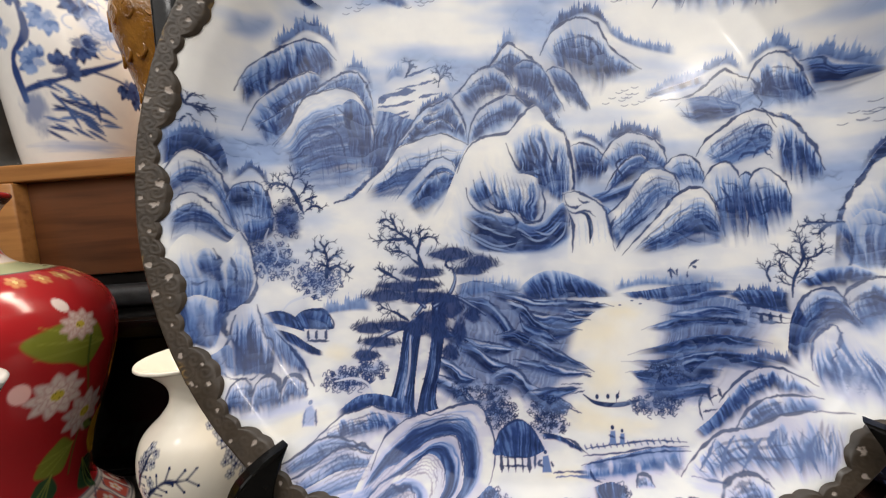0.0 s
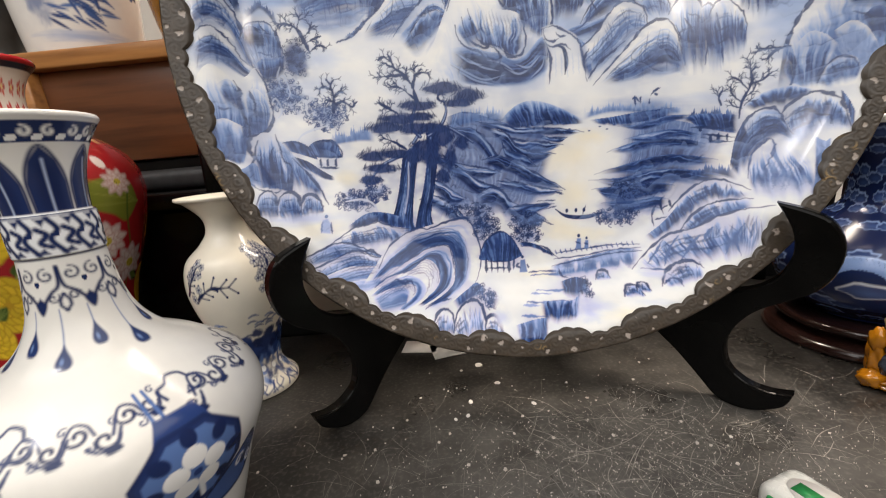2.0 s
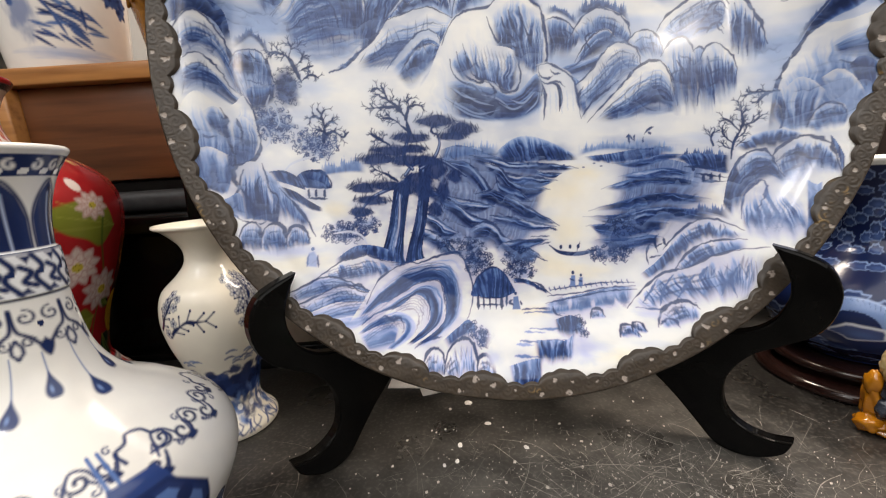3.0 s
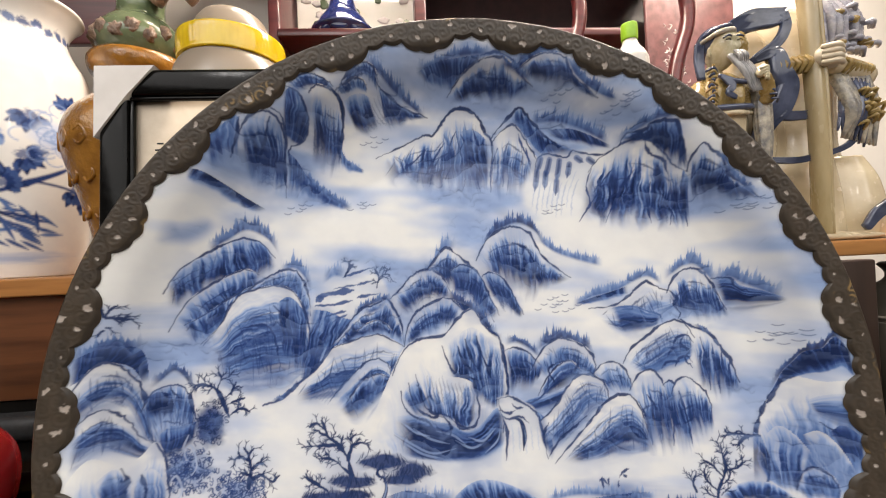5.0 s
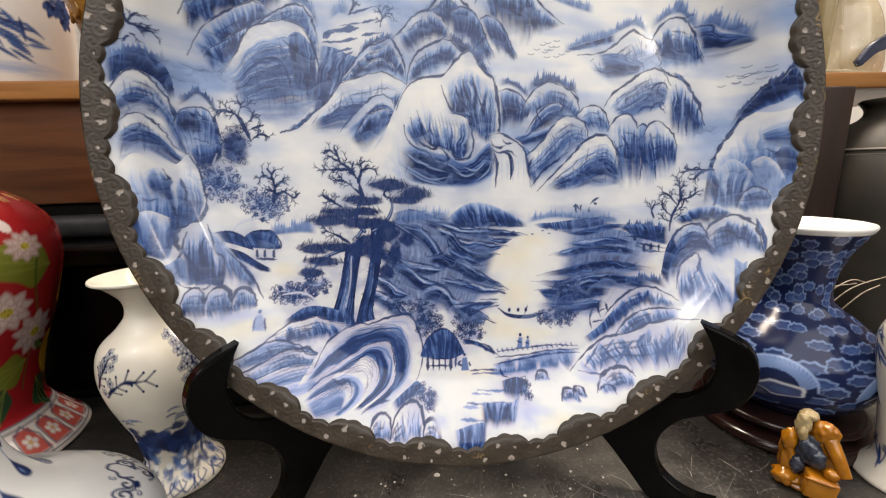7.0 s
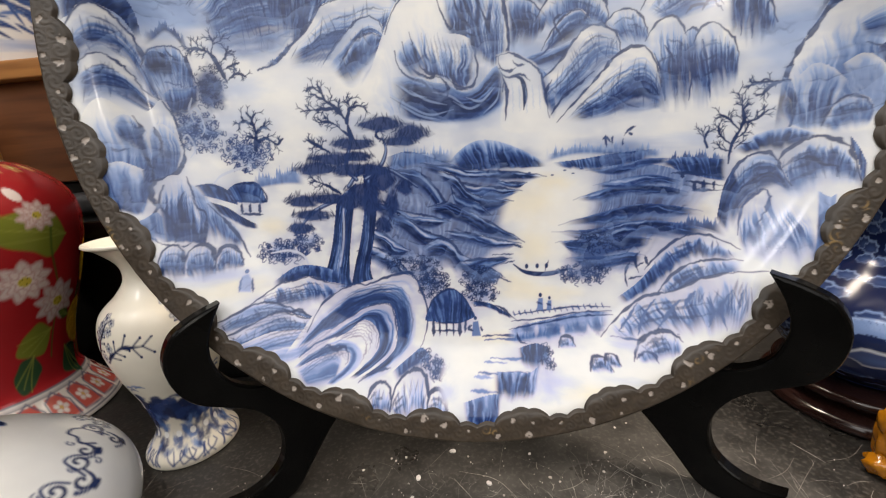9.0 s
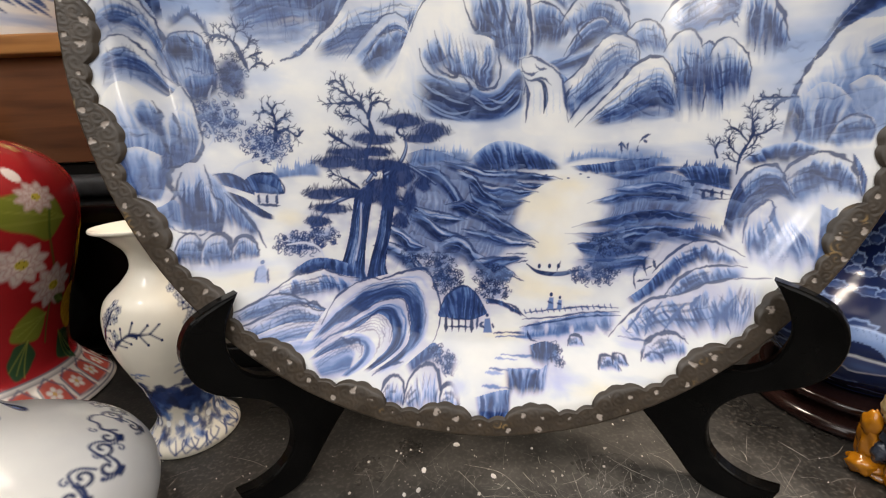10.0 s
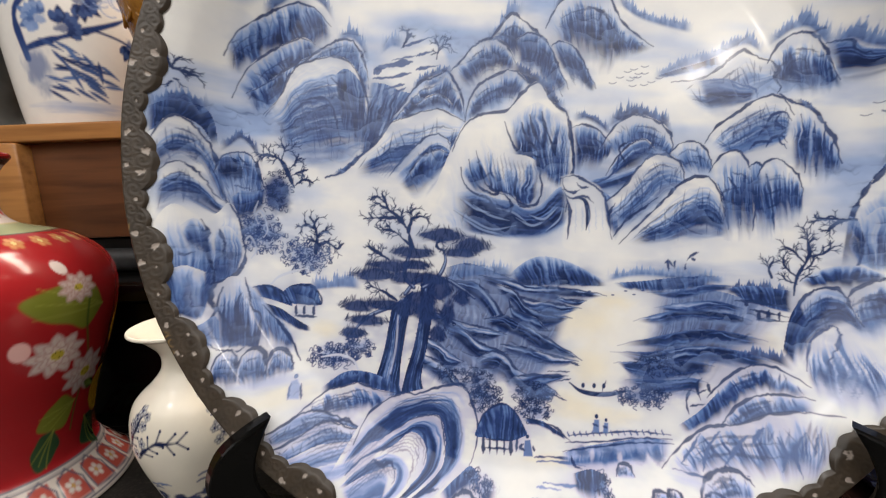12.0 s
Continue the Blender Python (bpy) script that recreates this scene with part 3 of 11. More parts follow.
def chart(x, y, k):
    """From the drawing's grid to the face of the dish."""
    x, y = (x - 800) / 500, (y - 400) / 400
    b = (1, x, y, x * y, x * x, y * y, x ** 3, x * x * y, x * y * y, y ** 3)
    return tuple(sum(p * q for p, q in zip(b, r)) for r in k)


def PA(x, y):
    return chart(x, y, ((-0.02742, 0.93184, 0.02742, -0.01556, 0.02824, -0.01018, -0.09755, -0.00274, -0.06205, -0.00725), (-0.30649, 0.03219, -0.72863, -0.03135, 0.01558, 0.01321, -0.00347, 0.06519, -0.00516, 0.04949)))


def PX(x, y):
    return chart(x, y, ((-0.05934, 0.85353, 0.01066, 0.05047, 0.02406, -0.00812, -0.10090, 0.00963, -0.09132, 0.01130), (0.47728, 0.02817, -0.68532, -0.02781, -0.02194, -0.03938, -0.00399, 0.11057, -0.00548, 0.12515)))


def paint_sky_ranges(c):
    S, C, L, T = c.sheet, c.crest, c.ink, c.trees
    # faint peaks close to the rim
    c.fill([(-0.073, 0.915), (-0.052, 0.949), (-0.022, 0.951), (0.002, 0.918)], blue(0.30), 0.8, 0.012)
    c.fill([(-0.243, 0.900), (-0.219, 0.927), (-0.205, 0.926), (-0.176, 0.907)], blue(0.22), 0.7, 0.014)
    c.fill([(0.342, 0.850), (0.374, 0.882), (0.395, 0.867), (0.438, 0.844)], blue(0.26), 0.7, 0.014)
    # two round hills at the top
    T([(-0.176, 0.874), (-0.130, 0.894), (-0.070, 0.915), (-0.010, 0.924), (0.029, 0.923)], 0.028, 0.62, 101, 0.008)
    S([(-0.176, 0.872), (-0.115, 0.897), (-0.054, 0.909), (0.006, 0.918)], [(-0.152, 0.856), (-0.096, 0.844), (-0.063, 0.833), (-0.024, 0.853)], (0.55, 0.75, 0.5, 0.25), 102, fade=0.4)
    C([(-0.087, 0.836), (-0.051, 0.878), (-0.015, 0.903), (0.024, 0.915), (0.064, 0.914), (0.105, 0.890), (0.153, 0.860)], [(-0.077, 0.818), (-0.021, 0.823), (0.020, 0.819), (0.048, 0.817), (0.078, 0.821), (0.106, 0.831), (0.154, 0.856)], (0, 0.04, 0.5, 0.82, 0.8, 0.4), 103)
    c.arcs([(-0.048, 0.852), (-0.004, 0.884), (0.050, 0.886), (0.094, 0.866)], [(-0.022, 0.829), (0.017, 0.849), (0.058, 0.849), (0.100, 0.838)], 6, 0.95)
    L([(-0.001, 0.919), (0.044, 0.926), (0.084, 0.912), (0.108, 0.892)], 0.003, 0.7)
    T([(0.046, 0.908), (0.098, 0.894), (0.149, 0.863)], 0.022, 0.7, 104, 0.008)
    T([(0.086, 0.898), (0.128, 0.920), (0.167, 0.932), (0.209, 0.929)], 0.022, 0.65, 105, 0.008)
    S([(0.087, 0.894), (0.128, 0.917), (0.172, 0.929), (0.217, 0.923)], [(0.105, 0.884), (0.147, 0.897), (0.183, 0.905), (0.225, 0.898)], (0.5, 0.7, 0.3), 106)
    C([(0.103, 0.892), (0.139, 0.915), (0.168, 0.924), (0.202, 0.923), (0.229, 0.911), (0.250, 0.880), (0.290, 0.853), (0.332, 0.825)], [(0.122, 0.878), (0.165, 0.862), (0.204, 0.856), (0.235, 0.851), (0.259, 0.843), (0.282, 0.837), (0.306, 0.828), (0.334, 0.821)], (0, 0.08, 0.66, 0.9, 0.62, 0.15), 107)
    S([(0.225, 0.916), (0.268, 0.881), (0.319, 0.850), (0.379, 0.817)], [(0.249, 0.882), (0.292, 0.852), (0.335, 0.831), (0.380, 0.815)], (0.35, 0.7, 0.75), 108, fade=0.1)
    T([(0.226, 0.911), (0.278, 0.871), (0.328, 0.842), (0.384, 0.814)], 0.024, 0.6, 109, 0.008)
    # upper left massif
    S([(-0.737, 0.573), (-0.707, 0.569), (-0.678, 0.552), (-0.636, 0.525), (-0.579, 0.493)], [(-0.746, 0.545), (-0.725, 0.532), (-0.698, 0.519), (-0.668, 0.501), (-0.612, 0.480)], (0.82, 0.66, 0.3, 0.05), 111, fade=0.5)
    S([(-0.696, 0.645), (-0.663, 0.679), (-0.629, 0.711), (-0.617, 0.699)], [(-0.694, 0.573), (-0.668, 0.586), (-0.646, 0.596), (-0.632, 0.619)], (0.4, 0.62, 0.5, 0.25), 112, fade=0.5)
    L([(-0.619, 0.713), (-0.625, 0.674), (-0.649, 0.617)], 0.003)
    C([(-0.622, 0.679), (-0.596, 0.716), (-0.564, 0.734), (-0.539, 0.730), (-0.527, 0.708), (-0.527, 0.665)], [(-0.630, 0.543), (-0.602, 0.530), (-0.580, 0.529), (-0.563, 0.530), (-0.548, 0.534), (-0.535, 0.535)], (0.05, 0.2, 0.55, 0.72, 0.72, 0.5, 0.2, 0.05), 113, fade=0.4)
    c.arcs([(-0.600, 0.601), (-0.580, 0.616), (-0.562, 0.607), (-0.557, 0.557)], [(-0.595, 0.560), (-0.583, 0.579), (-0.573, 0.577), (-0.568, 0.548)], 5, 0.75)
    L([(-0.551, 0.726), (-0.567, 0.682), (-0.593, 0.622), (-0.604, 0.600)], 0.003)
    S([(-0.515, 0.777), (-0.495, 0.795), (-0.475, 0.784), (-0.465, 0.757), (-0.465, 0.729), (-0.477, 0.695)], [(-0.528, 0.692), (-0.522, 0.684), (-0.514, 0.678), (-0.505, 0.674), (-0.494, 0.676), (-0.483, 0.686)], (0.4, 0.72, 0.85, 0.65), 114, fade=0.1)
    L([(-0.546, 0.745), (-0.524, 0.733), (-0.524, 0.693), (-0.533, 0.612), (-0.531, 0.536)], 0.0036, 0.92)
    L([(-0.514, 0.801), (-0.477, 0.789), (-0.465, 0.757), (-0.466, 0.723), (-0.487, 0.685), (-0.519, 0.664), (-0.512, 0.614), (-0.475, 0.563)], 0.0032, 0.92)
    C([(-0.511, 0.801), (-0.486, 0.823), (-0.451, 0.835), (-0.417, 0.830), (-0.391, 0.818)], [(-0.478, 0.784), (-0.455, 0.793), (-0.434, 0.799), (-0.415, 0.797), (-0.392, 0.795)], (0, 0.45, 0.65, 0.25), 115)
    C([(-0.454, 0.795), (-0.432, 0.813), (-0.406, 0.811), (-0.387, 0.804), (-0.377, 0.785), (-0.378, 0.731), (-0.384, 0.675)], [(-0.471, 0.610), (-0.445, 0.611), (-0.429, 0.603), (-0.412, 0.598), (-0.403, 0.605), (-0.392, 0.618), (-0.384, 0.649)], (0, 0.04, 0.3, 0.7, 0.84, 0.66, 0.25), 116, w=0.0034)
    L([(-0.417, 0.827), (-0.395, 0.811), (-0.377, 0.790), (-0.378, 0.731), (-0.391, 0.680), (-0.381, 0.641)], 0.004, 0.94)
    c.arcs([(-0.437, 0.779), (-0.453, 0.720), (-0.464, 0.649)], [(-0.396, 0.788), (-0.395, 0.729), (-0.397, 0.648)], 7, 0.9, 0.002)
    T([(-0.313, 0.875), (-0.276, 0.867), (-0.246, 0.845), (-0.208, 0.821), (-0.144, 0.784)], 0.034, 0.66, 117, 0.008)
    C([(-0.380, 0.818), (-0.349, 0.854), (-0.316, 0.877), (-0.288, 0.872), (-0.275, 0.846)], [(-0.371, 0.810), (-0.346, 0.827), (-0.316, 0.838), (-0.297, 0.833), (-0.282, 0.823)], (0.04, 0.5, 0.35, 0.1), 118)
    C([(-0.390, 0.810), (-0.369, 0.824), (-0.340, 0.842), (-0.316, 0.842), (-0.306, 0.828)], [(-0.375, 0.803), (-0.351, 0.809), (-0.333, 0.817), (-0.319, 0.817), (-0.307, 0.817)], (0, 0.5, 0.45, 0.1), 119)
    S([(-0.374, 0.788), (-0.349, 0.806), (-0.322, 0.814), (-0.301, 0.809)], [(-0.340, 0.715), (-0.315, 0.713), (-0.296, 0.722), (-0.274, 0.730)], (0.12, 0.5, 0.85, 0.8, 0.35), 120)
    C([(-0.283, 0.862), (-0.277, 0.840), (-0.247, 0.821), (-0.208, 0.801), (-0.139, 0.783)], [(-0.257, 0.734), (-0.241, 0.735), (-0.222, 0.746), (-0.190, 0.766), (-0.139, 0.778)], (0.1, 0.5, 0.88, 0.8, 0.4), 121, w=0.0034)
    c.arcs([(-0.351, 0.791), (-0.327, 0.757), (-0.304, 0.727)], [(-0.280, 0.830), (-0.256, 0.785), (-0.212, 0.754)], 7, 0.92, 0.002)
    S([(-0.528, 0.657), (-0.504, 0.636), (-0.475, 0.593), (-0.420, 0.550), (-0.348, 0.514)], [(-0.531, 0.536), (-0.510, 0.528), (-0.472, 0.527), (-0.416, 0.510), (-0.351, 0.501)], (0.55, 0.66, 0.45, 0.1), 122, fade=0.5)
    T([(-0.497, 0.622), (-0.458, 0.579), (-0.404, 0.540), (-0.345, 0.511)], 0.026, 0.62, 123, 0.008)
    S([(-0.387, 0.681), (-0.369, 0.651), (-0.318, 0.622)], [(-0.387, 0.625), (-0.365, 0.613), (-0.318, 0.612)], (0.5, 0.45, 0.1), 124, fade=0.5)
    T([(-0.391, 0.677), (-0.365, 0.642), (-0.318, 0.619)], 0.022, 0.5, 125, 0.008)
    # upper centre peaks
    C([(-0.287, 0.663), (-0.231, 0.690), (-0.182, 0.717), (-0.146, 0.735), (-0.123, 0.736), (-0.104, 0.762), (-0.088, 0.787), (-0.066, 0.805), (-0.037, 0.811), (-0.006, 0.801), (0.015, 0.779), (0.032, 0.749), (0.047, 0.733)], [(-0.260, 0.582), (-0.207, 0.567), (-0.161, 0.552), (-0.111, 0.544), (-0.062, 0.539), (-0.020, 0.540), (0.013, 0.545), (0.038, 0.562), (0.051, 0.585)], (0, 0.02, 0.14, 0.42, 0.6, 0.55, 0.35, 0.1), 126, w=0.003, fade=0.45, jag=0.22)
    S([(-0.047, 0.746), (-0.020, 0.753), (0.008, 0.748), (0.038, 0.723)], [(0.007, 0.566), (0.021, 0.558), (0.034, 0.567), (0.047, 0.584)], (0.3, 0.75, 0.8, 0.6, 0.2), 127, jag=0.2)
    for q in ([(-0.057, 0.752), (-0.072, 0.703), (-0.064, 0.657), (-0.083, 0.609)], [(-0.042, 0.743), (-0.015, 0.695), (0.006, 0.639), (0.021, 0.575)], [(-0.007, 0.760), (0.015, 0.706), (0.033, 0.643)], [(-0.089, 0.718), (-0.118, 0.665), (-0.143, 0.617)], [(-0.139, 0.700), (-0.168, 0.666), (-0.209, 0.631)], [(-0.098, 0.680), (-0.117, 0.638), (-0.129, 0.587)]):
        L(q, 0.0028, 0.8)
    c.arcs([(-0.067, 0.747), (-0.098, 0.672), (-0.121, 0.587)], [(0.008, 0.742), (0.028, 0.660), (0.034, 0.592)], 9, 0.75, 0.0016)
    L([(-0.109, 0.760), (-0.088, 0.787), (-0.066, 0.807), (-0.037, 0.811), (-0.006, 0.801), (0.015, 0.779), (0.033, 0.746), (0.047, 0.733), (0.055, 0.686), (0.047, 0.623)], 0.004, 0.94)
    S([(0.085, 0.778), (0.124, 0.817), (0.149, 0.799), (0.182, 0.767), (0.220, 0.737), (0.271, 0.712), (0.337, 0.696)], [(0.116, 0.757), (0.151, 0.739), (0.179, 0.704), (0.206, 0.685), (0.240, 0.676), (0.280, 0.677), (0.338, 0.683)], (0.15, 0.75, 0.55, 0.35), 128, fade=0.1)
    T([(0.156, 0.782), (0.228, 0.787), (0.293, 0.771), (0.360, 0.740), (0.394, 0.715)], 0.036, 0.62, 129, 0.008)
    S([(0.199, 0.758), (0.271, 0.761), (0.328, 0.744), (0.397, 0.712)], [(0.242, 0.727), (0.300, 0.718), (0.349, 0.708), (0.399, 0.704)], (0.6, 0.75, 0.4), 130)
    L([(0.047, 0.733), (0.066, 0.759), (0.091, 0.787), (0.124, 0.817), (0.149, 0.799), (0.182, 0.767), (0.213, 0.740), (0.252, 0.712), (0.267, 0.676)], 0.004, 0.94)
    C([(0.051, 0.724), (0.076, 0.753), (0.107, 0.774), (0.129, 0.761), (0.155, 0.727), (0.180, 0.688), (0.199, 0.658)], [(0.044, 0.576), (0.071, 0.551), (0.098, 0.540), (0.125, 0.545), (0.148, 0.556), (0.168, 0.573), (0.185, 0.591)], (0, 0.02, 0.12, 0.4, 0.55, 0.45, 0.2), 131, fade=0.4, jag=0.22)
    for q in ([(0.127, 0.751), (0.145, 0.710), (0.170, 0.664)], [(0.101, 0.729), (0.089, 0.679), (0.087, 0.594)], [(0.152, 0.710), (0.171, 0.648)], [(0.068, 0.708), (0.053, 0.644), (0.051, 0.576)]):
        L(q, 0.0028, 0.75)
    # upper falls
    c.fill([(0.171, 0.648), (0.190, 0.681), (0.244, 0.696), (0.399, 0.704), (0.369, 0.664), (0.326, 0.598), (0.306, 0.508), (0.172, 0.521), (0.146, 0.588)], blue(0.03), 0.95, 0.012)
    L([(0.181, 0.648), (0.190, 0.681), (0.216, 0.694), (0.273, 0.685), (0.291, 0.704), (0.337, 0.694), (0.394, 0.696), (0.404, 0.709)], 0.003)
    for x, y, dx, h in ((958, 282, -8, 24), (974, 283, -10, 34), (992, 284, -8, 40), (1010, 290, -6, 26), (1024, 278, 12, 8), (1046, 280, 12, 8), (950, 306, -6, 36), (966, 308, -4, 30), (985, 322, -4, 26)):
        q = PX(x, y), PX(x + 0.4 * dx, y + 0.45 * h), PX(x + dx, y + h)
        c.stroke(q, 0.0085, blue(0.66), 0.75, (1, 0.15))
        c.stroke(q, 0.0035, blue(0.9), 0.7, (1, 0.15))
    c.arcs([(0.179, 0.631), (0.171, 0.563), (0.163, 0.504)], [(0.329, 0.651), (0.303, 0.575), (0.297, 0.508)], 9, 0.35, 0.0016)
    # right massif
    T([(0.401, 0.715), (0.433, 0.742), (0.470, 0.762), (0.496, 0.770), (0.535, 0.763)], 0.034, 0.66, 135, 0.008)
    C([(0.338, 0.644), (0.367, 0.681), (0.403, 0.705), (0.429, 0.721), (0.467, 0.726), (0.495, 0.716), (0.529, 0.686), (0.556, 0.656), (0.579, 0.640), (0.594, 0.631)], [(0.297, 0.486), (0.356, 0.477), (0.397, 0.475), (0.439, 0.473), (0.480, 0.470), (0.521, 0.471), (0.561, 0.471), (0.598, 0.475), (0.619, 0.474), (0.630, 0.481)], (0, 0.02, 0.14, 0.5, 0.66, 0.72, 0.66, 0.5, 0.2), 136, fade=0.3, jag=0.26, comb=0.7)
    C([(0.415, 0.714), (0.430, 0.742), (0.467, 0.744), (0.478, 0.756), (0.504, 0.759), (0.536, 0.750), (0.557, 0.710), (0.586, 0.654)], [(0.442, 0.707), (0.471, 0.714), (0.499, 0.706), (0.521, 0.677), (0.547, 0.652), (0.567, 0.641), (0.582, 0.634), (0.593, 0.632)], (0.25, 0.8, 0.92, 0.65, 0.1), 137, w=0.0036)
    for q in ([(0.474, 0.724), (0.497, 0.690), (0.534, 0.667), (0.553, 0.632)], [(0.347, 0.654), (0.335, 0.601), (0.346, 0.551), (0.315, 0.496)], [(0.467, 0.650), (0.440, 0.602), (0.416, 0.549), (0.393, 0.495)], [(0.411, 0.657), (0.381, 0.615), (0.356, 0.585)], [(0.513, 0.614), (0.512, 0.553), (0.524, 0.496)], [(0.562, 0.614), (0.578, 0.552), (0.576, 0.491)], [(0.456, 0.602), (0.445, 0.550)], [(0.586, 0.614), (0.607, 0.550), (0.621, 0.487)], [(0.372, 0.585), (0.339, 0.534)]):
        L(q, 0.003, 0.84)
    c.arcs([(0.430, 0.569), (0.451, 0.586), (0.471, 0.566), (0.475, 0.495)], [(0.439, 0.503), (0.452, 0.528), (0.462, 0.520), (0.466, 0.490)], 4, 0.7)
    c.arcs([(0.531, 0.577), (0.550, 0.590), (0.570, 0.568), (0.576, 0.491)], [(0.545, 0.504), (0.553, 0.528), (0.562, 0.520), (0.567, 0.491)], 4, 0.7)
    c.arcs([(0.356, 0.565), (0.376, 0.582), (0.396, 0.566), (0.396, 0.494)], [(0.362, 0.501), (0.373, 0.525), (0.383, 0.518), (0.386, 0.488)], 4, 0.7)
    S([(0.580, 0.639), (0.591, 0.624), (0.602, 0.609)], [(0.606, 0.481), (0.618, 0.481), (0.629, 0.484)], (0.3, 0.75, 0.75, 0.4), 138)
    C([(0.591, 0.635), (0.591, 0.668), (0.604, 0.695), (0.629, 0.675), (0.653, 0.657), (0.670, 0.622), (0.701, 0.591), (0.751, 0.545)], [(0.619, 0.556), (0.637, 0.548), (0.653, 0.541), (0.669, 0.539), (0.687, 0.540), (0.704, 0.540), (0.723, 0.541), (0.752, 0.539)], (0.05, 0.1, 0.6, 0.86, 0.66, 0.25), 139, w=0.0036, jag=0.2)
    T([(0.629, 0.675), (0.660, 0.650), (0.680, 0.618), (0.747, 0.548)], 0.02, 0.55, 140, 0.008)
    for x, y, n, sd in ((880, 262, 0, 0), (640, 258, 6, 141), (965, 180, 7, 142), (1072, 205, 7, 143), (1090, 190, 5, 144), (1280, 375, 6, 145), (955, 382, 6, 146), (505, 375, 6, 147), (625, 375, 6, 148), (1318, 372, 5, 149)):
        if n:
            c.birds(*PX(x, y), n, sd)


def paint_middle_ranges(c):
    S, C, L, T = c.sheet, c.crest, c.ink, c.trees
    # mist between the far peaks and the middle ranges, with a drifting cloud hill
    for x, y, ru, rv, k in ((300, 60, 0.16, 0.03, 0.22), (330, 120, 0.14, 0.025, 0.25), (330, 90, 0.16, 0.02, 0.03), (470, 190, 0.12, 0.05, 0.38), (1290, 120, 0.12, 0.03, 0.2), (1000, 60, 0.12, 0.02, 0.16)):
        c.blot(*PA(x, y), ru, rv, blue(k), 0.7, 0, 0, 0.9, int(x))
    c.fill([(-0.800, 0.395), (-0.781, 0.430), (-0.768, 0.428), (-0.749, 0.442), (-0.717, 0.453), (-0.718, 0.426), (-0.757, 0.396)], blue(0.36), 0.8, 0.018)
    # left range
    T([(-0.729, 0.376), (-0.676, 0.416), (-0.632, 0.444), (-0.579, 0.423), (-0.543, 0.375)], 0.05, 0.66, 205, 0.009)
    C([(-0.814, 0.260), (-0.779, 0.324), (-0.730, 0.367), (-0.683, 0.398), (-0.637, 0.416), (-0.591, 0.402), (-0.557, 0.364)], [(-0.806, 0.202), (-0.767, 0.225), (-0.711, 0.253), (-0.652, 0.265), (-0.606, 0.280), (-0.576, 0.301), (-0.551, 0.335)], (0.05, 0.45, 0.7, 0.55, 0.4), 206, comb=0.6)
    C([(-0.805, 0.161), (-0.765, 0.241), (-0.711, 0.289), (-0.669, 0.315), (-0.630, 0.330), (-0.595, 0.316)], [(-0.712, 0.100), (-0.676, 0.133), (-0.644, 0.161), (-0.624, 0.181), (-0.608, 0.214), (-0.590, 0.264)], (0, 0.35, 0.7, 0.6, 0.35, 0.1), 207, comb=0.6, fade=0.4)
    C([(-0.774, 0.177), (-0.742, 0.195), (-0.707, 0.222), (-0.667, 0.251), (-0.633, 0.273), (-0.601, 0.289)], [(-0.759, 0.111), (-0.725, 0.127), (-0.697, 0.150), (-0.672, 0.176), (-0.650, 0.210), (-0.615, 0.252)], (0.15, 0.55, 0.6, 0.4, 0.1), 208, comb=0.6, fade=0.5)
    for q in ([(-0.750, 0.190), (-0.707, 0.219), (-0.679, 0.237)], [(-0.711, 0.248), (-0.686, 0.264), (-0.654, 0.268), (-0.632, 0.279)], [(-0.728, 0.123), (-0.710, 0.144), (-0.684, 0.181), (-0.662, 0.224)], [(-0.729, 0.170), (-0.699, 0.195), (-0.674, 0.210)]):
        L(q, 0.003, 0.8)
    T([(-0.545, 0.324), (-0.505, 0.343), (-0.470, 0.315), (-0.447, 0.257)], 0.05, 0.6, 209, 0.008)
    C([(-0.636, 0.260), (-0.601, 0.292), (-0.569, 0.313), (-0.529, 0.332), (-0.495, 0.328), (-0.471, 0.293), (-0.457, 0.256), (-0.450, 0.205)], [(-0.621, 0.250), (-0.589, 0.256), (-0.557, 0.261), (-0.525, 0.257), (-0.502, 0.240), (-0.486, 0.203), (-0.470, 0.172), (-0.453, 0.157)], (0.02, 0.3, 0.48, 0.2), 210, w=0.003)
    C([(-0.734, 0.126), (-0.690, 0.174), (-0.668, 0.226), (-0.641, 0.260), (-0.602, 0.276), (-0.554, 0.287), (-0.514, 0.280), (-0.480, 0.245), (-0.460, 0.200), (-0.447, 0.144), (-0.453, 0.075)], [(-0.685, 0.031), (-0.651, -0.009), (-0.614, -0.026), (-0.573, -0.031), (-0.540, -0.032), (-0.513, -0.028), (-0.495, -0.017), (-0.481, 0.004), (-0.471, 0.021), (-0.465, 0.031), (-0.460, 0.042)], (0, 0.06, 0.32, 0.5, 0.5, 0.46, 0.4, 0.25), 211, fade=0.4, along=True, jag=0.15)
    S([(-0.546, 0.234), (-0.514, 0.255), (-0.480, 0.229), (-0.453, 0.186)], [(-0.516, 0.058), (-0.490, 0.040), (-0.473, 0.031), (-0.460, 0.045)], (0.35, 0.75, 0.75, 0.5, 0.3), 212)
    L([(-0.554, 0.233), (-0.532, 0.213), (-0.516, 0.179), (-0.490, 0.138), (-0.480, 0.077)], 0.0036, 0.9)
    L([(-0.480, 0.245), (-0.460, 0.200), (-0.447, 0.144), (-0.456, 0.062)], 0.004, 0.9)
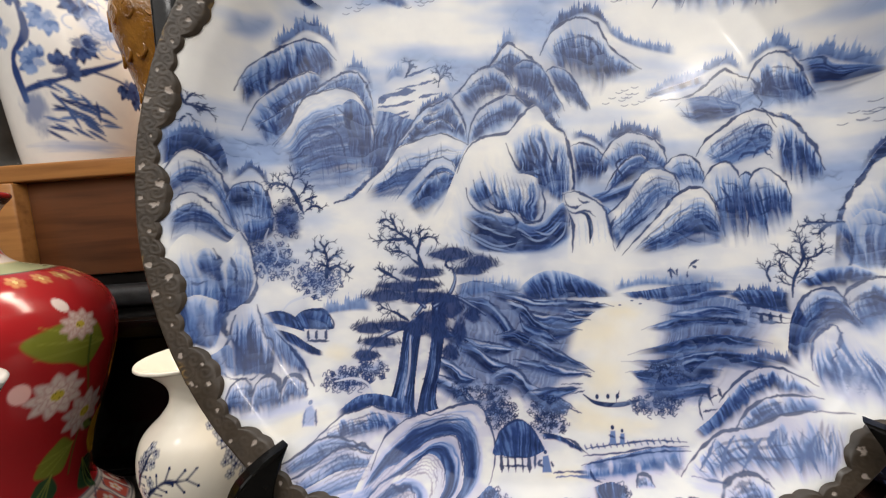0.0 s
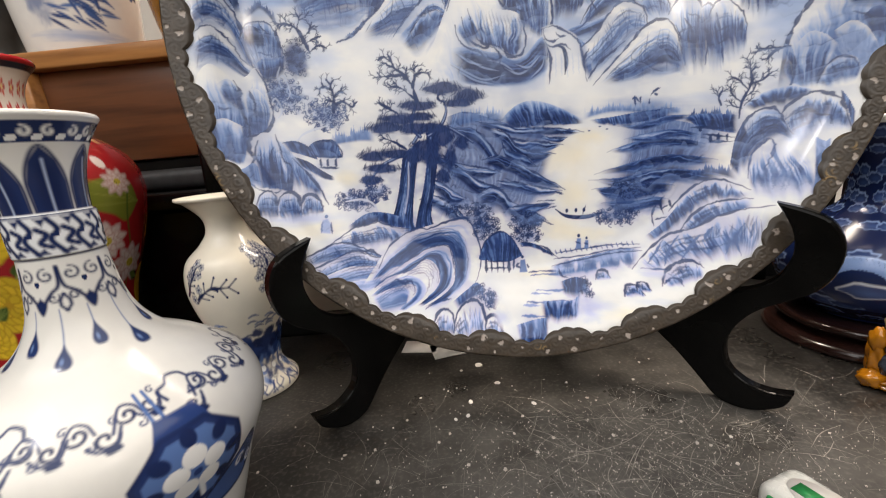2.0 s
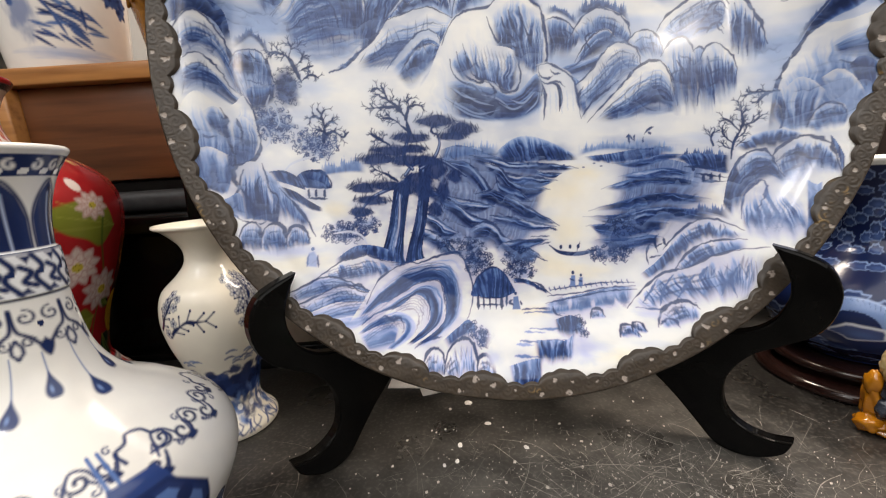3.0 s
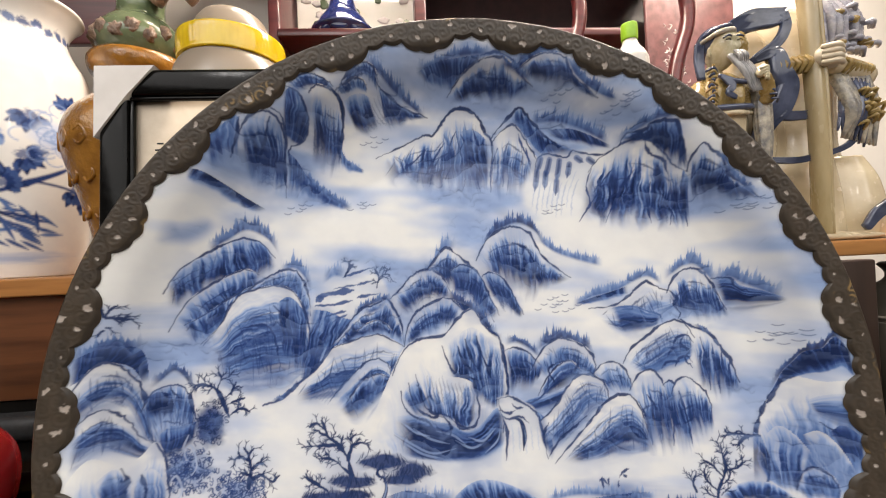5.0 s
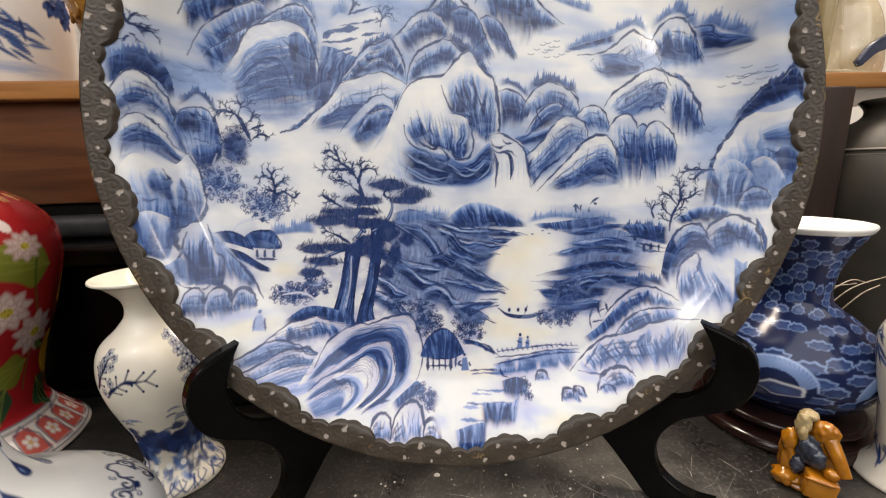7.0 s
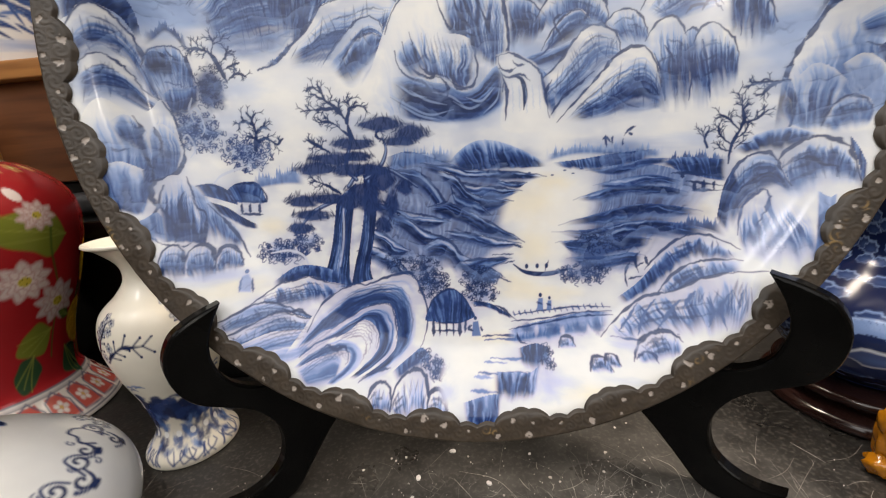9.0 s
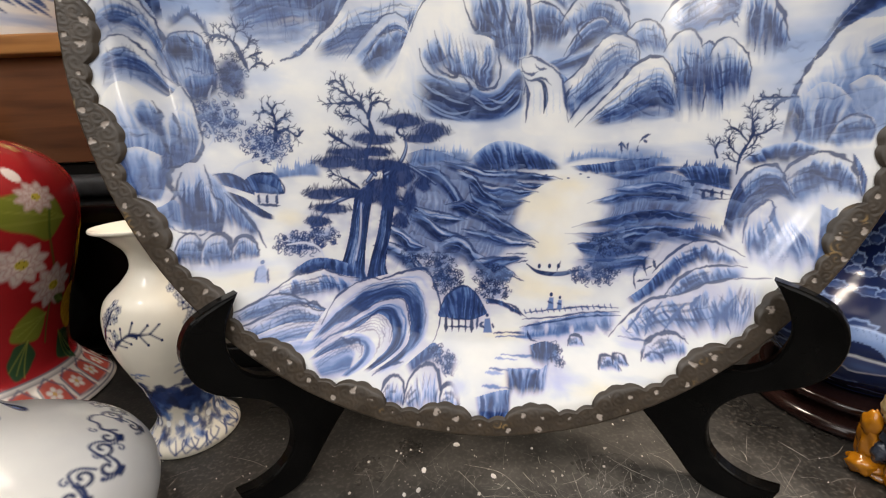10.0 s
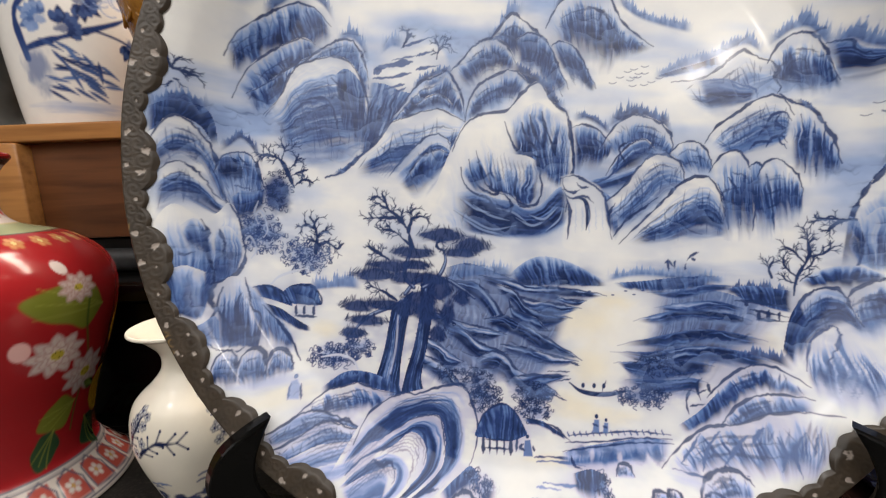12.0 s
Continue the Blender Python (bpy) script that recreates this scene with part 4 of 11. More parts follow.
    c.arcs([(-0.670, 0.129), (-0.632, 0.193), (-0.587, 0.224), (-0.546, 0.211), (-0.526, 0.155), (-0.520, 0.055)], [(-0.629, 0.084), (-0.607, 0.121), (-0.584, 0.129), (-0.568, 0.112), (-0.562, 0.080), (-0.559, 0.039)], 10, 0.66, 0.0017)
    L([(-0.643, 0.166), (-0.603, 0.176), (-0.571, 0.178), (-0.548, 0.157), (-0.532, 0.106), (-0.523, 0.058)], 0.0026, 0.85)
    # cliff and terraces
    T([(-0.427, 0.296), (-0.391, 0.324), (-0.355, 0.317)], 0.05, 0.45, 213, 0.008)
    c.fill([(-0.457, 0.221), (-0.416, 0.272), (-0.342, 0.311), (-0.272, 0.325), (-0.241, 0.270), (-0.307, 0.214), (-0.357, 0.192), (-0.432, 0.213)], blue(0.03), 0.95, 0.008)
    S([(-0.450, 0.221), (-0.407, 0.218), (-0.364, 0.201), (-0.323, 0.194)], [(-0.470, 0.036), (-0.436, 0.043), (-0.406, 0.078), (-0.376, 0.115)], (0.4, 0.55, 0.6, 0.6), 214, fade=0, comb=0.7, jag=0)
    c.arcs([(-0.443, 0.215), (-0.453, 0.144), (-0.460, 0.045)], [(-0.353, 0.192), (-0.370, 0.149), (-0.396, 0.091)], 8, 0.85, 0.002)
    for p, w in (([(-0.434, 0.261), (-0.391, 0.270), (-0.335, 0.280)], 0.008), ([(-0.440, 0.235), (-0.391, 0.238), (-0.337, 0.251)], 0.004), ([(-0.410, 0.205), (-0.384, 0.213), (-0.354, 0.221)], 0.004), ([(-0.437, 0.248), (-0.416, 0.259)], 0.008), ([(-0.390, 0.190), (-0.349, 0.212)], 0.003), ([(-0.325, 0.296), (-0.278, 0.309)], 0.003), ([(-0.367, 0.316), (-0.325, 0.331), (-0.279, 0.347)], 0.003), ([(-0.391, 0.283), (-0.325, 0.296)], 0.002), ([(-0.324, 0.261), (-0.264, 0.272)], 0.004)):
        L(p, w, 0.7)
    for p in ([(-0.271, 0.290), (-0.265, 0.319), (-0.279, 0.341)], [(-0.265, 0.316), (-0.249, 0.327), (-0.235, 0.325)], [(-0.268, 0.306), (-0.285, 0.299)], [(-0.265, 0.332), (-0.256, 0.349)], [(-0.249, 0.327), (-0.242, 0.343)], [(-0.362, 0.319), (-0.349, 0.342), (-0.352, 0.361)], [(-0.352, 0.342), (-0.339, 0.353)]):
        c.branch(p, 0.003)
    # centre range
    T([(-0.150, 0.302), (-0.114, 0.357), (-0.078, 0.413), (-0.044, 0.404)], 0.05, 0.55, 220, 0.008)
    T([(0.021, 0.400), (0.052, 0.453), (0.089, 0.477), (0.133, 0.491), (0.185, 0.466), (0.215, 0.411)], 0.04, 0.8, 221, 0.007)
    T([(0.185, 0.449), (0.237, 0.412), (0.298, 0.391), (0.385, 0.371)], 0.034, 0.5, 222, 0.008)
    C([(0.010, 0.374), (0.042, 0.434), (0.081, 0.465), (0.124, 0.475), (0.169, 0.455), (0.195, 0.404), (0.239, 0.362), (0.287, 0.330)], [(0.043, 0.327), (0.088, 0.304), (0.117, 0.281), (0.143, 0.258), (0.170, 0.255), (0.196, 0.273), (0.232, 0.301), (0.287, 0.323)], (0.05, 0.08, 0.5, 0.82, 0.7, 0.4), 223, w=0.0036)
    L([(0.116, 0.429), (0.159, 0.410), (0.183, 0.370), (0.220, 0.337)], 0.003)
    C([(0.023, 0.325), (0.050, 0.340), (0.082, 0.329), (0.109, 0.298), (0.129, 0.260), (0.151, 0.222)], [(0.065, 0.256), (0.087, 0.231), (0.102, 0.219), (0.114, 0.213), (0.127, 0.210), (0.144, 0.211)], (0.1, 0.5, 0.75, 0.55, 0.1), 224)
    c.arcs([(0.051, 0.321), (0.071, 0.273), (0.094, 0.225)], [(0.100, 0.304), (0.120, 0.260), (0.137, 0.221)], 5, 0.9, 0.002)
    C([(-0.166, 0.295), (-0.122, 0.352), (-0.081, 0.406), (-0.050, 0.393), (-0.012, 0.363), (0.014, 0.330), (0.037, 0.262), (0.065, 0.199)], [(-0.132, 0.269), (-0.104, 0.273), (-0.078, 0.273), (-0.051, 0.274), (-0.026, 0.266), (-0.005, 0.251), (0.017, 0.225), (0.045, 0.189)], (0, 0.08, 0.55, 0.75, 0.6, 0.3), 225, w=0.0034)
    C([(-0.068, 0.339), (-0.032, 0.360), (0.003, 0.350), (0.030, 0.319), (0.052, 0.272), (0.081, 0.218)], [(-0.057, 0.268), (-0.032, 0.247), (-0.007, 0.239), (0.015, 0.233), (0.037, 0.218), (0.066, 0.203)], (0.1, 0.5, 0.7, 0.5, 0.12), 226)
    c.arcs([(-0.048, 0.343), (-0.034, 0.302), (-0.022, 0.251)], [(0.021, 0.325), (0.039, 0.278), (0.063, 0.216)], 6, 0.8, 0.0018)
    C([(-0.237, 0.254), (-0.204, 0.285), (-0.178, 0.319), (-0.145, 0.340), (-0.111, 0.342), (-0.081, 0.320), (-0.059, 0.278)], [(-0.181, 0.202), (-0.163, 0.219), (-0.147, 0.237), (-0.128, 0.241), (-0.107, 0.242), (-0.085, 0.250), (-0.063, 0.255)], (0.03, 0.1, 0.6, 0.82, 0.6, 0.25), 227, w=0.0034)
    c.arcs([(-0.180, 0.270), (-0.144, 0.308), (-0.103, 0.308), (-0.078, 0.270)], [(-0.152, 0.236), (-0.135, 0.257), (-0.111, 0.258), (-0.094, 0.250)], 5, 0.9, 0.0018)
    L([(-0.133, 0.344), (-0.094, 0.353), (-0.070, 0.339), (-0.059, 0.314)], 0.003, 0.9)
    T([(-0.343, 0.192), (-0.315, 0.226), (-0.282, 0.245), (-0.237, 0.260), (-0.216, 0.233)], 0.026, 0.7, 228, 0.007)
    C([(-0.393, 0.121), (-0.360, 0.162), (-0.332, 0.203), (-0.307, 0.230), (-0.277, 0.239), (-0.240, 0.257), (-0.218, 0.229), (-0.198, 0.191), (-0.188, 0.136)], [(-0.359, 0.123), (-0.331, 0.131), (-0.306, 0.139), (-0.279, 0.144), (-0.262, 0.145), (-0.245, 0.143), (-0.227, 0.140), (-0.210, 0.135), (-0.191, 0.129)], (0.2, 0.04, 0.5, 0.75, 0.4, 0.12), 229, w=0.0034)
    C([(-0.323, 0.164), (-0.298, 0.185), (-0.264, 0.197), (-0.239, 0.186), (-0.221, 0.167)], [(-0.306, 0.149), (-0.286, 0.157), (-0.264, 0.164), (-0.241, 0.159), (-0.224, 0.154)], (0, 0.7, 0.5), 230)
    T([(-0.078, 0.274), (-0.043, 0.259), (-0.008, 0.242), (0.029, 0.211), (0.058, 0.176), (0.080, 0.158)], 0.036, 0.85, 231, 0.008)
    S([(-0.077, 0.267), (-0.043, 0.253), (-0.004, 0.236), (0.029, 0.208), (0.058, 0.176)], [(-0.052, 0.239), (-0.026, 0.224), (0.004, 0.210), (0.033, 0.185), (0.066, 0.157)], (0.75, 0.7, 0.35), 232)
    C([(-0.188, 0.129), (-0.177, 0.184), (-0.155, 0.223), (-0.121, 0.245), (-0.079, 0.264), (-0.051, 0.256), (-0.023, 0.230)], [(-0.164, 0.134), (-0.143, 0.138), (-0.125, 0.146), (-0.106, 0.154), (-0.084, 0.162), (-0.064, 0.176), (-0.045, 0.190)], (0.05, 0.15, 0.62, 0.68, 0.4, 0.08), 233, w=0.0034)
    L([(-0.161, 0.164), (-0.128, 0.199), (-0.086, 0.218), (-0.051, 0.210)], 0.0026, 0.8)
    # long slope left of the great dome
    C([(-0.481, 0.017), (-0.426, 0.063), (-0.389, 0.115), (-0.348, 0.133), (-0.306, 0.149), (-0.255, 0.158), (-0.210, 0.138), (-0.181, 0.125)], [(-0.481, -0.039), (-0.422, -0.037), (-0.368, -0.041), (-0.316, -0.052), (-0.282, -0.054), (-0.254, -0.039), (-0.238, -0.001), (-0.215, 0.048)], (0, 0.02, 0.2, 0.55, 0.58, 0.35, 0.05), 234, fade=0.4, along=True, jag=0.16)
    L([(-0.563, -0.034), (-0.520, -0.021), (-0.496, -0.000), (-0.468, 0.025), (-0.439, 0.053), (-0.409, 0.087), (-0.383, 0.122)], 0.005, 0.88)
    T([(-0.548, -0.030), (-0.510, -0.011), (-0.480, 0.017), (-0.456, 0.039)], 0.012, 0.75, 235, 0.006)
    C([(-0.385, -0.021), (-0.346, 0.026), (-0.313, 0.061), (-0.288, 0.084), (-0.254, 0.092), (-0.228, 0.074), (-0.220, 0.048)], [(-0.326, -0.086), (-0.302, -0.092), (-0.283, -0.081), (-0.269, -0.063), (-0.256, -0.042), (-0.239, -0.014), (-0.223, 0.027)], (0.1, 0.05, 0.6, 0.76, 0.6, 0.2), 236, along=True)
    C([(-0.340, -0.026), (-0.312, 0.014), (-0.287, 0.041), (-0.253, 0.051), (-0.229, 0.044)], [(-0.311, -0.058), (-0.292, -0.051), (-0.275, -0.040), (-0.257, -0.015), (-0.235, 0.020)], (0.05, 0.7, 0.55, 0.15), 237)
    c.arcs([(-0.464, -0.032), (-0.414, 0.004), (-0.347, 0.064), (-0.305, 0.103)], [(-0.388, -0.035), (-0.363, -0.003), (-0.321, 0.052), (-0.287, 0.077)], 6, 0.6, 0.0017)
    T([(-0.310, 0.214), (-0.270, 0.229), (-0.237, 0.247)], 0.016, 0.6, 238, 0.007)


def paint_great_dome(c):
    S, C, L, T = c.sheet, c.crest, c.ink, c.trees
    S([(-0.292, -0.133), (-0.235, 0.015), (-0.210, 0.075), (-0.186, 0.123), (-0.144, 0.148), (-0.075, 0.162), (-0.042, 0.204), (-0.000, 0.236), (0.029, 0.201), (0.053, 0.173), (0.079, 0.156), (0.096, 0.098), (0.103, 0.030), (0.102, -0.025)], [(-0.230, -0.175), (-0.186, -0.177), (-0.142, -0.179), (-0.107, -0.181), (-0.071, -0.179), (-0.053, -0.180), (-0.035, -0.181), (-0.018, -0.181), (0.000, -0.180), (0.018, -0.179), (0.045, -0.173), (0.063, -0.167), (0.080, -0.159), (0.100, -0.144)], (0, 0, 0.02, 0.04, 0.08, 0.2), 250, fade=0.2, ends=0.04)
    S([(-0.072, 0.129), (-0.039, 0.158), (0.002, 0.180), (0.049, 0.152), (0.078, 0.124), (0.098, 0.057)], [(-0.058, 0.041), (-0.017, 0.007), (0.025, -0.022), (0.049, -0.034), (0.076, -0.044), (0.100, -0.049)], (0.02, 0.28, 0.5, 0.6, 0.6), 251, comb=0.8, jag=0.35, fade=0.15)
    c.arcs([(-0.048, 0.134), (-0.031, 0.067), (0.011, -0.009)], [(0.067, 0.140), (0.088, 0.074), (0.094, -0.029)], 15, 0.86, 0.0018)
    S([(-0.147, 0.098), (-0.122, 0.066), (-0.094, 0.056), (-0.059, 0.046), (-0.020, 0.041), (0.013, 0.026)], [(-0.122, -0.049), (-0.093, -0.062), (-0.065, -0.067), (-0.038, -0.080), (-0.010, -0.096), (0.020, -0.060)], (0, 0.05, 0.3, 0.6, 0.7), 252, comb=0.8, jag=0.4, fade=0.1)
    c.arcs([(-0.129, 0.062), (-0.117, 0.004), (-0.094, -0.052)], [(0.002, 0.032), (0.018, -0.015), (-0.000, -0.085)], 12, 0.86, 0.0018)
    S([(-0.193, -0.012), (-0.169, 0.020), (-0.149, 0.034), (-0.131, 0.008)], [(-0.149, -0.061), (-0.132, -0.064), (-0.114, -0.066), (-0.097, -0.062)], (0.05, 0.4, 0.6, 0.6), 253)
    S([(-0.216, -0.064), (-0.150, -0.058), (-0.102, -0.073), (-0.057, -0.081), (-0.012, -0.100), (0.025, -0.088), (0.069, -0.040), (0.104, -0.032)], [(-0.192, -0.167), (-0.133, -0.182), (-0.096, -0.186), (-0.053, -0.186), (-0.007, -0.182), (0.040, -0.173), (0.075, -0.156), (0.102, -0.130)], (0.15, 0.7, 0.9, 0.88, 0.6, 0.15), 254, along=True, fade=0.2, fine=0.008)
    for q in ([(-0.206, -0.103), (-0.152, -0.135), (-0.099, -0.156), (-0.037, -0.143)], [(-0.154, -0.092), (-0.109, -0.118), (-0.055, -0.131)], [(-0.038, -0.122), (0.008, -0.141), (0.051, -0.118)], [(-0.003, -0.113), (0.037, -0.122), (0.071, -0.089)], [(-0.179, -0.128), (-0.129, -0.157), (-0.072, -0.169)], [(0.044, -0.153), (0.080, -0.117), (0.088, -0.067)], [(-0.092, -0.098), (-0.047, -0.108), (-0.011, -0.131)], [(-0.189, -0.073), (-0.148, -0.102), (-0.109, -0.111)]):
        c.stroke(q, 0.0030, blue(0.30), 0.75, (0.2, 0.2))
        c.stroke([(u, v - 0.006) for u, v in q], 0.0022, blue(0.98), 0.7, (0.2, 0.2))
    for q in ([(-0.083, 0.132), (-0.064, 0.089), (-0.045, 0.057), (-0.017, 0.048), (0.008, 0.042), (0.017, 0.005), (0.027, -0.046), (0.010, -0.085), (-0.029, -0.083), (-0.058, -0.060), (-0.087, -0.051)], [(-0.173, 0.030), (-0.158, -0.017), (-0.136, -0.047), (-0.100, -0.062), (-0.090, -0.055), (-0.119, -0.039), (-0.137, 0.001), (-0.153, 0.051)], [(-0.193, 0.008), (-0.182, -0.032), (-0.153, -0.061), (-0.110, -0.076), (-0.099, -0.107), (-0.066, -0.116), (-0.050, -0.094), (-0.068, -0.064), (-0.097, -0.059)], [(-0.038, 0.131), (-0.022, 0.092), (0.000, 0.066), (0.019, 0.046)], [(0.013, 0.161), (0.026, 0.121), (0.045, 0.078), (0.062, 0.038)], [(-0.018, 0.152), (-0.001, 0.103), (0.018, 0.070)], [(-0.040, -0.056), (-0.029, -0.087), (0.000, -0.092)]):
        L(q, 0.0034, 0.96)
    L([(-0.218, 0.049), (-0.199, 0.095), (-0.179, 0.126), (-0.142, 0.148), (-0.075, 0.162), (-0.041, 0.205), (-0.000, 0.236), (0.029, 0.201), (0.053, 0.173), (0.079, 0.156), (0.096, 0.098), (0.105, 0.030), (0.100, -0.025)], 0.0036, 0.9)
    L([(0.077, 0.157), (0.094, 0.099), (0.105, 0.030), (0.101, -0.029), (0.094, -0.099)], 0.005, 0.92)
    T([(0.036, 0.192), (0.066, 0.167), (0.091, 0.155)], 0.014, 0.85, 255, 0.006)
    # mist swallows the feet of the dome
    for x, y, ru, rv in ((680, 330, 0.06, 0.05), (760, 345, 0.12, 0.02), (860, 345, 0.12, 0.02)):
        c.blot(*PA(x, y), ru, rv, blue(0.05), 0.75, 0, 0, 0.6, x)
    for x, y, k in ((620, 290, 0.05), (560, 255, 0.06), (470, 260, 0.16), (520, 300, 0.08), (640, 310, 0.04)):
        c.blot(*PA(x, y), 0.09, 0.035, blue(k), 0.6, 0, 0, 0.8, x)


def paint_right_domes(c):
    S, C, L, T = c.sheet, c.crest, c.ink, c.trees
    T([(0.092, 0.138), (0.127, 0.150), (0.167, 0.132), (0.204, 0.100)], 0.024, 0.7, 260, 0.007)
    C([(0.094, 0.121), (0.124, 0.130), (0.160, 0.118), (0.185, 0.096), (0.208, 0.073)], [(0.107, -0.011), (0.135, -0.003), (0.158, 0.005), (0.177, 0.023), (0.193, 0.045)], (0, 0.45, 0.8, 0.75, 0.5), 261)
    c.arcs([(0.112, 0.100), (0.117, 0.058), (0.116, 0.015)], [(0.174, 0.095), (0.171, 0.061), (0.159, 0.026)], 6, 0.95, 0.002)
    T([(0.289, 0.246), (0.349, 0.280), (0.419, 0.301), (0.470, 0.330), (0.514, 0.345), (0.560, 0.318)], 0.034, 0.5, 262, 0.008)
    S([(0.297, 0.254), (0.350, 0.273), (0.402, 0.290), (0.454, 0.309)], [(0.315, 0.251), (0.360, 0.257), (0.408, 0.267), (0.456, 0.283)], (0.7, 0.6, 0.15), 263)
    C([(0.337, 0.244), (0.405, 0.252), (0.448, 0.276), (0.481, 0.306), (0.509, 0.325), (0.545, 0.307), (0.578, 0.299), (0.598, 0.277)], [(0.397, 0.179), (0.446, 0.158), (0.485, 0.166), (0.520, 0.178), (0.548, 0.190), (0.564, 0.208), (0.580, 0.229), (0.597, 0.240)], (0, 0.02, 0.1, 0.32, 0.32, 0.08), 264, along=True, fade=0.4, w=0.0032)
    S([(0.399, 0.243), (0.455, 0.253), (0.505, 0.242), (0.548, 0.224)], [(0.431, 0.160), (0.475, 0.162), (0.513, 0.178), (0.540, 0.200)], (0.25, 0.5, 0.66, 0.55, 0.3), 265, along=True, fade=0.4)
    L([(0.406, 0.247), (0.468, 0.252), (0.511, 0.239), (0.544, 0.230), (0.553, 0.210)], 0.0026, 0.6)
    T([(0.558, 0.334), (0.586, 0.358), (0.612, 0.377), (0.644, 0.383), (0.675, 0.357), (0.709, 0.315)], 0.05, 0.55, 266, 0.008)
    T([(0.689, 0.327), (0.729, 0.347), (0.758, 0.331), (0.794, 0.313), (0.839, 0.283)], 0.05, 0.55, 267, 0.009)
    S([(0.688, 0.332), (0.728, 0.342), (0.754, 0.317), (0.792, 0.305), (0.839, 0.283)], [(0.721, 0.241), (0.758, 0.236), (0.786, 0.243), (0.813, 0.256), (0.841, 0.277)], (0.3, 0.66, 0.85, 0.8, 0.4), 268, along=True)
    L([(0.679, 0.335), (0.708, 0.340), (0.734, 0.338), (0.747, 0.315), (0.779, 0.301)], 0.003)
    C([(0.566, 0.295), (0.589, 0.339), (0.615, 0.361), (0.647, 0.365), (0.673, 0.348), (0.697, 0.309), (0.727, 0.250)], [(0.591, 0.233), (0.621, 0.214), (0.643, 0.207), (0.664, 0.204), (0.687, 0.212), (0.712, 0.218), (0.742, 0.227)], (0, 0.04, 0.55, 0.72, 0.6, 0.2), 269, w=0.0036, jag=0.2)
    c.arcs([(0.599, 0.286), (0.616, 0.316), (0.643, 0.317), (0.669, 0.271)], [(0.619, 0.234), (0.632, 0.267), (0.647, 0.261), (0.665, 0.225)], 5, 0.8, 0.0018)
    L([(0.576, 0.299), (0.596, 0.280), (0.588, 0.259), (0.605, 0.237), (0.599, 0.219)], 0.0036)
    S([(0.628, 0.187), (0.659, 0.191), (0.687, 0.178), (0.714, 0.141), (0.738, 0.103), (0.755, 0.048)], [(0.651, -0.003), (0.680, -0.010), (0.701, -0.009), (0.723, -0.005), (0.740, 0.010), (0.754, 0.031)], (0, 0.06, 0.5, 0.68, 0.66, 0.3), 270, comb=0.6, jag=0.2)
    L([(0.603, 0.220), (0.633, 0.201), (0.662, 0.191), (0.687, 0.178), (0.714, 0.141), (0.738, 0.103), (0.755, 0.048)], 0.005, 0.9)
    T([(0.633, 0.204), (0.670, 0.191), (0.698, 0.171)], 0.014, 0.8, 271, 0.006)
    for q in ([(0.712, 0.141), (0.718, 0.086), (0.730, 0.037)], [(0.733, 0.103), (0.731, 0.065)], [(0.656, 0.171), (0.676, 0.102), (0.680, 0.024)], [(0.687, 0.154), (0.701, 0.086), (0.705, 0.016)]):
        L(q, 0.0028, 0.85)
    C([(0.433, 0.092), (0.462, 0.136), (0.503, 0.167), (0.545, 0.200), (0.589, 0.216), (0.621, 0.202), (0.642, 0.167)], [(0.484, 0.056), (0.517, 0.058), (0.550, 0.070), (0.577, 0.078), (0.600, 0.086), (0.619, 0.097), (0.635, 0.118)], (0, 0.03, 0.22, 0.4, 0.42, 0.3), 272, along=True, w=0.0034, fade=0.1)
    c.arcs([(0.451, 0.099), (0.505, 0.147), (0.570, 0.184), (0.614, 0.186)], [(0.494, 0.069), (0.546, 0.097), (0.589, 0.120), (0.626, 0.135)], 8, 0.7, 0.0018)
    for q in ([(0.578, 0.142), (0.594, 0.168), (0.622, 0.173), (0.639, 0.153)], [(0.562, 0.115), (0.582, 0.137), (0.611, 0.141), (0.628, 0.122)], [(0.583, 0.088), (0.599, 0.110), (0.621, 0.114), (0.634, 0.098)], [(0.544, 0.080), (0.564, 0.098), (0.597, 0.099)], [(0.608, 0.169), (0.603, 0.148), (0.626, 0.132), (0.614, 0.107), (0.635, 0.084)]):
        L(q, 0.003, 0.86)
    T([(0.181, 0.126), (0.224, 0.152), (0.259, 0.164), (0.298, 0.153), (0.339, 0.131), (0.357, 0.088)], 0.044, 0.72, 273, 0.008)
    C([(0.170, 0.071), (0.208, 0.131), (0.247, 0.157), (0.287, 0.152), (0.326, 0.134), (0.350, 0.103), (0.359, 0.053)], [(0.201, 0.042), (0.231, 0.043), (0.258, 0.045), (0.287, 0.053), (0.314, 0.048), (0.335, 0.043), (0.355, 0.039)], (0, 0.03, 0.36, 0.5, 0.4, 0.2), 274, w=0.0034)
    C([(0.189, -0.000), (0.218, 0.050), (0.247, 0.082), (0.282, 0.096), (0.315, 0.068)], [(0.211, -0.009), (0.243, 0.002), (0.271, 0.014), (0.290, 0.032), (0.310, 0.051)], (0.02, 0.45, 0.75, 0.4), 275, along=True)
    L([(0.237, 0.037), (0.220, 0.070), (0.241, 0.088)], 0.003)
    L([(0.293, 0.067), (0.306, 0.092), (0.297, 0.109)], 0.003)
    S([(0.115, -0.031), (0.171, -0.008), (0.225, 0.005), (0.277, 0.028)], [(0.129, -0.062), (0.192, -0.052), (0.249, -0.036), (0.295, -0.012)], (0.1, 0.7, 0.6, 0.35), 276, along=True)
    L([(0.145, -0.026), (0.189, -0.011), (0.215, 0.018), (0.224, 0.064)], 0.003, 0.8)
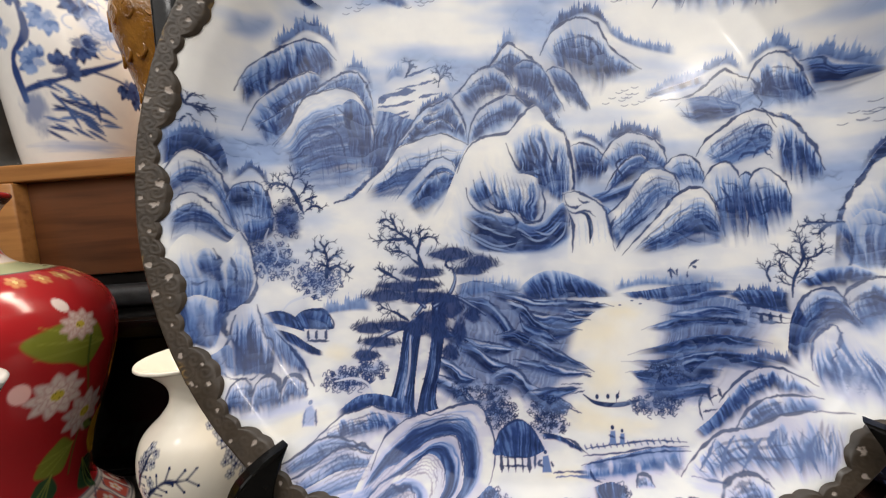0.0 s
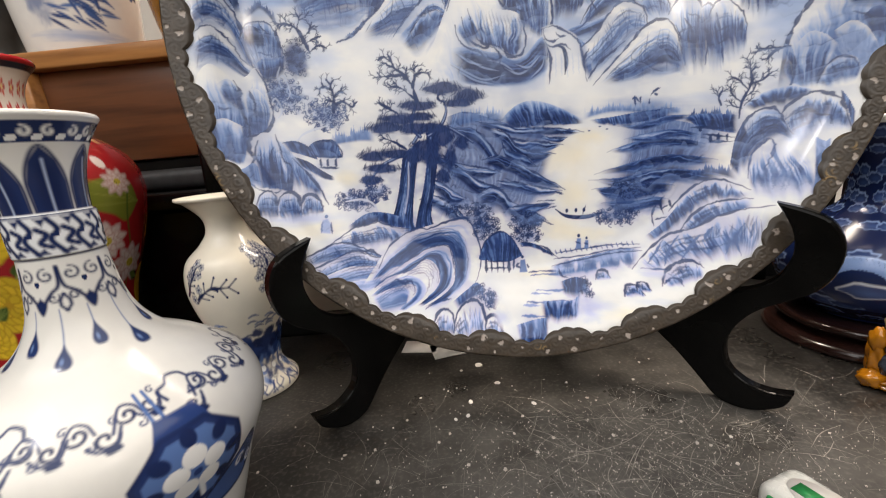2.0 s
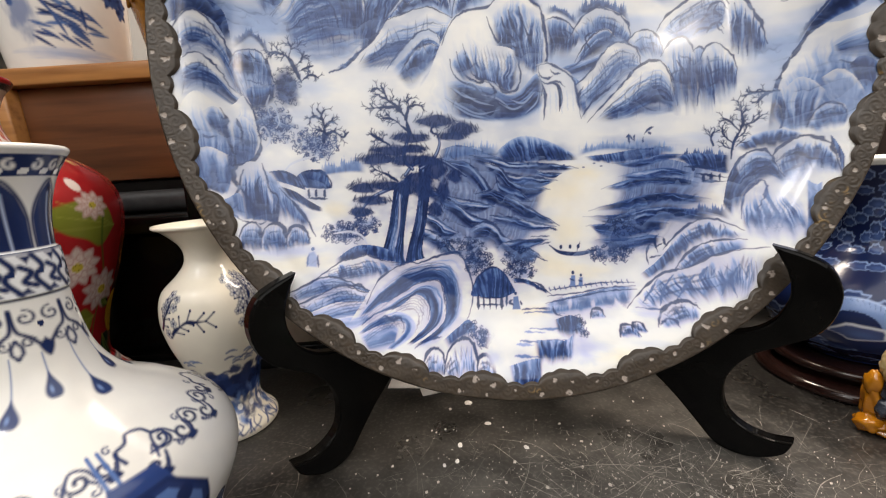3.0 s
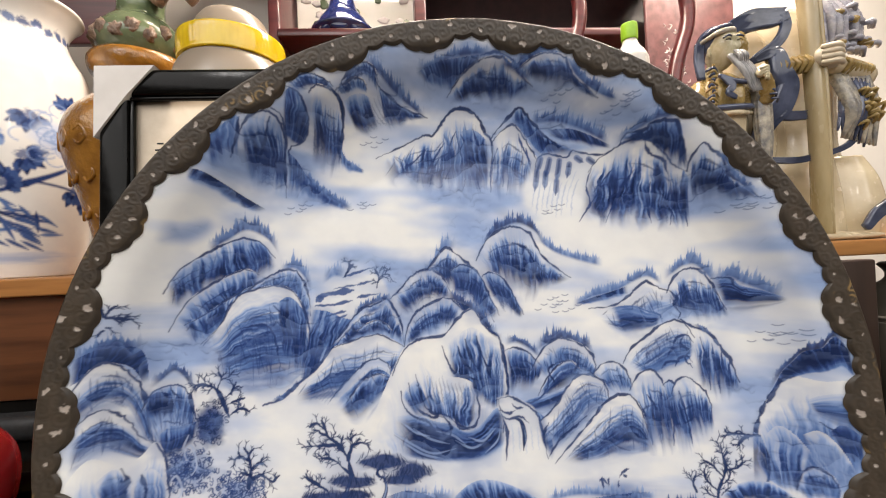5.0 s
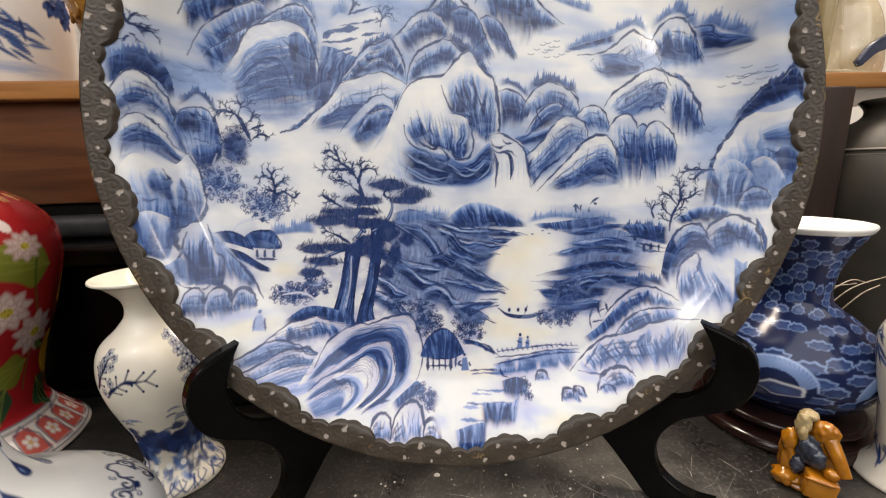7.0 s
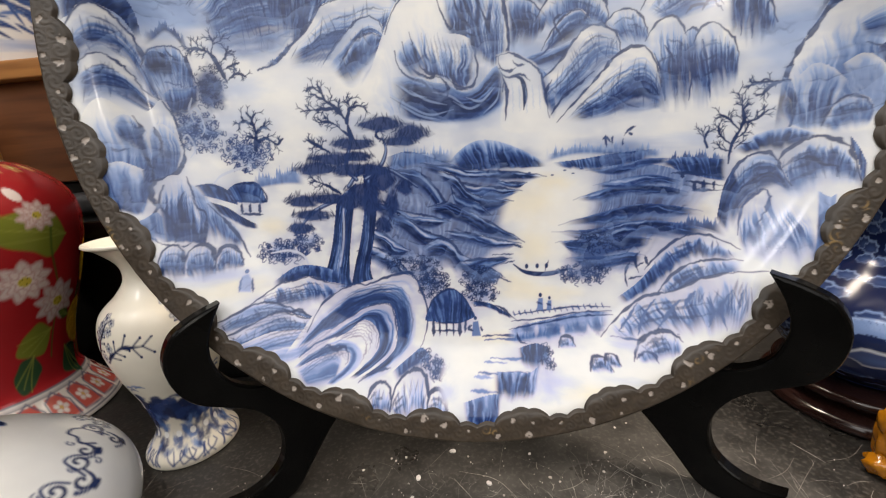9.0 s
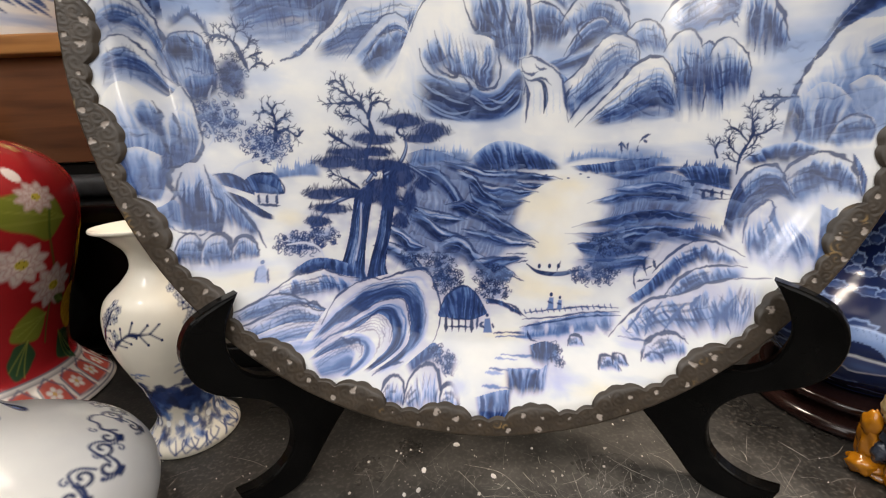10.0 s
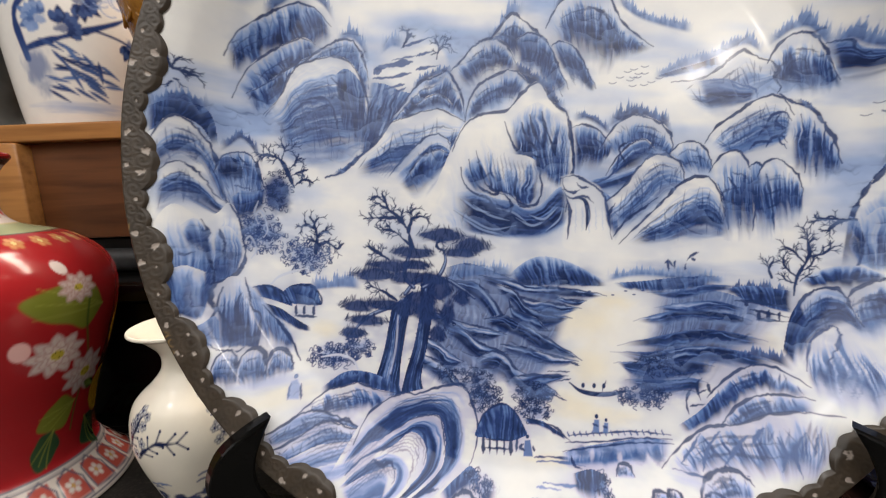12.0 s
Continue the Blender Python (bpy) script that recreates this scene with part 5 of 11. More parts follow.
    C([(0.341, 0.052), (0.373, 0.088), (0.409, 0.094), (0.440, 0.075), (0.460, 0.030)], [(0.392, 0.013), (0.416, 0.007), (0.431, 0.001), (0.446, 0.005), (0.460, 0.013)], (0, 0.25, 0.45, 0.2), 277)
    C([(0.450, 0.019), (0.480, 0.063), (0.515, 0.075), (0.541, 0.052), (0.560, 0.010)], [(0.491, -0.153), (0.521, -0.159), (0.543, -0.158), (0.563, -0.154), (0.581, -0.142)], (0, 0.08, 0.45, 0.6, 0.6, 0.25), 278, jag=0.2)
    C([(0.545, 0.034), (0.569, 0.046), (0.592, 0.019), (0.614, -0.037)], [(0.580, -0.153), (0.599, -0.156), (0.614, -0.155), (0.628, -0.151)], (0.15, 0.5, 0.6, 0.5, 0.2), 279)
    C([(0.569, 0.011), (0.587, 0.047), (0.614, 0.057), (0.645, 0.039), (0.671, 0.011), (0.682, -0.034)], [(0.602, -0.149), (0.624, -0.148), (0.644, -0.136), (0.660, -0.117), (0.674, -0.099), (0.685, -0.081)], (0, 0.1, 0.55, 0.66, 0.45, 0.1), 280, jag=0.2)
    for q in ([(0.554, 0.010), (0.572, -0.060), (0.570, -0.128)], [(0.590, 0.019), (0.611, -0.049), (0.622, -0.122)], [(0.499, 0.008), (0.525, -0.030), (0.540, -0.115)], [(0.475, -0.011), (0.498, -0.063), (0.511, -0.127)]):
        L(q, 0.0032, 0.86)
    S([(0.120, -0.049), (0.164, -0.040), (0.201, -0.055), (0.224, -0.093)], [(0.200, -0.179), (0.211, -0.179), (0.225, -0.171), (0.239, -0.156)], (0.3, 0.6, 0.75, 0.4), 281)
    C([(0.179, -0.084), (0.236, -0.031), (0.269, 0.018), (0.303, 0.054), (0.344, 0.058), (0.381, 0.033), (0.394, -0.015)], [(0.214, -0.168), (0.261, -0.141), (0.298, -0.111), (0.325, -0.081), (0.351, -0.055), (0.377, -0.037), (0.394, -0.022)], (0, 0, 0.14, 0.42, 0.42, 0.15), 282, along=True, w=0.0034)
    c.arcs([(0.247, -0.053), (0.288, 0.006), (0.332, 0.031), (0.370, 0.009)], [(0.259, -0.109), (0.302, -0.063), (0.340, -0.026), (0.376, -0.016)], 7, 0.6, 0.0017)
    C([(0.236, -0.178), (0.305, -0.103), (0.342, -0.061), (0.376, -0.021), (0.416, 0.004), (0.455, 0.002), (0.482, -0.034), (0.501, -0.095)], [(0.292, -0.186), (0.338, -0.186), (0.376, -0.185), (0.407, -0.183), (0.437, -0.179), (0.464, -0.172), (0.488, -0.164), (0.506, -0.156)], (0, 0, 0.1, 0.48, 0.68, 0.66, 0.35, 0.1), 283, along=True, fade=0.35, w=0.0036)
    c.arcs([(0.341, -0.141), (0.377, -0.077), (0.420, -0.045), (0.458, -0.074), (0.479, -0.144)], [(0.393, -0.150), (0.409, -0.113), (0.423, -0.105), (0.439, -0.119), (0.446, -0.151)], 6, 0.85, 0.002)
    L([(0.217, -0.164), (0.254, -0.113), (0.294, -0.081), (0.327, -0.053)], 0.004)
    L([(0.200, -0.175), (0.203, -0.111), (0.219, -0.072)], 0.004)
    # the white falls between dome and cluster
    c.fill([(0.075, -0.009), (0.106, -0.001), (0.147, -0.016), (0.184, -0.042), (0.199, -0.112), (0.219, -0.191), (0.095, -0.196), (0.100, -0.084), (0.080, -0.040)], blue(0.02), 1, 0.004)
    for q, w in (([(0.071, -0.013), (0.110, -0.004), (0.147, -0.021), (0.177, -0.039), (0.194, -0.063), (0.207, -0.118), (0.217, -0.168)], 0.0032), ([(0.080, -0.040), (0.102, -0.063), (0.142, -0.058), (0.164, -0.074)], 0.0030), ([(0.078, -0.012), (0.087, -0.040), (0.109, -0.049), (0.126, -0.041)], 0.0028), ([(0.087, -0.050), (0.104, -0.098), (0.101, -0.172)], 0.0040), ([(0.115, -0.021), (0.130, -0.034), (0.148, -0.033)], 0.0024)):
        L(q, w, 0.9)
    c.stroke([(0.128, -0.062), (0.143, -0.072), (0.152, -0.107), (0.149, -0.146)], 0.0062, blue(0.98), 1, (0.6, 0.2))
    c.arcs([(0.107, -0.072), (0.112, -0.115), (0.112, -0.177)], [(0.194, -0.077), (0.200, -0.120), (0.203, -0.174)], 5, 0.25, 0.0014)
    for x, y, n, sd in ((935, 100, 8, 290), (960, 105, 6, 291), (1290, 148, 8, 292), (1310, 150, 6, 293)):
        c.birds(*PA(x, y), n, sd)


def paint_right_edge(c):
    S, C, L, T = c.sheet, c.crest, c.ink, c.trees
    T([(0.815, 0.023), (0.839, 0.082), (0.855, 0.115), (0.871, 0.147), (0.894, 0.161), (0.912, 0.193), (0.940, 0.158)], 0.026, 0.9, 300, 0.007)
    S([(0.798, -0.022), (0.826, 0.039), (0.841, 0.081), (0.857, 0.114), (0.873, 0.145), (0.895, 0.158), (0.914, 0.187), (0.943, 0.143)], [(0.809, -0.022), (0.835, 0.028), (0.856, 0.069), (0.877, 0.085), (0.895, 0.093), (0.912, 0.103), (0.926, 0.110), (0.948, 0.087)], (0.6, 0.92, 0.9, 0.6, 0.3), 301, fade=0.1, ends=0.04)
    S([(0.781, -0.161), (0.790, -0.071), (0.804, -0.015), (0.831, 0.040), (0.860, 0.075), (0.895, 0.071), (0.934, 0.079), (0.960, 0.059)], [(0.795, -0.200), (0.817, -0.217), (0.838, -0.221), (0.858, -0.217), (0.882, -0.214), (0.910, -0.203), (0.934, -0.179), (0.947, -0.136)], (0, 0.02, 0.14, 0.32, 0.42, 0.3, 0.15), 302, ends=0.04, fade=0.1)
    S([(0.875, 0.017), (0.897, 0.036), (0.927, 0.045), (0.961, 0.025)], [(0.887, -0.018), (0.910, -0.041), (0.931, -0.058), (0.960, -0.067)], (0.06, 0.5, 0.72, 0.6), 303, along=True)
    S([(0.900, -0.053), (0.921, -0.031), (0.951, -0.055)], [(0.921, -0.126), (0.936, -0.130), (0.951, -0.116)], (0.55, 0.8, 0.6, 0.2), 304)
    L([(0.890, -0.029), (0.910, -0.047), (0.928, -0.071), (0.932, -0.110)], 0.003)
    S([(0.798, -0.098), (0.827, -0.061), (0.852, -0.073), (0.874, -0.115)], [(0.808, -0.213), (0.828, -0.227), (0.840, -0.226), (0.852, -0.222)], (0.04, 0.32, 0.6, 0.7), 305, comb=0.7, jag=0.3)
    S([(0.865, -0.073), (0.887, -0.055), (0.907, -0.077), (0.928, -0.126)], [(0.877, -0.136), (0.892, -0.143), (0.905, -0.153), (0.918, -0.166)], (0, 0.25, 0.3, 0.05), 306)
    C([(0.841, -0.205), (0.858, -0.161), (0.874, -0.144), (0.893, -0.153), (0.903, -0.183)], [(0.850, -0.229), (0.866, -0.228), (0.877, -0.224), (0.888, -0.220), (0.899, -0.210)], (0.05, 0.5, 0.5, 0.2), 307)
    L([(0.859, 0.078), (0.841, 0.056), (0.823, 0.019), (0.806, -0.015), (0.792, -0.057), (0.785, -0.096), (0.802, -0.135), (0.800, -0.189), (0.782, -0.229)], 0.005, 0.92)
    S([(0.776, -0.082), (0.792, -0.093), (0.801, -0.121)], [(0.765, -0.219), (0.787, -0.218), (0.803, -0.207)], (0.3, 0.75, 0.75, 0.5), 308, a=0.8)
    S([(0.683, -0.259), (0.726, -0.224), (0.768, -0.208), (0.803, -0.207), (0.838, -0.226)], [(0.710, -0.276), (0.745, -0.267), (0.773, -0.269), (0.797, -0.260), (0.837, -0.240)], (0.05, 0.6, 0.85, 0.7), 309)
    S([(0.870, -0.235), (0.880, -0.261), (0.893, -0.306)], [(0.868, -0.338), (0.879, -0.354), (0.890, -0.353)], (0.55, 0.8, 0.7, 0.4), 310)
    C([(0.768, -0.305), (0.789, -0.264), (0.817, -0.240), (0.840, -0.230), (0.861, -0.245), (0.874, -0.269), (0.885, -0.337)], [(0.773, -0.383), (0.793, -0.388), (0.812, -0.378), (0.830, -0.365), (0.847, -0.355), (0.863, -0.348), (0.879, -0.352)], (0, 0.06, 0.55, 0.5, 0.2, 0.02), 311, w=0.004, jag=0.2)
    L([(0.800, -0.288), (0.824, -0.279), (0.838, -0.298), (0.853, -0.303), (0.853, -0.326)], 0.003)
    C([(0.666, -0.417), (0.680, -0.337), (0.701, -0.291), (0.732, -0.267), (0.765, -0.266), (0.779, -0.297), (0.792, -0.348)], [(0.687, -0.475), (0.703, -0.445), (0.721, -0.415), (0.741, -0.389), (0.759, -0.373), (0.775, -0.367), (0.789, -0.375)], (0.02, 0.4, 0.72, 0.6, 0.25), 312, w=0.004, along=True)
    S([(0.653, -0.443), (0.669, -0.351), (0.691, -0.299)], [(0.675, -0.476), (0.692, -0.408), (0.711, -0.359)], (0.6, 0.8, 0.66, 0.3), 313, along=True)
    S([(0.691, -0.462), (0.711, -0.399), (0.731, -0.370), (0.752, -0.356), (0.767, -0.375), (0.784, -0.389), (0.807, -0.402)], [(0.690, -0.508), (0.706, -0.532), (0.725, -0.546), (0.749, -0.551), (0.776, -0.545), (0.801, -0.533), (0.816, -0.518)], (0, 0.05, 0.3, 0.5, 0.34, 0.15), 314, comb=0.7, jag=0.3)
    L([(0.693, -0.471), (0.709, -0.402), (0.731, -0.372), (0.752, -0.356), (0.759, -0.379), (0.745, -0.415), (0.729, -0.448)], 0.003, 0.75)
    c.arcs([(0.749, -0.411), (0.727, -0.457), (0.710, -0.500)], [(0.799, -0.411), (0.774, -0.471), (0.748, -0.523)], 7, 0.6, 0.0018)
    S([(0.821, -0.360), (0.836, -0.375), (0.848, -0.367)], [(0.798, -0.546), (0.813, -0.552), (0.825, -0.544)], (0.25, 0.45, 0.5, 0.35), 315)
    # pavilions and bare trees by the water
    T([(0.510, -0.295), (0.561, -0.282), (0.617, -0.283), (0.677, -0.288)], 0.034, 0.85, 316, 0.008)
    S([(0.513, -0.287), (0.564, -0.274), (0.620, -0.276), (0.677, -0.281)], [(0.540, -0.301), (0.583, -0.318), (0.630, -0.331), (0.679, -0.339)], (0.5, 0.88, 0.85, 0.5), 317, fade=0.1)
    for q, w in (([(0.541, -0.312), (0.601, -0.314), (0.669, -0.325)], 0.004), ([(0.580, -0.333), (0.620, -0.339), (0.669, -0.347)], 0.003), ([(0.596, -0.358), (0.666, -0.358)], 0.003), ([(0.571, -0.311), (0.572, -0.326)], 0.004), ([(0.602, -0.339), (0.603, -0.361)], 0.004), ([(0.623, -0.331), (0.625, -0.361)], 0.004), ([(0.648, -0.334), (0.649, -0.359)], 0.004)):
        L(q, w, 0.95)
    for q, w in (([(0.677, -0.288), (0.685, -0.237), (0.706, -0.185), (0.697, -0.120)], 0.0042), ([(0.696, -0.203), (0.670, -0.175), (0.644, -0.165)], 0.003), ([(0.704, -0.188), (0.732, -0.180), (0.756, -0.158)], 0.003), ([(0.685, -0.244), (0.655, -0.216), (0.649, -0.187)], 0.003), ([(0.688, -0.229), (0.711, -0.210), (0.719, -0.181)], 0.0024), ([(0.703, -0.152), (0.716, -0.137)], 0.002), ([(0.698, -0.131), (0.686, -0.113)], 0.002), ([(0.670, -0.175), (0.672, -0.157)], 0.002), ([(0.735, -0.176), (0.734, -0.158)], 0.002), ([(0.689, -0.251), (0.715, -0.228)], 0.002), ([(0.625, -0.246), (0.615, -0.214), (0.607, -0.199)], 0.0026), ([(0.618, -0.221), (0.629, -0.202)], 0.002), ([(0.683, -0.259), (0.661, -0.252), (0.646, -0.234)], 0.0026), ([(0.791, -0.089), (0.761, -0.097), (0.738, -0.126)], 0.004), ([(0.764, -0.095), (0.745, -0.083), (0.736, -0.093)], 0.003), ([(0.748, -0.090), (0.723, -0.094), (0.699, -0.102)], 0.003), ([(0.719, -0.094), (0.711, -0.080)], 0.002), ([(0.741, -0.119), (0.728, -0.122)], 0.002)):
        c.branch(q, w)
    for q in ([(0.365, -0.212), (0.371, -0.245)], [(0.358, -0.223), (0.369, -0.219), (0.381, -0.233)], [(0.384, -0.215), (0.385, -0.237)], [(0.412, -0.221), (0.412, -0.239)], [(0.413, -0.214), (0.427, -0.199), (0.442, -0.191)], [(0.424, -0.206), (0.436, -0.213)]):
        L(q, 0.0034, 0.85)


def paint_left_edge(c):
    S, C, L, T = c.sheet, c.crest, c.ink, c.trees
    for q, w in (([(-0.906, 0.233), (-0.899, 0.202), (-0.882, 0.197), (-0.860, 0.194)], 0.0042), ([(-0.899, 0.202), (-0.886, 0.225)], 0.003), ([(-0.890, 0.220), (-0.878, 0.230)], 0.0024), ([(-0.882, 0.197), (-0.874, 0.210)], 0.002), ([(-0.874, 0.194), (-0.866, 0.206)], 0.002), ([(-0.901, 0.170), (-0.911, 0.153)], 0.003), ([(-0.898, 0.176), (-0.888, 0.175)], 0.002), ([(-0.902, 0.219), (-0.910, 0.209)], 0.002)):
        c.branch(q, w)
    T([(-0.952, 0.074), (-0.925, 0.106), (-0.900, 0.120), (-0.875, 0.123), (-0.851, 0.118), (-0.840, 0.072)], 0.055, 0.72, 330, 0.009)
    S([(-0.953, 0.093), (-0.915, 0.118), (-0.885, 0.124), (-0.855, 0.120), (-0.841, 0.087), (-0.835, 0.028)], [(-0.951, 0.038), (-0.926, 0.060), (-0.900, 0.087), (-0.878, 0.085), (-0.859, 0.069), (-0.840, 0.024)], (0.6, 0.8, 0.75), 331, fade=0)
    C([(-0.950, 0.008), (-0.928, 0.059), (-0.904, 0.091), (-0.884, 0.086), (-0.868, 0.066), (-0.849, 0.031), (-0.834, -0.011), (-0.819, -0.064), (-0.808, -0.119)], [(-0.939, -0.052), (-0.918, -0.047), (-0.900, -0.033), (-0.885, -0.026), (-0.872, -0.025), (-0.859, -0.040), (-0.844, -0.076), (-0.829, -0.113), (-0.816, -0.144)], (0, 0, 0.06, 0.5, 0.68, 0.5, 0.25), 332, along=True, w=0.004)
    c.arcs([(-0.931, -0.000), (-0.905, 0.038), (-0.881, 0.032), (-0.857, -0.016)], [(-0.922, -0.039), (-0.900, -0.007), (-0.883, -0.007), (-0.866, -0.032)], 6, 0.75, 0.0018)
    L([(-0.850, 0.030), (-0.836, -0.011), (-0.826, -0.065), (-0.818, -0.099), (-0.804, -0.135)], 0.0055, 0.95)
    C([(-0.935, -0.058), (-0.913, -0.029), (-0.896, -0.020), (-0.882, -0.028), (-0.866, -0.045), (-0.852, -0.069), (-0.835, -0.101), (-0.804, -0.123)], [(-0.932, -0.169), (-0.913, -0.155), (-0.894, -0.137), (-0.879, -0.138), (-0.864, -0.147), (-0.848, -0.158), (-0.831, -0.162), (-0.808, -0.163)], (0, 0, 0.25, 0.72, 0.7, 0.45, 0.15), 333, along=True)
    c.arcs([(-0.926, -0.086), (-0.900, -0.054), (-0.877, -0.063), (-0.847, -0.119)], [(-0.923, -0.138), (-0.900, -0.105), (-0.881, -0.110), (-0.855, -0.143)], 6, 0.78, 0.0018)
    T([(-0.838, 0.012), (-0.814, 0.038), (-0.786, 0.062), (-0.756, 0.034), (-0.729, -0.021)], 0.034, 0.85, 334, 0.008)
    C([(-0.844, -0.039), (-0.824, 0.007), (-0.794, 0.020), (-0.765, 0.016), (-0.746, -0.016), (-0.728, -0.080)], [(-0.816, -0.121), (-0.795, -0.132), (-0.778, -0.140), (-0.761, -0.146), (-0.746, -0.141), (-0.730, -0.140)], (0.05, 0.55, 0.4, 0.15, 0.35, 0.5), 335, w=0.0034)
    S([(-0.839, -0.019), (-0.819, 0.003), (-0.793, -0.005), (-0.779, -0.039)], [(-0.819, -0.070), (-0.807, -0.068), (-0.794, -0.063), (-0.782, -0.059)], (0.6, 0.85, 0.5), 336)
    L([(-0.794, 0.020), (-0.785, 0.002), (-0.774, -0.010), (-0.766, -0.041)], 0.003)
    L([(-0.749, 0.009), (-0.738, -0.035), (-0.736, -0.071)], 0.004)
    c.arcs([(-0.795, -0.044), (-0.786, -0.084), (-0.791, -0.141)], [(-0.747, -0.039), (-0.741, -0.079), (-0.753, -0.130)], 7, 0.8, 0.0018)
    S([(-0.811, -0.108), (-0.782, -0.085), (-0.753, -0.085), (-0.720, -0.073)], [(-0.795, -0.178), (-0.774, -0.176), (-0.751, -0.161), (-0.727, -0.136)], (0.35, 0.8, 0.85, 0.6), 337)
    c.blot(*(-0.696, -0.088), 0.05, 0.068, blue(0.80), 0.95, 0.2, 0.45, 0.8, 338)
    c.bush(*(-0.693, -0.076), 0.045, 0.062, 0.9, 339, 90, 0.74)
    c.bush(*(-0.758, -0.192), 0.03, 0.05, 0.8, 340, 80, 0.5)
    c.bush(*(-0.718, -0.203), 0.05, 0.055, 0.75, 341, 110, 0.5)
    for q in ([(-0.754, -0.155), (-0.736, -0.134), (-0.724, -0.153), (-0.715, -0.186), (-0.724, -0.207)], [(-0.774, -0.231), (-0.758, -0.205), (-0.740, -0.241), (-0.751, -0.265)], [(-0.742, -0.108), (-0.750, -0.141), (-0.739, -0.171)]):
        c.stroke(q, 0.0026, blue(0.14), 0.8, (0.4, 0.4))
    for q, w in (([(-0.649, -0.065), (-0.661, -0.036), (-0.685, 0.005), (-0.719, 0.019), (-0.740, 0.014)], 0.0046), ([(-0.685, 0.005), (-0.676, 0.035), (-0.685, 0.051)], 0.003), ([(-0.676, 0.032), (-0.654, 0.040)], 0.0026), ([(-0.661, -0.036), (-0.635, -0.024), (-0.612, -0.016)], 0.003), ([(-0.649, -0.062), (-0.619, -0.043), (-0.596, -0.052)], 0.003), ([(-0.713, 0.018), (-0.718, 0.038)], 0.0024), ([(-0.698, 0.011), (-0.707, -0.006)], 0.0024), ([(-0.670, -0.020), (-0.648, -0.002), (-0.638, 0.025)], 0.003), ([(-0.644, 0.008), (-0.628, 0.016)], 0.002), ([(-0.628, -0.024), (-0.619, -0.037)], 0.002), ([(-0.655, -0.055), (-0.671, -0.070)], 0.002), ([(-0.660, 0.040), (-0.644, 0.054)], 0.002), ([(-0.728, 0.018), (-0.734, 0.030)], 0.002)):
        c.branch(q, w)
    c.bush(*(-0.607, -0.253), 0.068, 0.05, 0.72, 342, 190, 0.42)
    for q, w in (([(-0.584, -0.242), (-0.580, -0.197), (-0.593, -0.156)], 0.0044), ([(-0.580, -0.197), (-0.557, -0.182), (-0.540, -0.192)], 0.003), ([(-0.587, -0.176), (-0.610, -0.167), (-0.627, -0.175)], 0.003), ([(-0.577, -0.221), (-0.550, -0.213), (-0.523, -0.229), (-0.506, -0.214)], 0.0034), ([(-0.580, -0.214), (-0.604, -0.205)], 0.0024), ([(-0.593, -0.156), (-0.603, -0.143)], 0.002), ([(-0.590, -0.163), (-0.577, -0.145)], 0.002), ([(-0.550, -0.213), (-0.543, -0.199)], 0.002), ([(-0.557, -0.182), (-0.553, -0.168)], 0.002), ([(-0.610, -0.167), (-0.617, -0.154)], 0.002)):
        c.branch(q, w)
    c.stroke([(-0.697, -0.334), (-0.680, -0.314), (-0.646, -0.299), (-0.604, -0.287)], 0.0036, blue(0.10), 0.9, (0.5, 0.5))
    # tall rocks
    S([(-0.937, -0.198), (-0.919, -0.151), (-0.899, -0.129), (-0.877, -0.145), (-0.854, -0.165), (-0.830, -0.146), (-0.808, -0.119), (-0.787, -0.157), (-0.774, -0.231)], [(-0.892, -0.367), (-0.864, -0.397), (-0.839, -0.412), (-0.820, -0.416), (-0.816, -0.377), (-0.815, -0.337), (-0.803, -0.331), (-0.789, -0.322), (-0.775, -0.292)], (0, 0.02, 0.14, 0.36, 0.5, 0.55, 0.45), 350, fade=0.05, ends=0.05)
    S([(-0.888, -0.188), (-0.869, -0.164), (-0.851, -0.184), (-0.837, -0.221)], [(-0.870, -0.239), (-0.853, -0.247), (-0.834, -0.275), (-0.816, -0.315)], (0.05, 0.5, 0.75, 0.6), 351, jag=0.3)
    S([(-0.840, -0.230), (-0.828, -0.191), (-0.806, -0.182), (-0.786, -0.207), (-0.771, -0.239)], [(-0.817, -0.328), (-0.805, -0.330), (-0.791, -0.322), (-0.779, -0.306), (-0.770, -0.282)], (0.02, 0.3, 0.6, 0.6), 352, jag=0.3)
    S([(-0.894, -0.292), (-0.870, -0.282), (-0.849, -0.291), (-0.831, -0.303)], [(-0.871, -0.403), (-0.846, -0.415), (-0.827, -0.416), (-0.819, -0.383)], (0.04, 0.36, 0.55, 0.6), 353, fade=0.1)
    for q in ([(-0.858, -0.162), (-0.843, -0.192), (-0.843, -0.227), (-0.831, -0.268), (-0.818, -0.303), (-0.818, -0.331)], [(-0.786, -0.157), (-0.772, -0.216), (-0.765, -0.249), (-0.770, -0.292), (-0.788, -0.316), (-0.814, -0.331), (-0.812, -0.371), (-0.800, -0.399), (-0.813, -0.431), (-0.833, -0.439), (-0.853, -0.418), (-0.869, -0.394)], [(-0.825, -0.187), (-0.810, -0.225), (-0.812, -0.258)], [(-0.884, -0.246), (-0.872, -0.254), (-0.857, -0.247)], [(-0.808, -0.119), (-0.786, -0.157), (-0.769, -0.222)]):
        L(q, 0.0042, 0.95)
    c.arcs([(-0.877, -0.187), (-0.868, -0.214), (-0.848, -0.247)], [(-0.848, -0.183), (-0.837, -0.227), (-0.823, -0.290)], 8, 0.8, 0.0018)
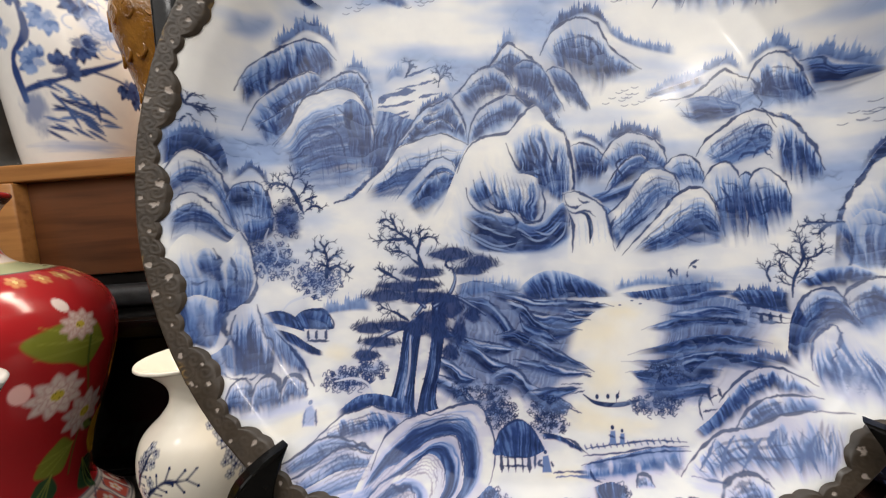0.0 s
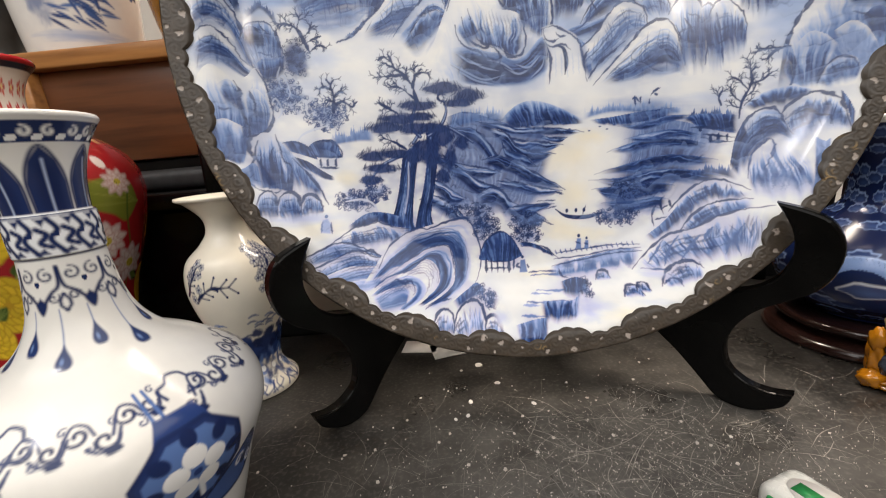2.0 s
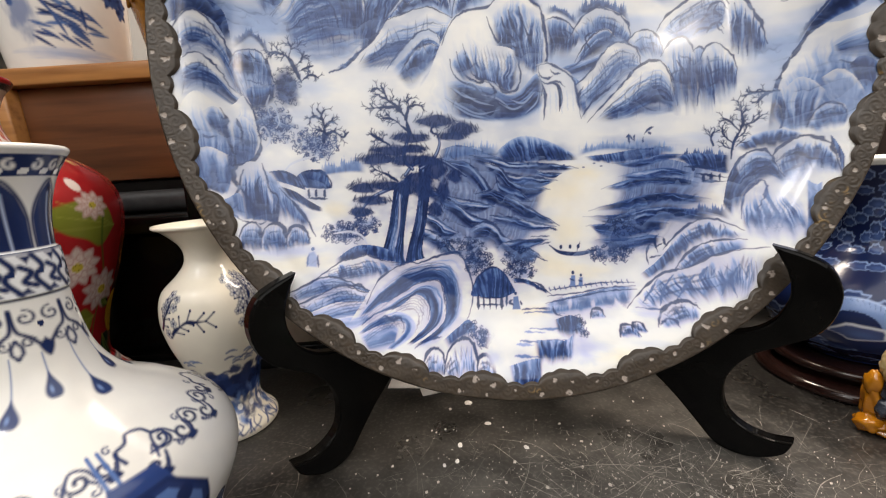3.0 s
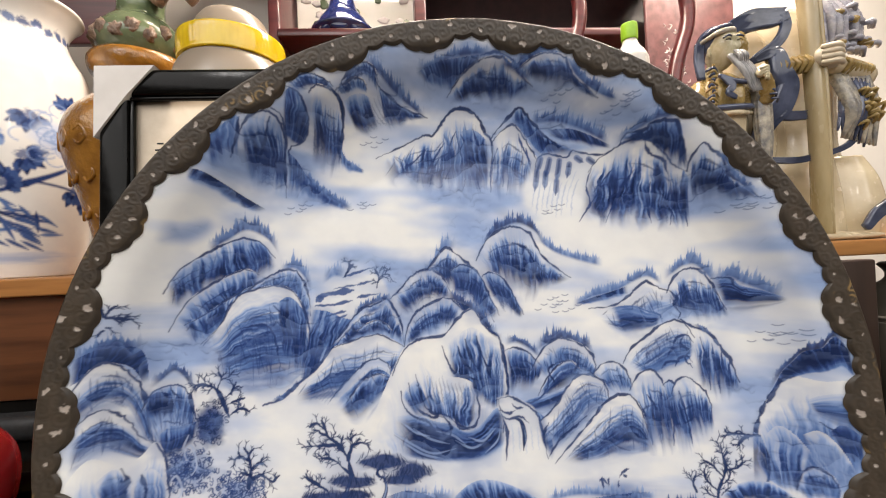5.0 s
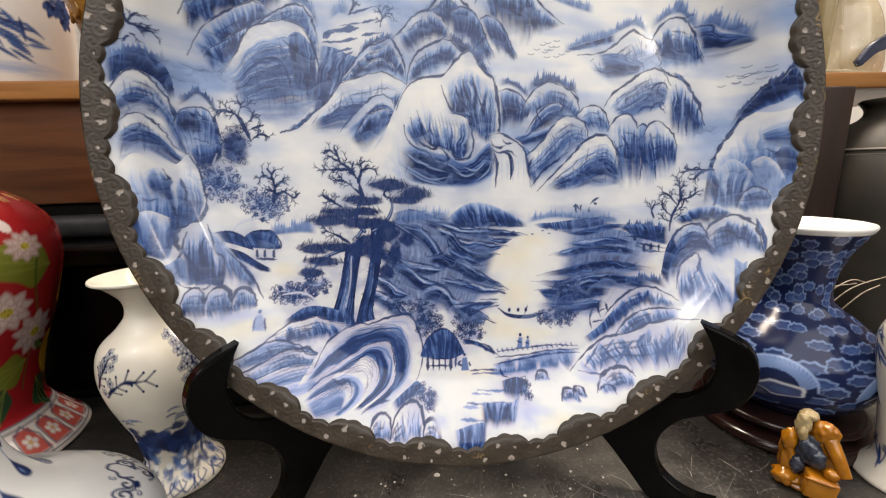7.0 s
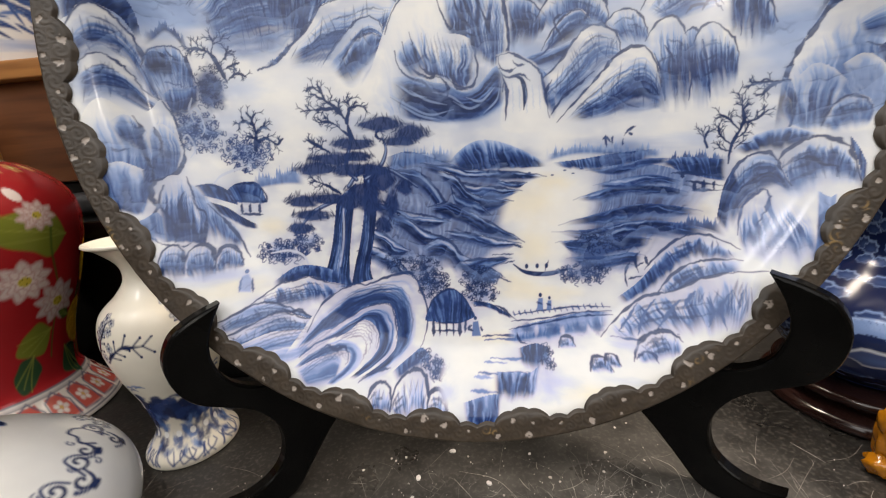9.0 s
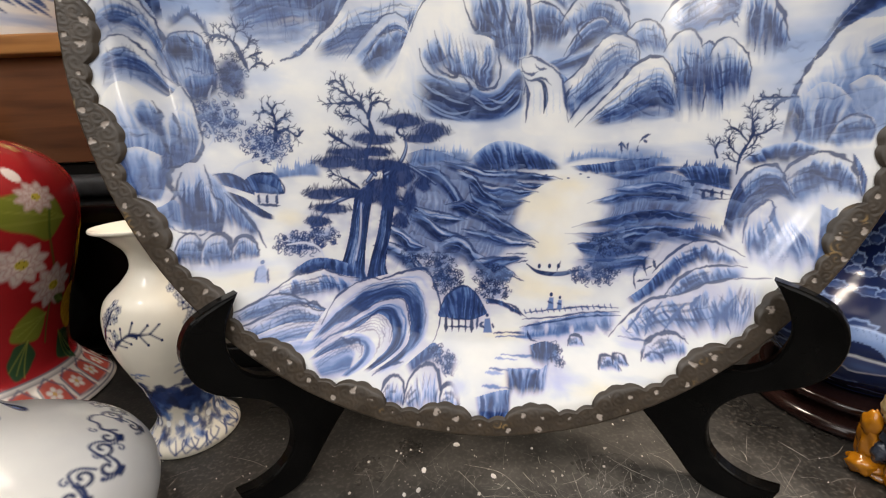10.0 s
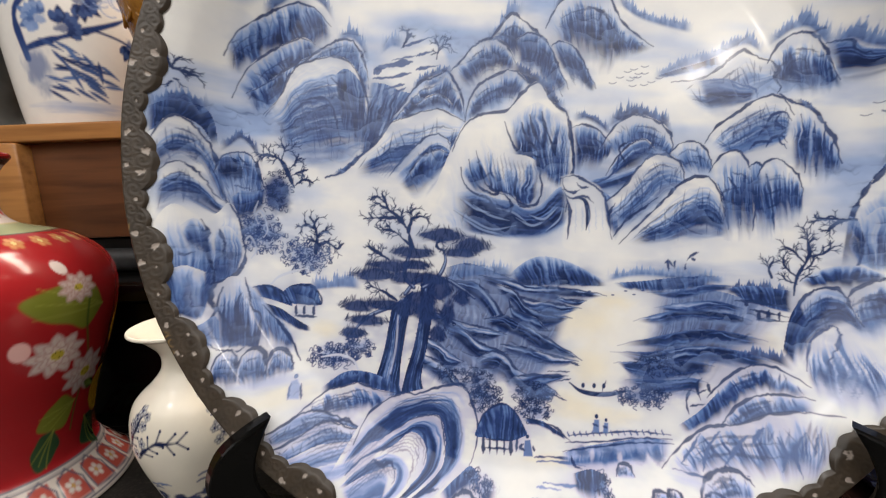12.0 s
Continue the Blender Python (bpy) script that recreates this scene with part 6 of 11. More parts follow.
    c.arcs([(-0.832, -0.210), (-0.824, -0.258), (-0.814, -0.315)], [(-0.784, -0.217), (-0.775, -0.249), (-0.780, -0.296)], 8, 0.75, 0.0018)
    S([(-0.805, -0.393), (-0.801, -0.330), (-0.783, -0.314), (-0.760, -0.330), (-0.740, -0.380), (-0.718, -0.415), (-0.704, -0.461)], [(-0.780, -0.488), (-0.762, -0.488), (-0.747, -0.492), (-0.733, -0.494), (-0.720, -0.496), (-0.710, -0.497), (-0.702, -0.494)], (0, 0.10, 0.42, 0.62, 0.7, 0.6), 354, jag=0.3, fade=0.05)
    S([(-0.765, -0.325), (-0.734, -0.355), (-0.703, -0.389), (-0.663, -0.433), (-0.624, -0.484)], [(-0.705, -0.498), (-0.691, -0.499), (-0.671, -0.508), (-0.648, -0.516), (-0.615, -0.518)], (0.1, 0.45, 0.62, 0.5), 355)
    for q in ([(-0.800, -0.338), (-0.799, -0.384), (-0.781, -0.419), (-0.763, -0.446), (-0.755, -0.485)], [(-0.770, -0.386), (-0.748, -0.435), (-0.726, -0.468), (-0.715, -0.493)], [(-0.747, -0.371), (-0.731, -0.401), (-0.714, -0.418), (-0.706, -0.495)], [(-0.714, -0.388), (-0.666, -0.440), (-0.629, -0.491), (-0.604, -0.538)], [(-0.763, -0.355), (-0.766, -0.387), (-0.754, -0.422)], [(-0.780, -0.488), (-0.742, -0.498), (-0.731, -0.491)], [(-0.848, -0.427), (-0.824, -0.458), (-0.797, -0.474), (-0.780, -0.488)], [(-0.761, -0.315), (-0.746, -0.355), (-0.738, -0.388)]):
        L(q, 0.0038, 0.92)
    S([(-0.850, -0.442), (-0.816, -0.425), (-0.800, -0.411), (-0.785, -0.431)], [(-0.810, -0.485), (-0.792, -0.492), (-0.779, -0.494), (-0.770, -0.489)], (0.3, 0.45, 0.55, 0.4), 356)
    for top, low in (([(-0.786, -0.553), (-0.775, -0.506), (-0.758, -0.493), (-0.741, -0.507), (-0.726, -0.558)], [(-0.777, -0.575), (-0.759, -0.581), (-0.745, -0.585), (-0.731, -0.583), (-0.723, -0.575)]), ([(-0.730, -0.563), (-0.729, -0.512), (-0.712, -0.497), (-0.689, -0.510), (-0.669, -0.565)], [(-0.720, -0.579), (-0.702, -0.587), (-0.688, -0.592), (-0.677, -0.588), (-0.666, -0.582)]), ([(-0.677, -0.558), (-0.672, -0.511), (-0.651, -0.506), (-0.629, -0.524), (-0.616, -0.557)], [(-0.668, -0.579), (-0.654, -0.579), (-0.639, -0.578), (-0.628, -0.571), (-0.615, -0.566)])):
        C(top, low, (0, 0.2, 0.52, 0.66, 0.5), 357, w=0.004, jag=0.25)
    c.blot(*(-0.658, -0.581), 0.09, 0.02, blue(0.22), 0.6, 0, 0, 0.7, 358)
    # house under the trees
    S([(-0.714, -0.385), (-0.668, -0.402), (-0.627, -0.430), (-0.585, -0.454)], [(-0.687, -0.419), (-0.650, -0.443), (-0.619, -0.460), (-0.584, -0.464)], (0.8, 0.85, 0.5), 360, fade=0.3)
    S([(-0.747, -0.342), (-0.700, -0.338), (-0.657, -0.361), (-0.638, -0.382)], [(-0.729, -0.365), (-0.687, -0.378), (-0.653, -0.389), (-0.637, -0.395)], (0.75, 0.8, 0.6), 361, fade=0)
    S([(-0.672, -0.361), (-0.642, -0.337), (-0.587, -0.335), (-0.563, -0.384)], [(-0.659, -0.382), (-0.630, -0.388), (-0.596, -0.391), (-0.563, -0.387)], (0.7, 0.62, 0.78), 362, fade=0, ends=0)
    c.fill([(-0.628, -0.388), (-0.580, -0.389), (-0.581, -0.415), (-0.626, -0.414)], blue(0.03), 1, 0.002, curve=False)
    for q in ([(-0.642, -0.337), (-0.587, -0.337), (-0.563, -0.384), (-0.653, -0.382)], [(-0.630, -0.388), (-0.627, -0.419)], [(-0.607, -0.390), (-0.607, -0.418)], [(-0.581, -0.389), (-0.581, -0.419)], [(-0.633, -0.419), (-0.572, -0.421)], [(-0.741, -0.342), (-0.697, -0.341), (-0.654, -0.368)]):
        L(q, 0.0030, 0.95)
    T([(-0.603, -0.346), (-0.540, -0.334), (-0.489, -0.329), (-0.448, -0.334)], 0.05, 0.55, 363, 0.008)
    c.fill([(-0.617, -0.587), (-0.604, -0.583), (-0.593, -0.599), (-0.590, -0.629), (-0.614, -0.625)], blue(0.30), 0.9, 0.003, curve=False)
    c.blot(*(-0.608, -0.576), 0.006, 0.007, blue(0.6), 0.9, 0, 0.7)
    L([(-0.594, -0.593), (-0.585, -0.630)], 0.0018, 0.8)
    L([(-0.617, -0.590), (-0.614, -0.625)], 0.0018, 0.6)


def paint_pines(c):
    S, L = c.sheet, c.ink
    c.bush(*(-0.520, -0.527), 0.07, 0.032, 0.75, 370, 150, 0.45)
    c.bush(*(-0.453, -0.500), 0.05, 0.03, 0.75, 371, 90, 0.4)
    c.stroke([(-0.552, -0.530), (-0.503, -0.524), (-0.465, -0.538), (-0.447, -0.571)], 0.0034, blue(0.10), 0.9, (0.5, 0.5))
    for top, low, sd in (([(-0.364, -0.382), (-0.373, -0.454), (-0.383, -0.517), (-0.402, -0.584), (-0.437, -0.632)], [(-0.308, -0.337), (-0.321, -0.434), (-0.333, -0.525), (-0.335, -0.598), (-0.323, -0.630)], 372), ([(-0.287, -0.315), (-0.286, -0.397), (-0.298, -0.488), (-0.318, -0.571), (-0.330, -0.634)], [(-0.249, -0.303), (-0.252, -0.396), (-0.263, -0.487), (-0.275, -0.579), (-0.259, -0.630)], 373)):
        S(top, low, (0.95, 0.8, 0.5, 0.8, 0.85, 0.95), sd, along=True, fade=0, ends=0, comb=0.8, fine=0.005)
        c.arcs(top, low, 7, 0.98, 0.002)
    c.stroke([(-0.314, -0.398), (-0.323, -0.489), (-0.325, -0.591)], 0.0034, blue(0.04), 0.9, (0.5, 0.5))
    c.stroke([(-0.346, -0.392), (-0.348, -0.489), (-0.360, -0.571)], 0.0028, blue(0.12), 0.7, (0.4, 0.4))
    for q in ([(-0.329, -0.345), (-0.298, -0.308), (-0.245, -0.297), (-0.222, -0.252), (-0.229, -0.217)], [(-0.315, -0.362), (-0.350, -0.381), (-0.384, -0.391), (-0.436, -0.419), (-0.474, -0.465)], [(-0.306, -0.326), (-0.333, -0.292), (-0.317, -0.221)], [(-0.280, -0.325), (-0.228, -0.297), (-0.174, -0.322), (-0.137, -0.347)]):
        c.stroke(q, 0.0060, blue(0.86), 0.95, (1, 0.5))
        c.stroke([(u, v + 0.002) for u, v in q], 0.0020, blue(0.25), 0.6, (1, 0.5))
    for q, w in (([(-0.317, -0.212), (-0.328, -0.169), (-0.356, -0.136), (-0.387, -0.113), (-0.422, -0.097)], 0.0055), ([(-0.328, -0.172), (-0.318, -0.134), (-0.326, -0.107)], 0.004), ([(-0.356, -0.136), (-0.404, -0.138), (-0.452, -0.143)], 0.004), ([(-0.322, -0.138), (-0.291, -0.129), (-0.270, -0.135)], 0.003), ([(-0.384, -0.115), (-0.394, -0.089), (-0.405, -0.073)], 0.003), ([(-0.394, -0.095), (-0.418, -0.080), (-0.435, -0.091)], 0.003), ([(-0.317, -0.212), (-0.366, -0.174), (-0.404, -0.172)], 0.0036), ([(-0.404, -0.172), (-0.421, -0.162)], 0.002), ([(-0.370, -0.174), (-0.387, -0.154)], 0.002), ([(-0.379, -0.251), (-0.414, -0.231), (-0.445, -0.215)], 0.004), ([(-0.414, -0.231), (-0.431, -0.246)], 0.002), ([(-0.428, -0.225), (-0.438, -0.208)], 0.002), ([(-0.400, -0.238), (-0.393, -0.217)], 0.002), ([(-0.353, -0.363), (-0.392, -0.340), (-0.434, -0.327)], 0.0036), ([(-0.399, -0.336), (-0.413, -0.355)], 0.002), ([(-0.420, -0.330), (-0.437, -0.313)], 0.002), ([(-0.349, -0.135), (-0.343, -0.111)], 0.002), ([(-0.428, -0.139), (-0.439, -0.125)], 0.002), ([(-0.308, -0.130), (-0.298, -0.116)], 0.002), ([(-0.387, -0.137), (-0.397, -0.155)], 0.002), ([(-0.325, -0.121), (-0.308, -0.106)], 0.002), ([(-0.374, -0.123), (-0.363, -0.102)], 0.002), ([(-0.229, -0.221), (-0.247, -0.209), (-0.241, -0.193), (-0.223, -0.199)], 0.003)):
        c.branch(q, w)
    for x, y, w, h in ((690, 326, 42, 15), (735, 340, 34, 16), (718, 352, 34, 9), (645, 352, 38, 11), (612, 374, 44, 13), (655, 372, 28, 10), (584, 388, 42, 13), (640, 392, 44, 12), (676, 392, 28, 12), (660, 424, 38, 16), (690, 408, 22, 20), (700, 446, 14, 24), (558, 438, 36, 13), (600, 434, 32, 11), (636, 440, 34, 16), (572, 462, 38, 11), (684, 478, 18, 18), (548, 484, 24, 12), (668, 446, 26, 16), (720, 420, 16, 14)):
        c.pad(*PA(x, y), 1.15 * w / 650, 1.2 * h / 650, 0.92, 380 + x % 37 + y % 11)


def paint_banks_and_water(c):
    S, C, L, T = c.sheet, c.crest, c.ink, c.trees
    # mist and reeds over the far water
    for x, y, ru, rv, k in ((800, 350, 0.2, 0.022, 0.04), (1000, 345, 0.25, 0.022, 0.04), (1190, 345, 0.12, 0.03, 0.06), (870, 385, 0.11, 0.03, 0.5), (1040, 375, 0.16, 0.028, 0.40), (1150, 370, 0.1, 0.02, 0.15)):
        c.blot(*PA(x, y), ru, rv, blue(k), 0.75, 0, 0, 0.6, x)
    T([(0.206, -0.276), (0.297, -0.255), (0.409, -0.258), (0.522, -0.265)], 0.03, 0.4, 400, 0.008)
    T([(-0.227, -0.306), (-0.175, -0.286), (-0.104, -0.275), (-0.032, -0.277)], 0.05, 0.4, 401, 0.009)
    S([(0.225, -0.286), (0.308, -0.276), (0.391, -0.262), (0.502, -0.251)], [(0.244, -0.297), (0.319, -0.309), (0.394, -0.310), (0.487, -0.288)], (0.5, 0.72, 0.5), 402)
    for x, y, ru, rv in ((900, 450, 0.10, 0.07), (940, 420, 0.06, 0.03), (905, 520, 0.07, 0.06), (880, 580, 0.09, 0.05), (930, 595, 0.10, 0.03), (830, 720, 0.09, 0.07), (860, 670, 0.09, 0.025), (440, 580, 0.10, 0.03), (500, 480, 0.06, 0.03), (1000, 740, 0.10, 0.03), (1160, 480, 0.05, 0.03)):
        c.blot(*PA(x, y), ru, rv, np.array((0.86, 0.79, 0.62)), 0.8, 0, 0.1, 0.6, x)
    # left bank
    S([(-0.058, -0.289), (-0.001, -0.237), (0.056, -0.224), (0.134, -0.246), (0.215, -0.287)], [(-0.039, -0.321), (0.024, -0.311), (0.082, -0.302), (0.152, -0.300), (0.216, -0.294)], (0.15, 0.55, 0.85, 0.8), 403, fade=0.1)
    S([(-0.228, -0.270), (-0.158, -0.253), (-0.068, -0.279), (0.043, -0.314), (0.136, -0.348)], [(-0.274, -0.598), (-0.202, -0.606), (-0.111, -0.595), (-0.020, -0.584), (0.072, -0.563)], (0.5, 0.5, 0.45, 0.45, 0.42), 404, ends=0.1, fade=0.2, a=0.85)
    tiers = (([(-0.130, -0.281), (-0.049, -0.292), (0.042, -0.304), (0.134, -0.308), (0.216, -0.319)], 24), ([(-0.057, -0.321), (0.007, -0.341), (0.081, -0.349), (0.151, -0.358)], 30), ([(-0.085, -0.301), (-0.030, -0.320), (0.008, -0.363), (0.064, -0.379), (0.130, -0.385)], 34), ([(-0.210, -0.301), (-0.138, -0.303), (-0.092, -0.344), (-0.054, -0.394), (-0.026, -0.426)], 44), ([(-0.047, -0.335), (-0.028, -0.371), (0.028, -0.391), (0.066, -0.423)], 26),
             ([(-0.279, -0.379), (-0.225, -0.399), (-0.153, -0.419), (-0.098, -0.428), (-0.043, -0.441)], 30), ([(-0.108, -0.401), (-0.054, -0.390), (0.001, -0.411), (0.067, -0.446), (0.163, -0.499)], 36), ([(-0.225, -0.417), (-0.171, -0.430), (-0.124, -0.466), (-0.078, -0.483), (-0.023, -0.496)], 40), ([(-0.061, -0.468), (0.013, -0.477), (0.088, -0.493), (0.152, -0.503)], 28), ([(-0.295, -0.452), (-0.241, -0.472), (-0.196, -0.504), (-0.157, -0.525)], 40), ([(-0.123, -0.513), (-0.078, -0.490), (-0.041, -0.504), (-0.010, -0.537), (0.063, -0.569), (0.111, -0.602)], 44),
             ([(-0.312, -0.525), (-0.258, -0.516), (-0.211, -0.541), (-0.174, -0.574), (-0.162, -0.596)], 40), ([(-0.021, -0.556), (0.053, -0.546), (0.127, -0.545)], 30), ([(0.080, -0.331), (0.135, -0.337), (0.163, -0.336)], 14))
    for i, (top, h) in enumerate(tiers):
        low = [(u - 0.004 * j, v - (h if 0 < j < len(top) - 1 else 0.45 * h if j == 0 else 4) / 650) for j, (u, v) in enumerate(top)]
        S(top, low, (0.12, 0.5, 0.9, 0.75, 0.45, 0.15), 410 + i, jag=0.35, fade=0.5, ends=0.12, comb=0.6, along=True)
        L(top, 0.0032, 0.9)
    c.bush(*(-0.121, -0.580), 0.05, 0.045, 0.85, 450, 130, 0.55)
    c.bush(*(0.037, -0.601), 0.06, 0.03, 0.85, 451, 110, 0.55)
    c.bush(*(-0.203, -0.559), 0.03, 0.03, 0.85, 452, 50, 0.6)
    for q in ([(-0.101, -0.632), (-0.111, -0.591), (-0.134, -0.558)], [(-0.111, -0.599), (-0.090, -0.566)], [(0.126, -0.504), (0.156, -0.514)], [(0.087, -0.478), (0.147, -0.492)], [(0.066, -0.591), (0.127, -0.613)], [(0.071, -0.535), (0.131, -0.533)], [(0.095, -0.562), (0.135, -0.552)]):
        L(q, 0.0026, 0.9)
    # boulders and small trees over the waterline
    for i, x in enumerate((868, 880, 896, 905, 938, 956, 968, 980)):
        c.blot(*PA(x, 402 + (i * 5) % 11), 0.006, 0.003, blue(0.75), 0.9, 0, 0.5)
    # right bank
    S([(0.337, -0.301), (0.431, -0.290), (0.525, -0.298), (0.672, -0.347)], [(0.280, -0.586), (0.374, -0.611), (0.429, -0.581), (0.519, -0.521)], (0.35, 0.5, 0.62, 0.66, 0.55), 460, a=0.9, ends=0.2)
    tiers = (([(0.542, -0.275), (0.467, -0.278), (0.394, -0.299), (0.319, -0.305)], 16), ([(0.585, -0.362), (0.510, -0.346), (0.434, -0.342), (0.360, -0.359), (0.291, -0.383)], 22), ([(0.565, -0.333), (0.489, -0.318), (0.414, -0.328), (0.341, -0.345)], 20), ([(0.623, -0.412), (0.532, -0.398), (0.457, -0.397), (0.383, -0.414), (0.254, -0.452)], 28), ([(0.648, -0.467), (0.571, -0.448), (0.498, -0.440), (0.423, -0.446), (0.348, -0.464), (0.236, -0.471)], 34), ([(0.500, -0.489), (0.444, -0.483), (0.369, -0.493), (0.294, -0.495), (0.247, -0.500)], 34), ([(0.483, -0.532), (0.427, -0.525), (0.353, -0.535), (0.278, -0.545)], 40))
    for i, (top, h) in enumerate(tiers):
        low = [(u + 0.004 * j, v - (h if 0 < j < len(top) - 1 else 0.45 * h if j == 0 else 4) / 650) for j, (u, v) in enumerate(top)]
        S(top, low, (0.35, 0.75, 0.85, 0.66, 0.4, 0.12), 470 + i, jag=0.35, fade=0.5, ends=0.15, comb=0.6, along=True)
        L(top, 0.0020, 0.7, 0.6)
    T([(0.536, -0.468), (0.589, -0.451), (0.640, -0.458), (0.677, -0.476)], 0.036, 0.8, 490, 0.008)
    c.blot(*(0.352, -0.528), 0.075, 0.05, blue(0.68), 0.8, 0, 0.1, 0.9, 491)
    c.bush(*(0.327, -0.585), 0.07, 0.03, 0.8, 492, 150, 0.6)
    c.bush(*(0.369, -0.499), 0.07, 0.03, 0.9, 493, 90, 0.66)
    for q in ([(0.440, -0.617), (0.437, -0.581), (0.447, -0.552)], [(0.469, -0.579), (0.461, -0.542), (0.472, -0.523)], [(0.462, -0.565), (0.484, -0.552)], [(0.444, -0.598), (0.480, -0.589)], [(0.465, -0.615), (0.480, -0.596)], [(0.493, -0.559), (0.487, -0.534)]):
        L(q, 0.003, 0.95)
    # the boat
    c.stroke([(0.132, -0.563), (0.167, -0.585), (0.227, -0.589), (0.294, -0.573)], 0.0065, blue(0.92), 1, (0.3, 0.3))
    for x in (902, 918, 932):
        c.blot(*PA(x, 549), 0.006, 0.009, blue(0.95), 1, 0, 0.6)
    L([(0.219, -0.580), (0.229, -0.550)], 0.0018, 0.9)


def paint_foreground(c):
    S, C, L, T = c.sheet, c.crest, c.ink, c.trees
    # low slopes on the left
    S([(-0.545, -0.613), (-0.485, -0.571), (-0.416, -0.571), (-0.346, -0.598)], [(-0.535, -0.630), (-0.481, -0.622), (-0.414, -0.624), (-0.345, -0.627)], (0.5, 0.8, 0.6), 500)
    T([(-0.545, -0.617), (-0.483, -0.590), (-0.430, -0.580)], 0.02, 0.8, 501, 0.007)
    C([(-0.588, -0.662), (-0.550, -0.633), (-0.522, -0.614), (-0.482, -0.607), (-0.446, -0.598), (-0.401, -0.614), (-0.341, -0.623)], [(-0.572, -0.686), (-0.525, -0.689), (-0.487, -0.687), (-0.456, -0.684), (-0.424, -0.676), (-0.394, -0.674), (-0.367, -0.679)], (0, 0.02, 0.36, 0.66, 0.5, 0.25), 502, jag=0.3)
    C([(-0.665, -0.702), (-0.611, -0.677), (-0.578, -0.661), (-0.538, -0.661), (-0.488, -0.681), (-0.448, -0.700), (-0.404, -0.719)], [(-0.639, -0.728), (-0.590, -0.723), (-0.548, -0.718), (-0.516, -0.717), (-0.480, -0.721), (-0.449, -0.728), (-0.413, -0.741)], (0.1, 0.45, 0.45, 0.12), 503, along=True)
    C([(-0.643, -0.737), (-0.579, -0.709), (-0.538, -0.691), (-0.510, -0.686), (-0.469, -0.702), (-0.420, -0.717)], [(-0.607, -0.760), (-0.550, -0.761), (-0.507, -0.754), (-0.473, -0.752), (-0.443, -0.750), (-0.416, -0.744)], (0.02, 0.12, 0.4, 0.4, 0.15), 504, along=True)
    S([(-0.607, -0.760), (-0.534, -0.732), (-0.477, -0.734), (-0.427, -0.735)], [(-0.555, -0.788), (-0.494, -0.787), (-0.458, -0.779), (-0.426, -0.768)], (0.02, 0.28, 0.36, 0.1), 505, along=True)
    L([(-0.513, -0.677), (-0.489, -0.689), (-0.467, -0.686), (-0.448, -0.700)], 0.003)
    S([(-0.578, -0.790), (-0.513, -0.772), (-0.458, -0.768), (-0.430, -0.765)], [(-0.524, -0.817), (-0.479, -0.811), (-0.444, -0.801), (-0.417, -0.789)], (0.05, 0.3, 0.25, 0.05), 506, along=True)
    # the great curling wave of rock
    S([(-0.480, -0.786), (-0.451, -0.736), (-0.414, -0.677), (-0.355, -0.634), (-0.292, -0.616), (-0.220, -0.597), (-0.162, -0.599), (-0.120, -0.651), (-0.110, -0.741), (-0.129, -0.797), (-0.181, -0.843), (-0.263, -0.870)], [(-0.435, -0.769), (-0.403, -0.745), (-0.369, -0.737), (-0.330, -0.714), (-0.296, -0.691), (-0.258, -0.677), (-0.218, -0.681), (-0.204, -0.720), (-0.198, -0.767), (-0.208, -0.806), (-0.242, -0.833), (-0.296, -0.857)], (0, 0, 0.02, 0.1, 0.5, 0.8, 0.8, 0.45), 510, along=True, jag=0.22, fade=0, ends=0.04, fine=0.008, comb=0.6)
    c.arcs([(-0.435, -0.741), (-0.393, -0.688), (-0.326, -0.648), (-0.256, -0.630), (-0.179, -0.651), (-0.151, -0.724), (-0.166, -0.799), (-0.226, -0.844)], [(-0.436, -0.764), (-0.369, -0.734), (-0.296, -0.691), (-0.218, -0.681), (-0.199, -0.740), (-0.208, -0.806), (-0.242, -0.833), (-0.289, -0.855)], 11, 0.85, 0.0020)
    L([(-0.441, -0.740), (-0.411, -0.677), (-0.365, -0.641), (-0.317, -0.620), (-0.283, -0.623), (-0.238, -0.605), (-0.181, -0.589), (-0.151, -0.596), (-0.124, -0.651), (-0.111, -0.705), (-0.117, -0.767), (-0.130, -0.800)], 0.0036, 0.9)
    S([(-0.425, -0.775), (-0.369, -0.737), (-0.296, -0.692), (-0.258, -0.679), (-0.218, -0.682), (-0.202, -0.727), (-0.198, -0.770), (-0.208, -0.806), (-0.247, -0.835), (-0.302, -0.859)], [(-0.389, -0.776), (-0.362, -0.764), (-0.326, -0.743), (-0.303, -0.724), (-0.277, -0.725), (-0.254, -0.749), (-0.245, -0.787), (-0.261, -0.816), (-0.291, -0.835), (-0.325, -0.849)], (0, 0.04, 0.3, 0.7, 0.75, 0.4), 511, along=True, jag=0.25, fade=0, ends=0.05, comb=0.6)
    L([(-0.372, -0.736), (-0.296, -0.692), (-0.258, -0.679), (-0.218, -0.682), (-0.202, -0.727), (-0.198, -0.774)], 0.003, 0.85)
    L([(-0.322, -0.737), (-0.288, -0.715), (-0.263, -0.722), (-0.247, -0.759), (-0.251, -0.795)], 0.003, 0.85)
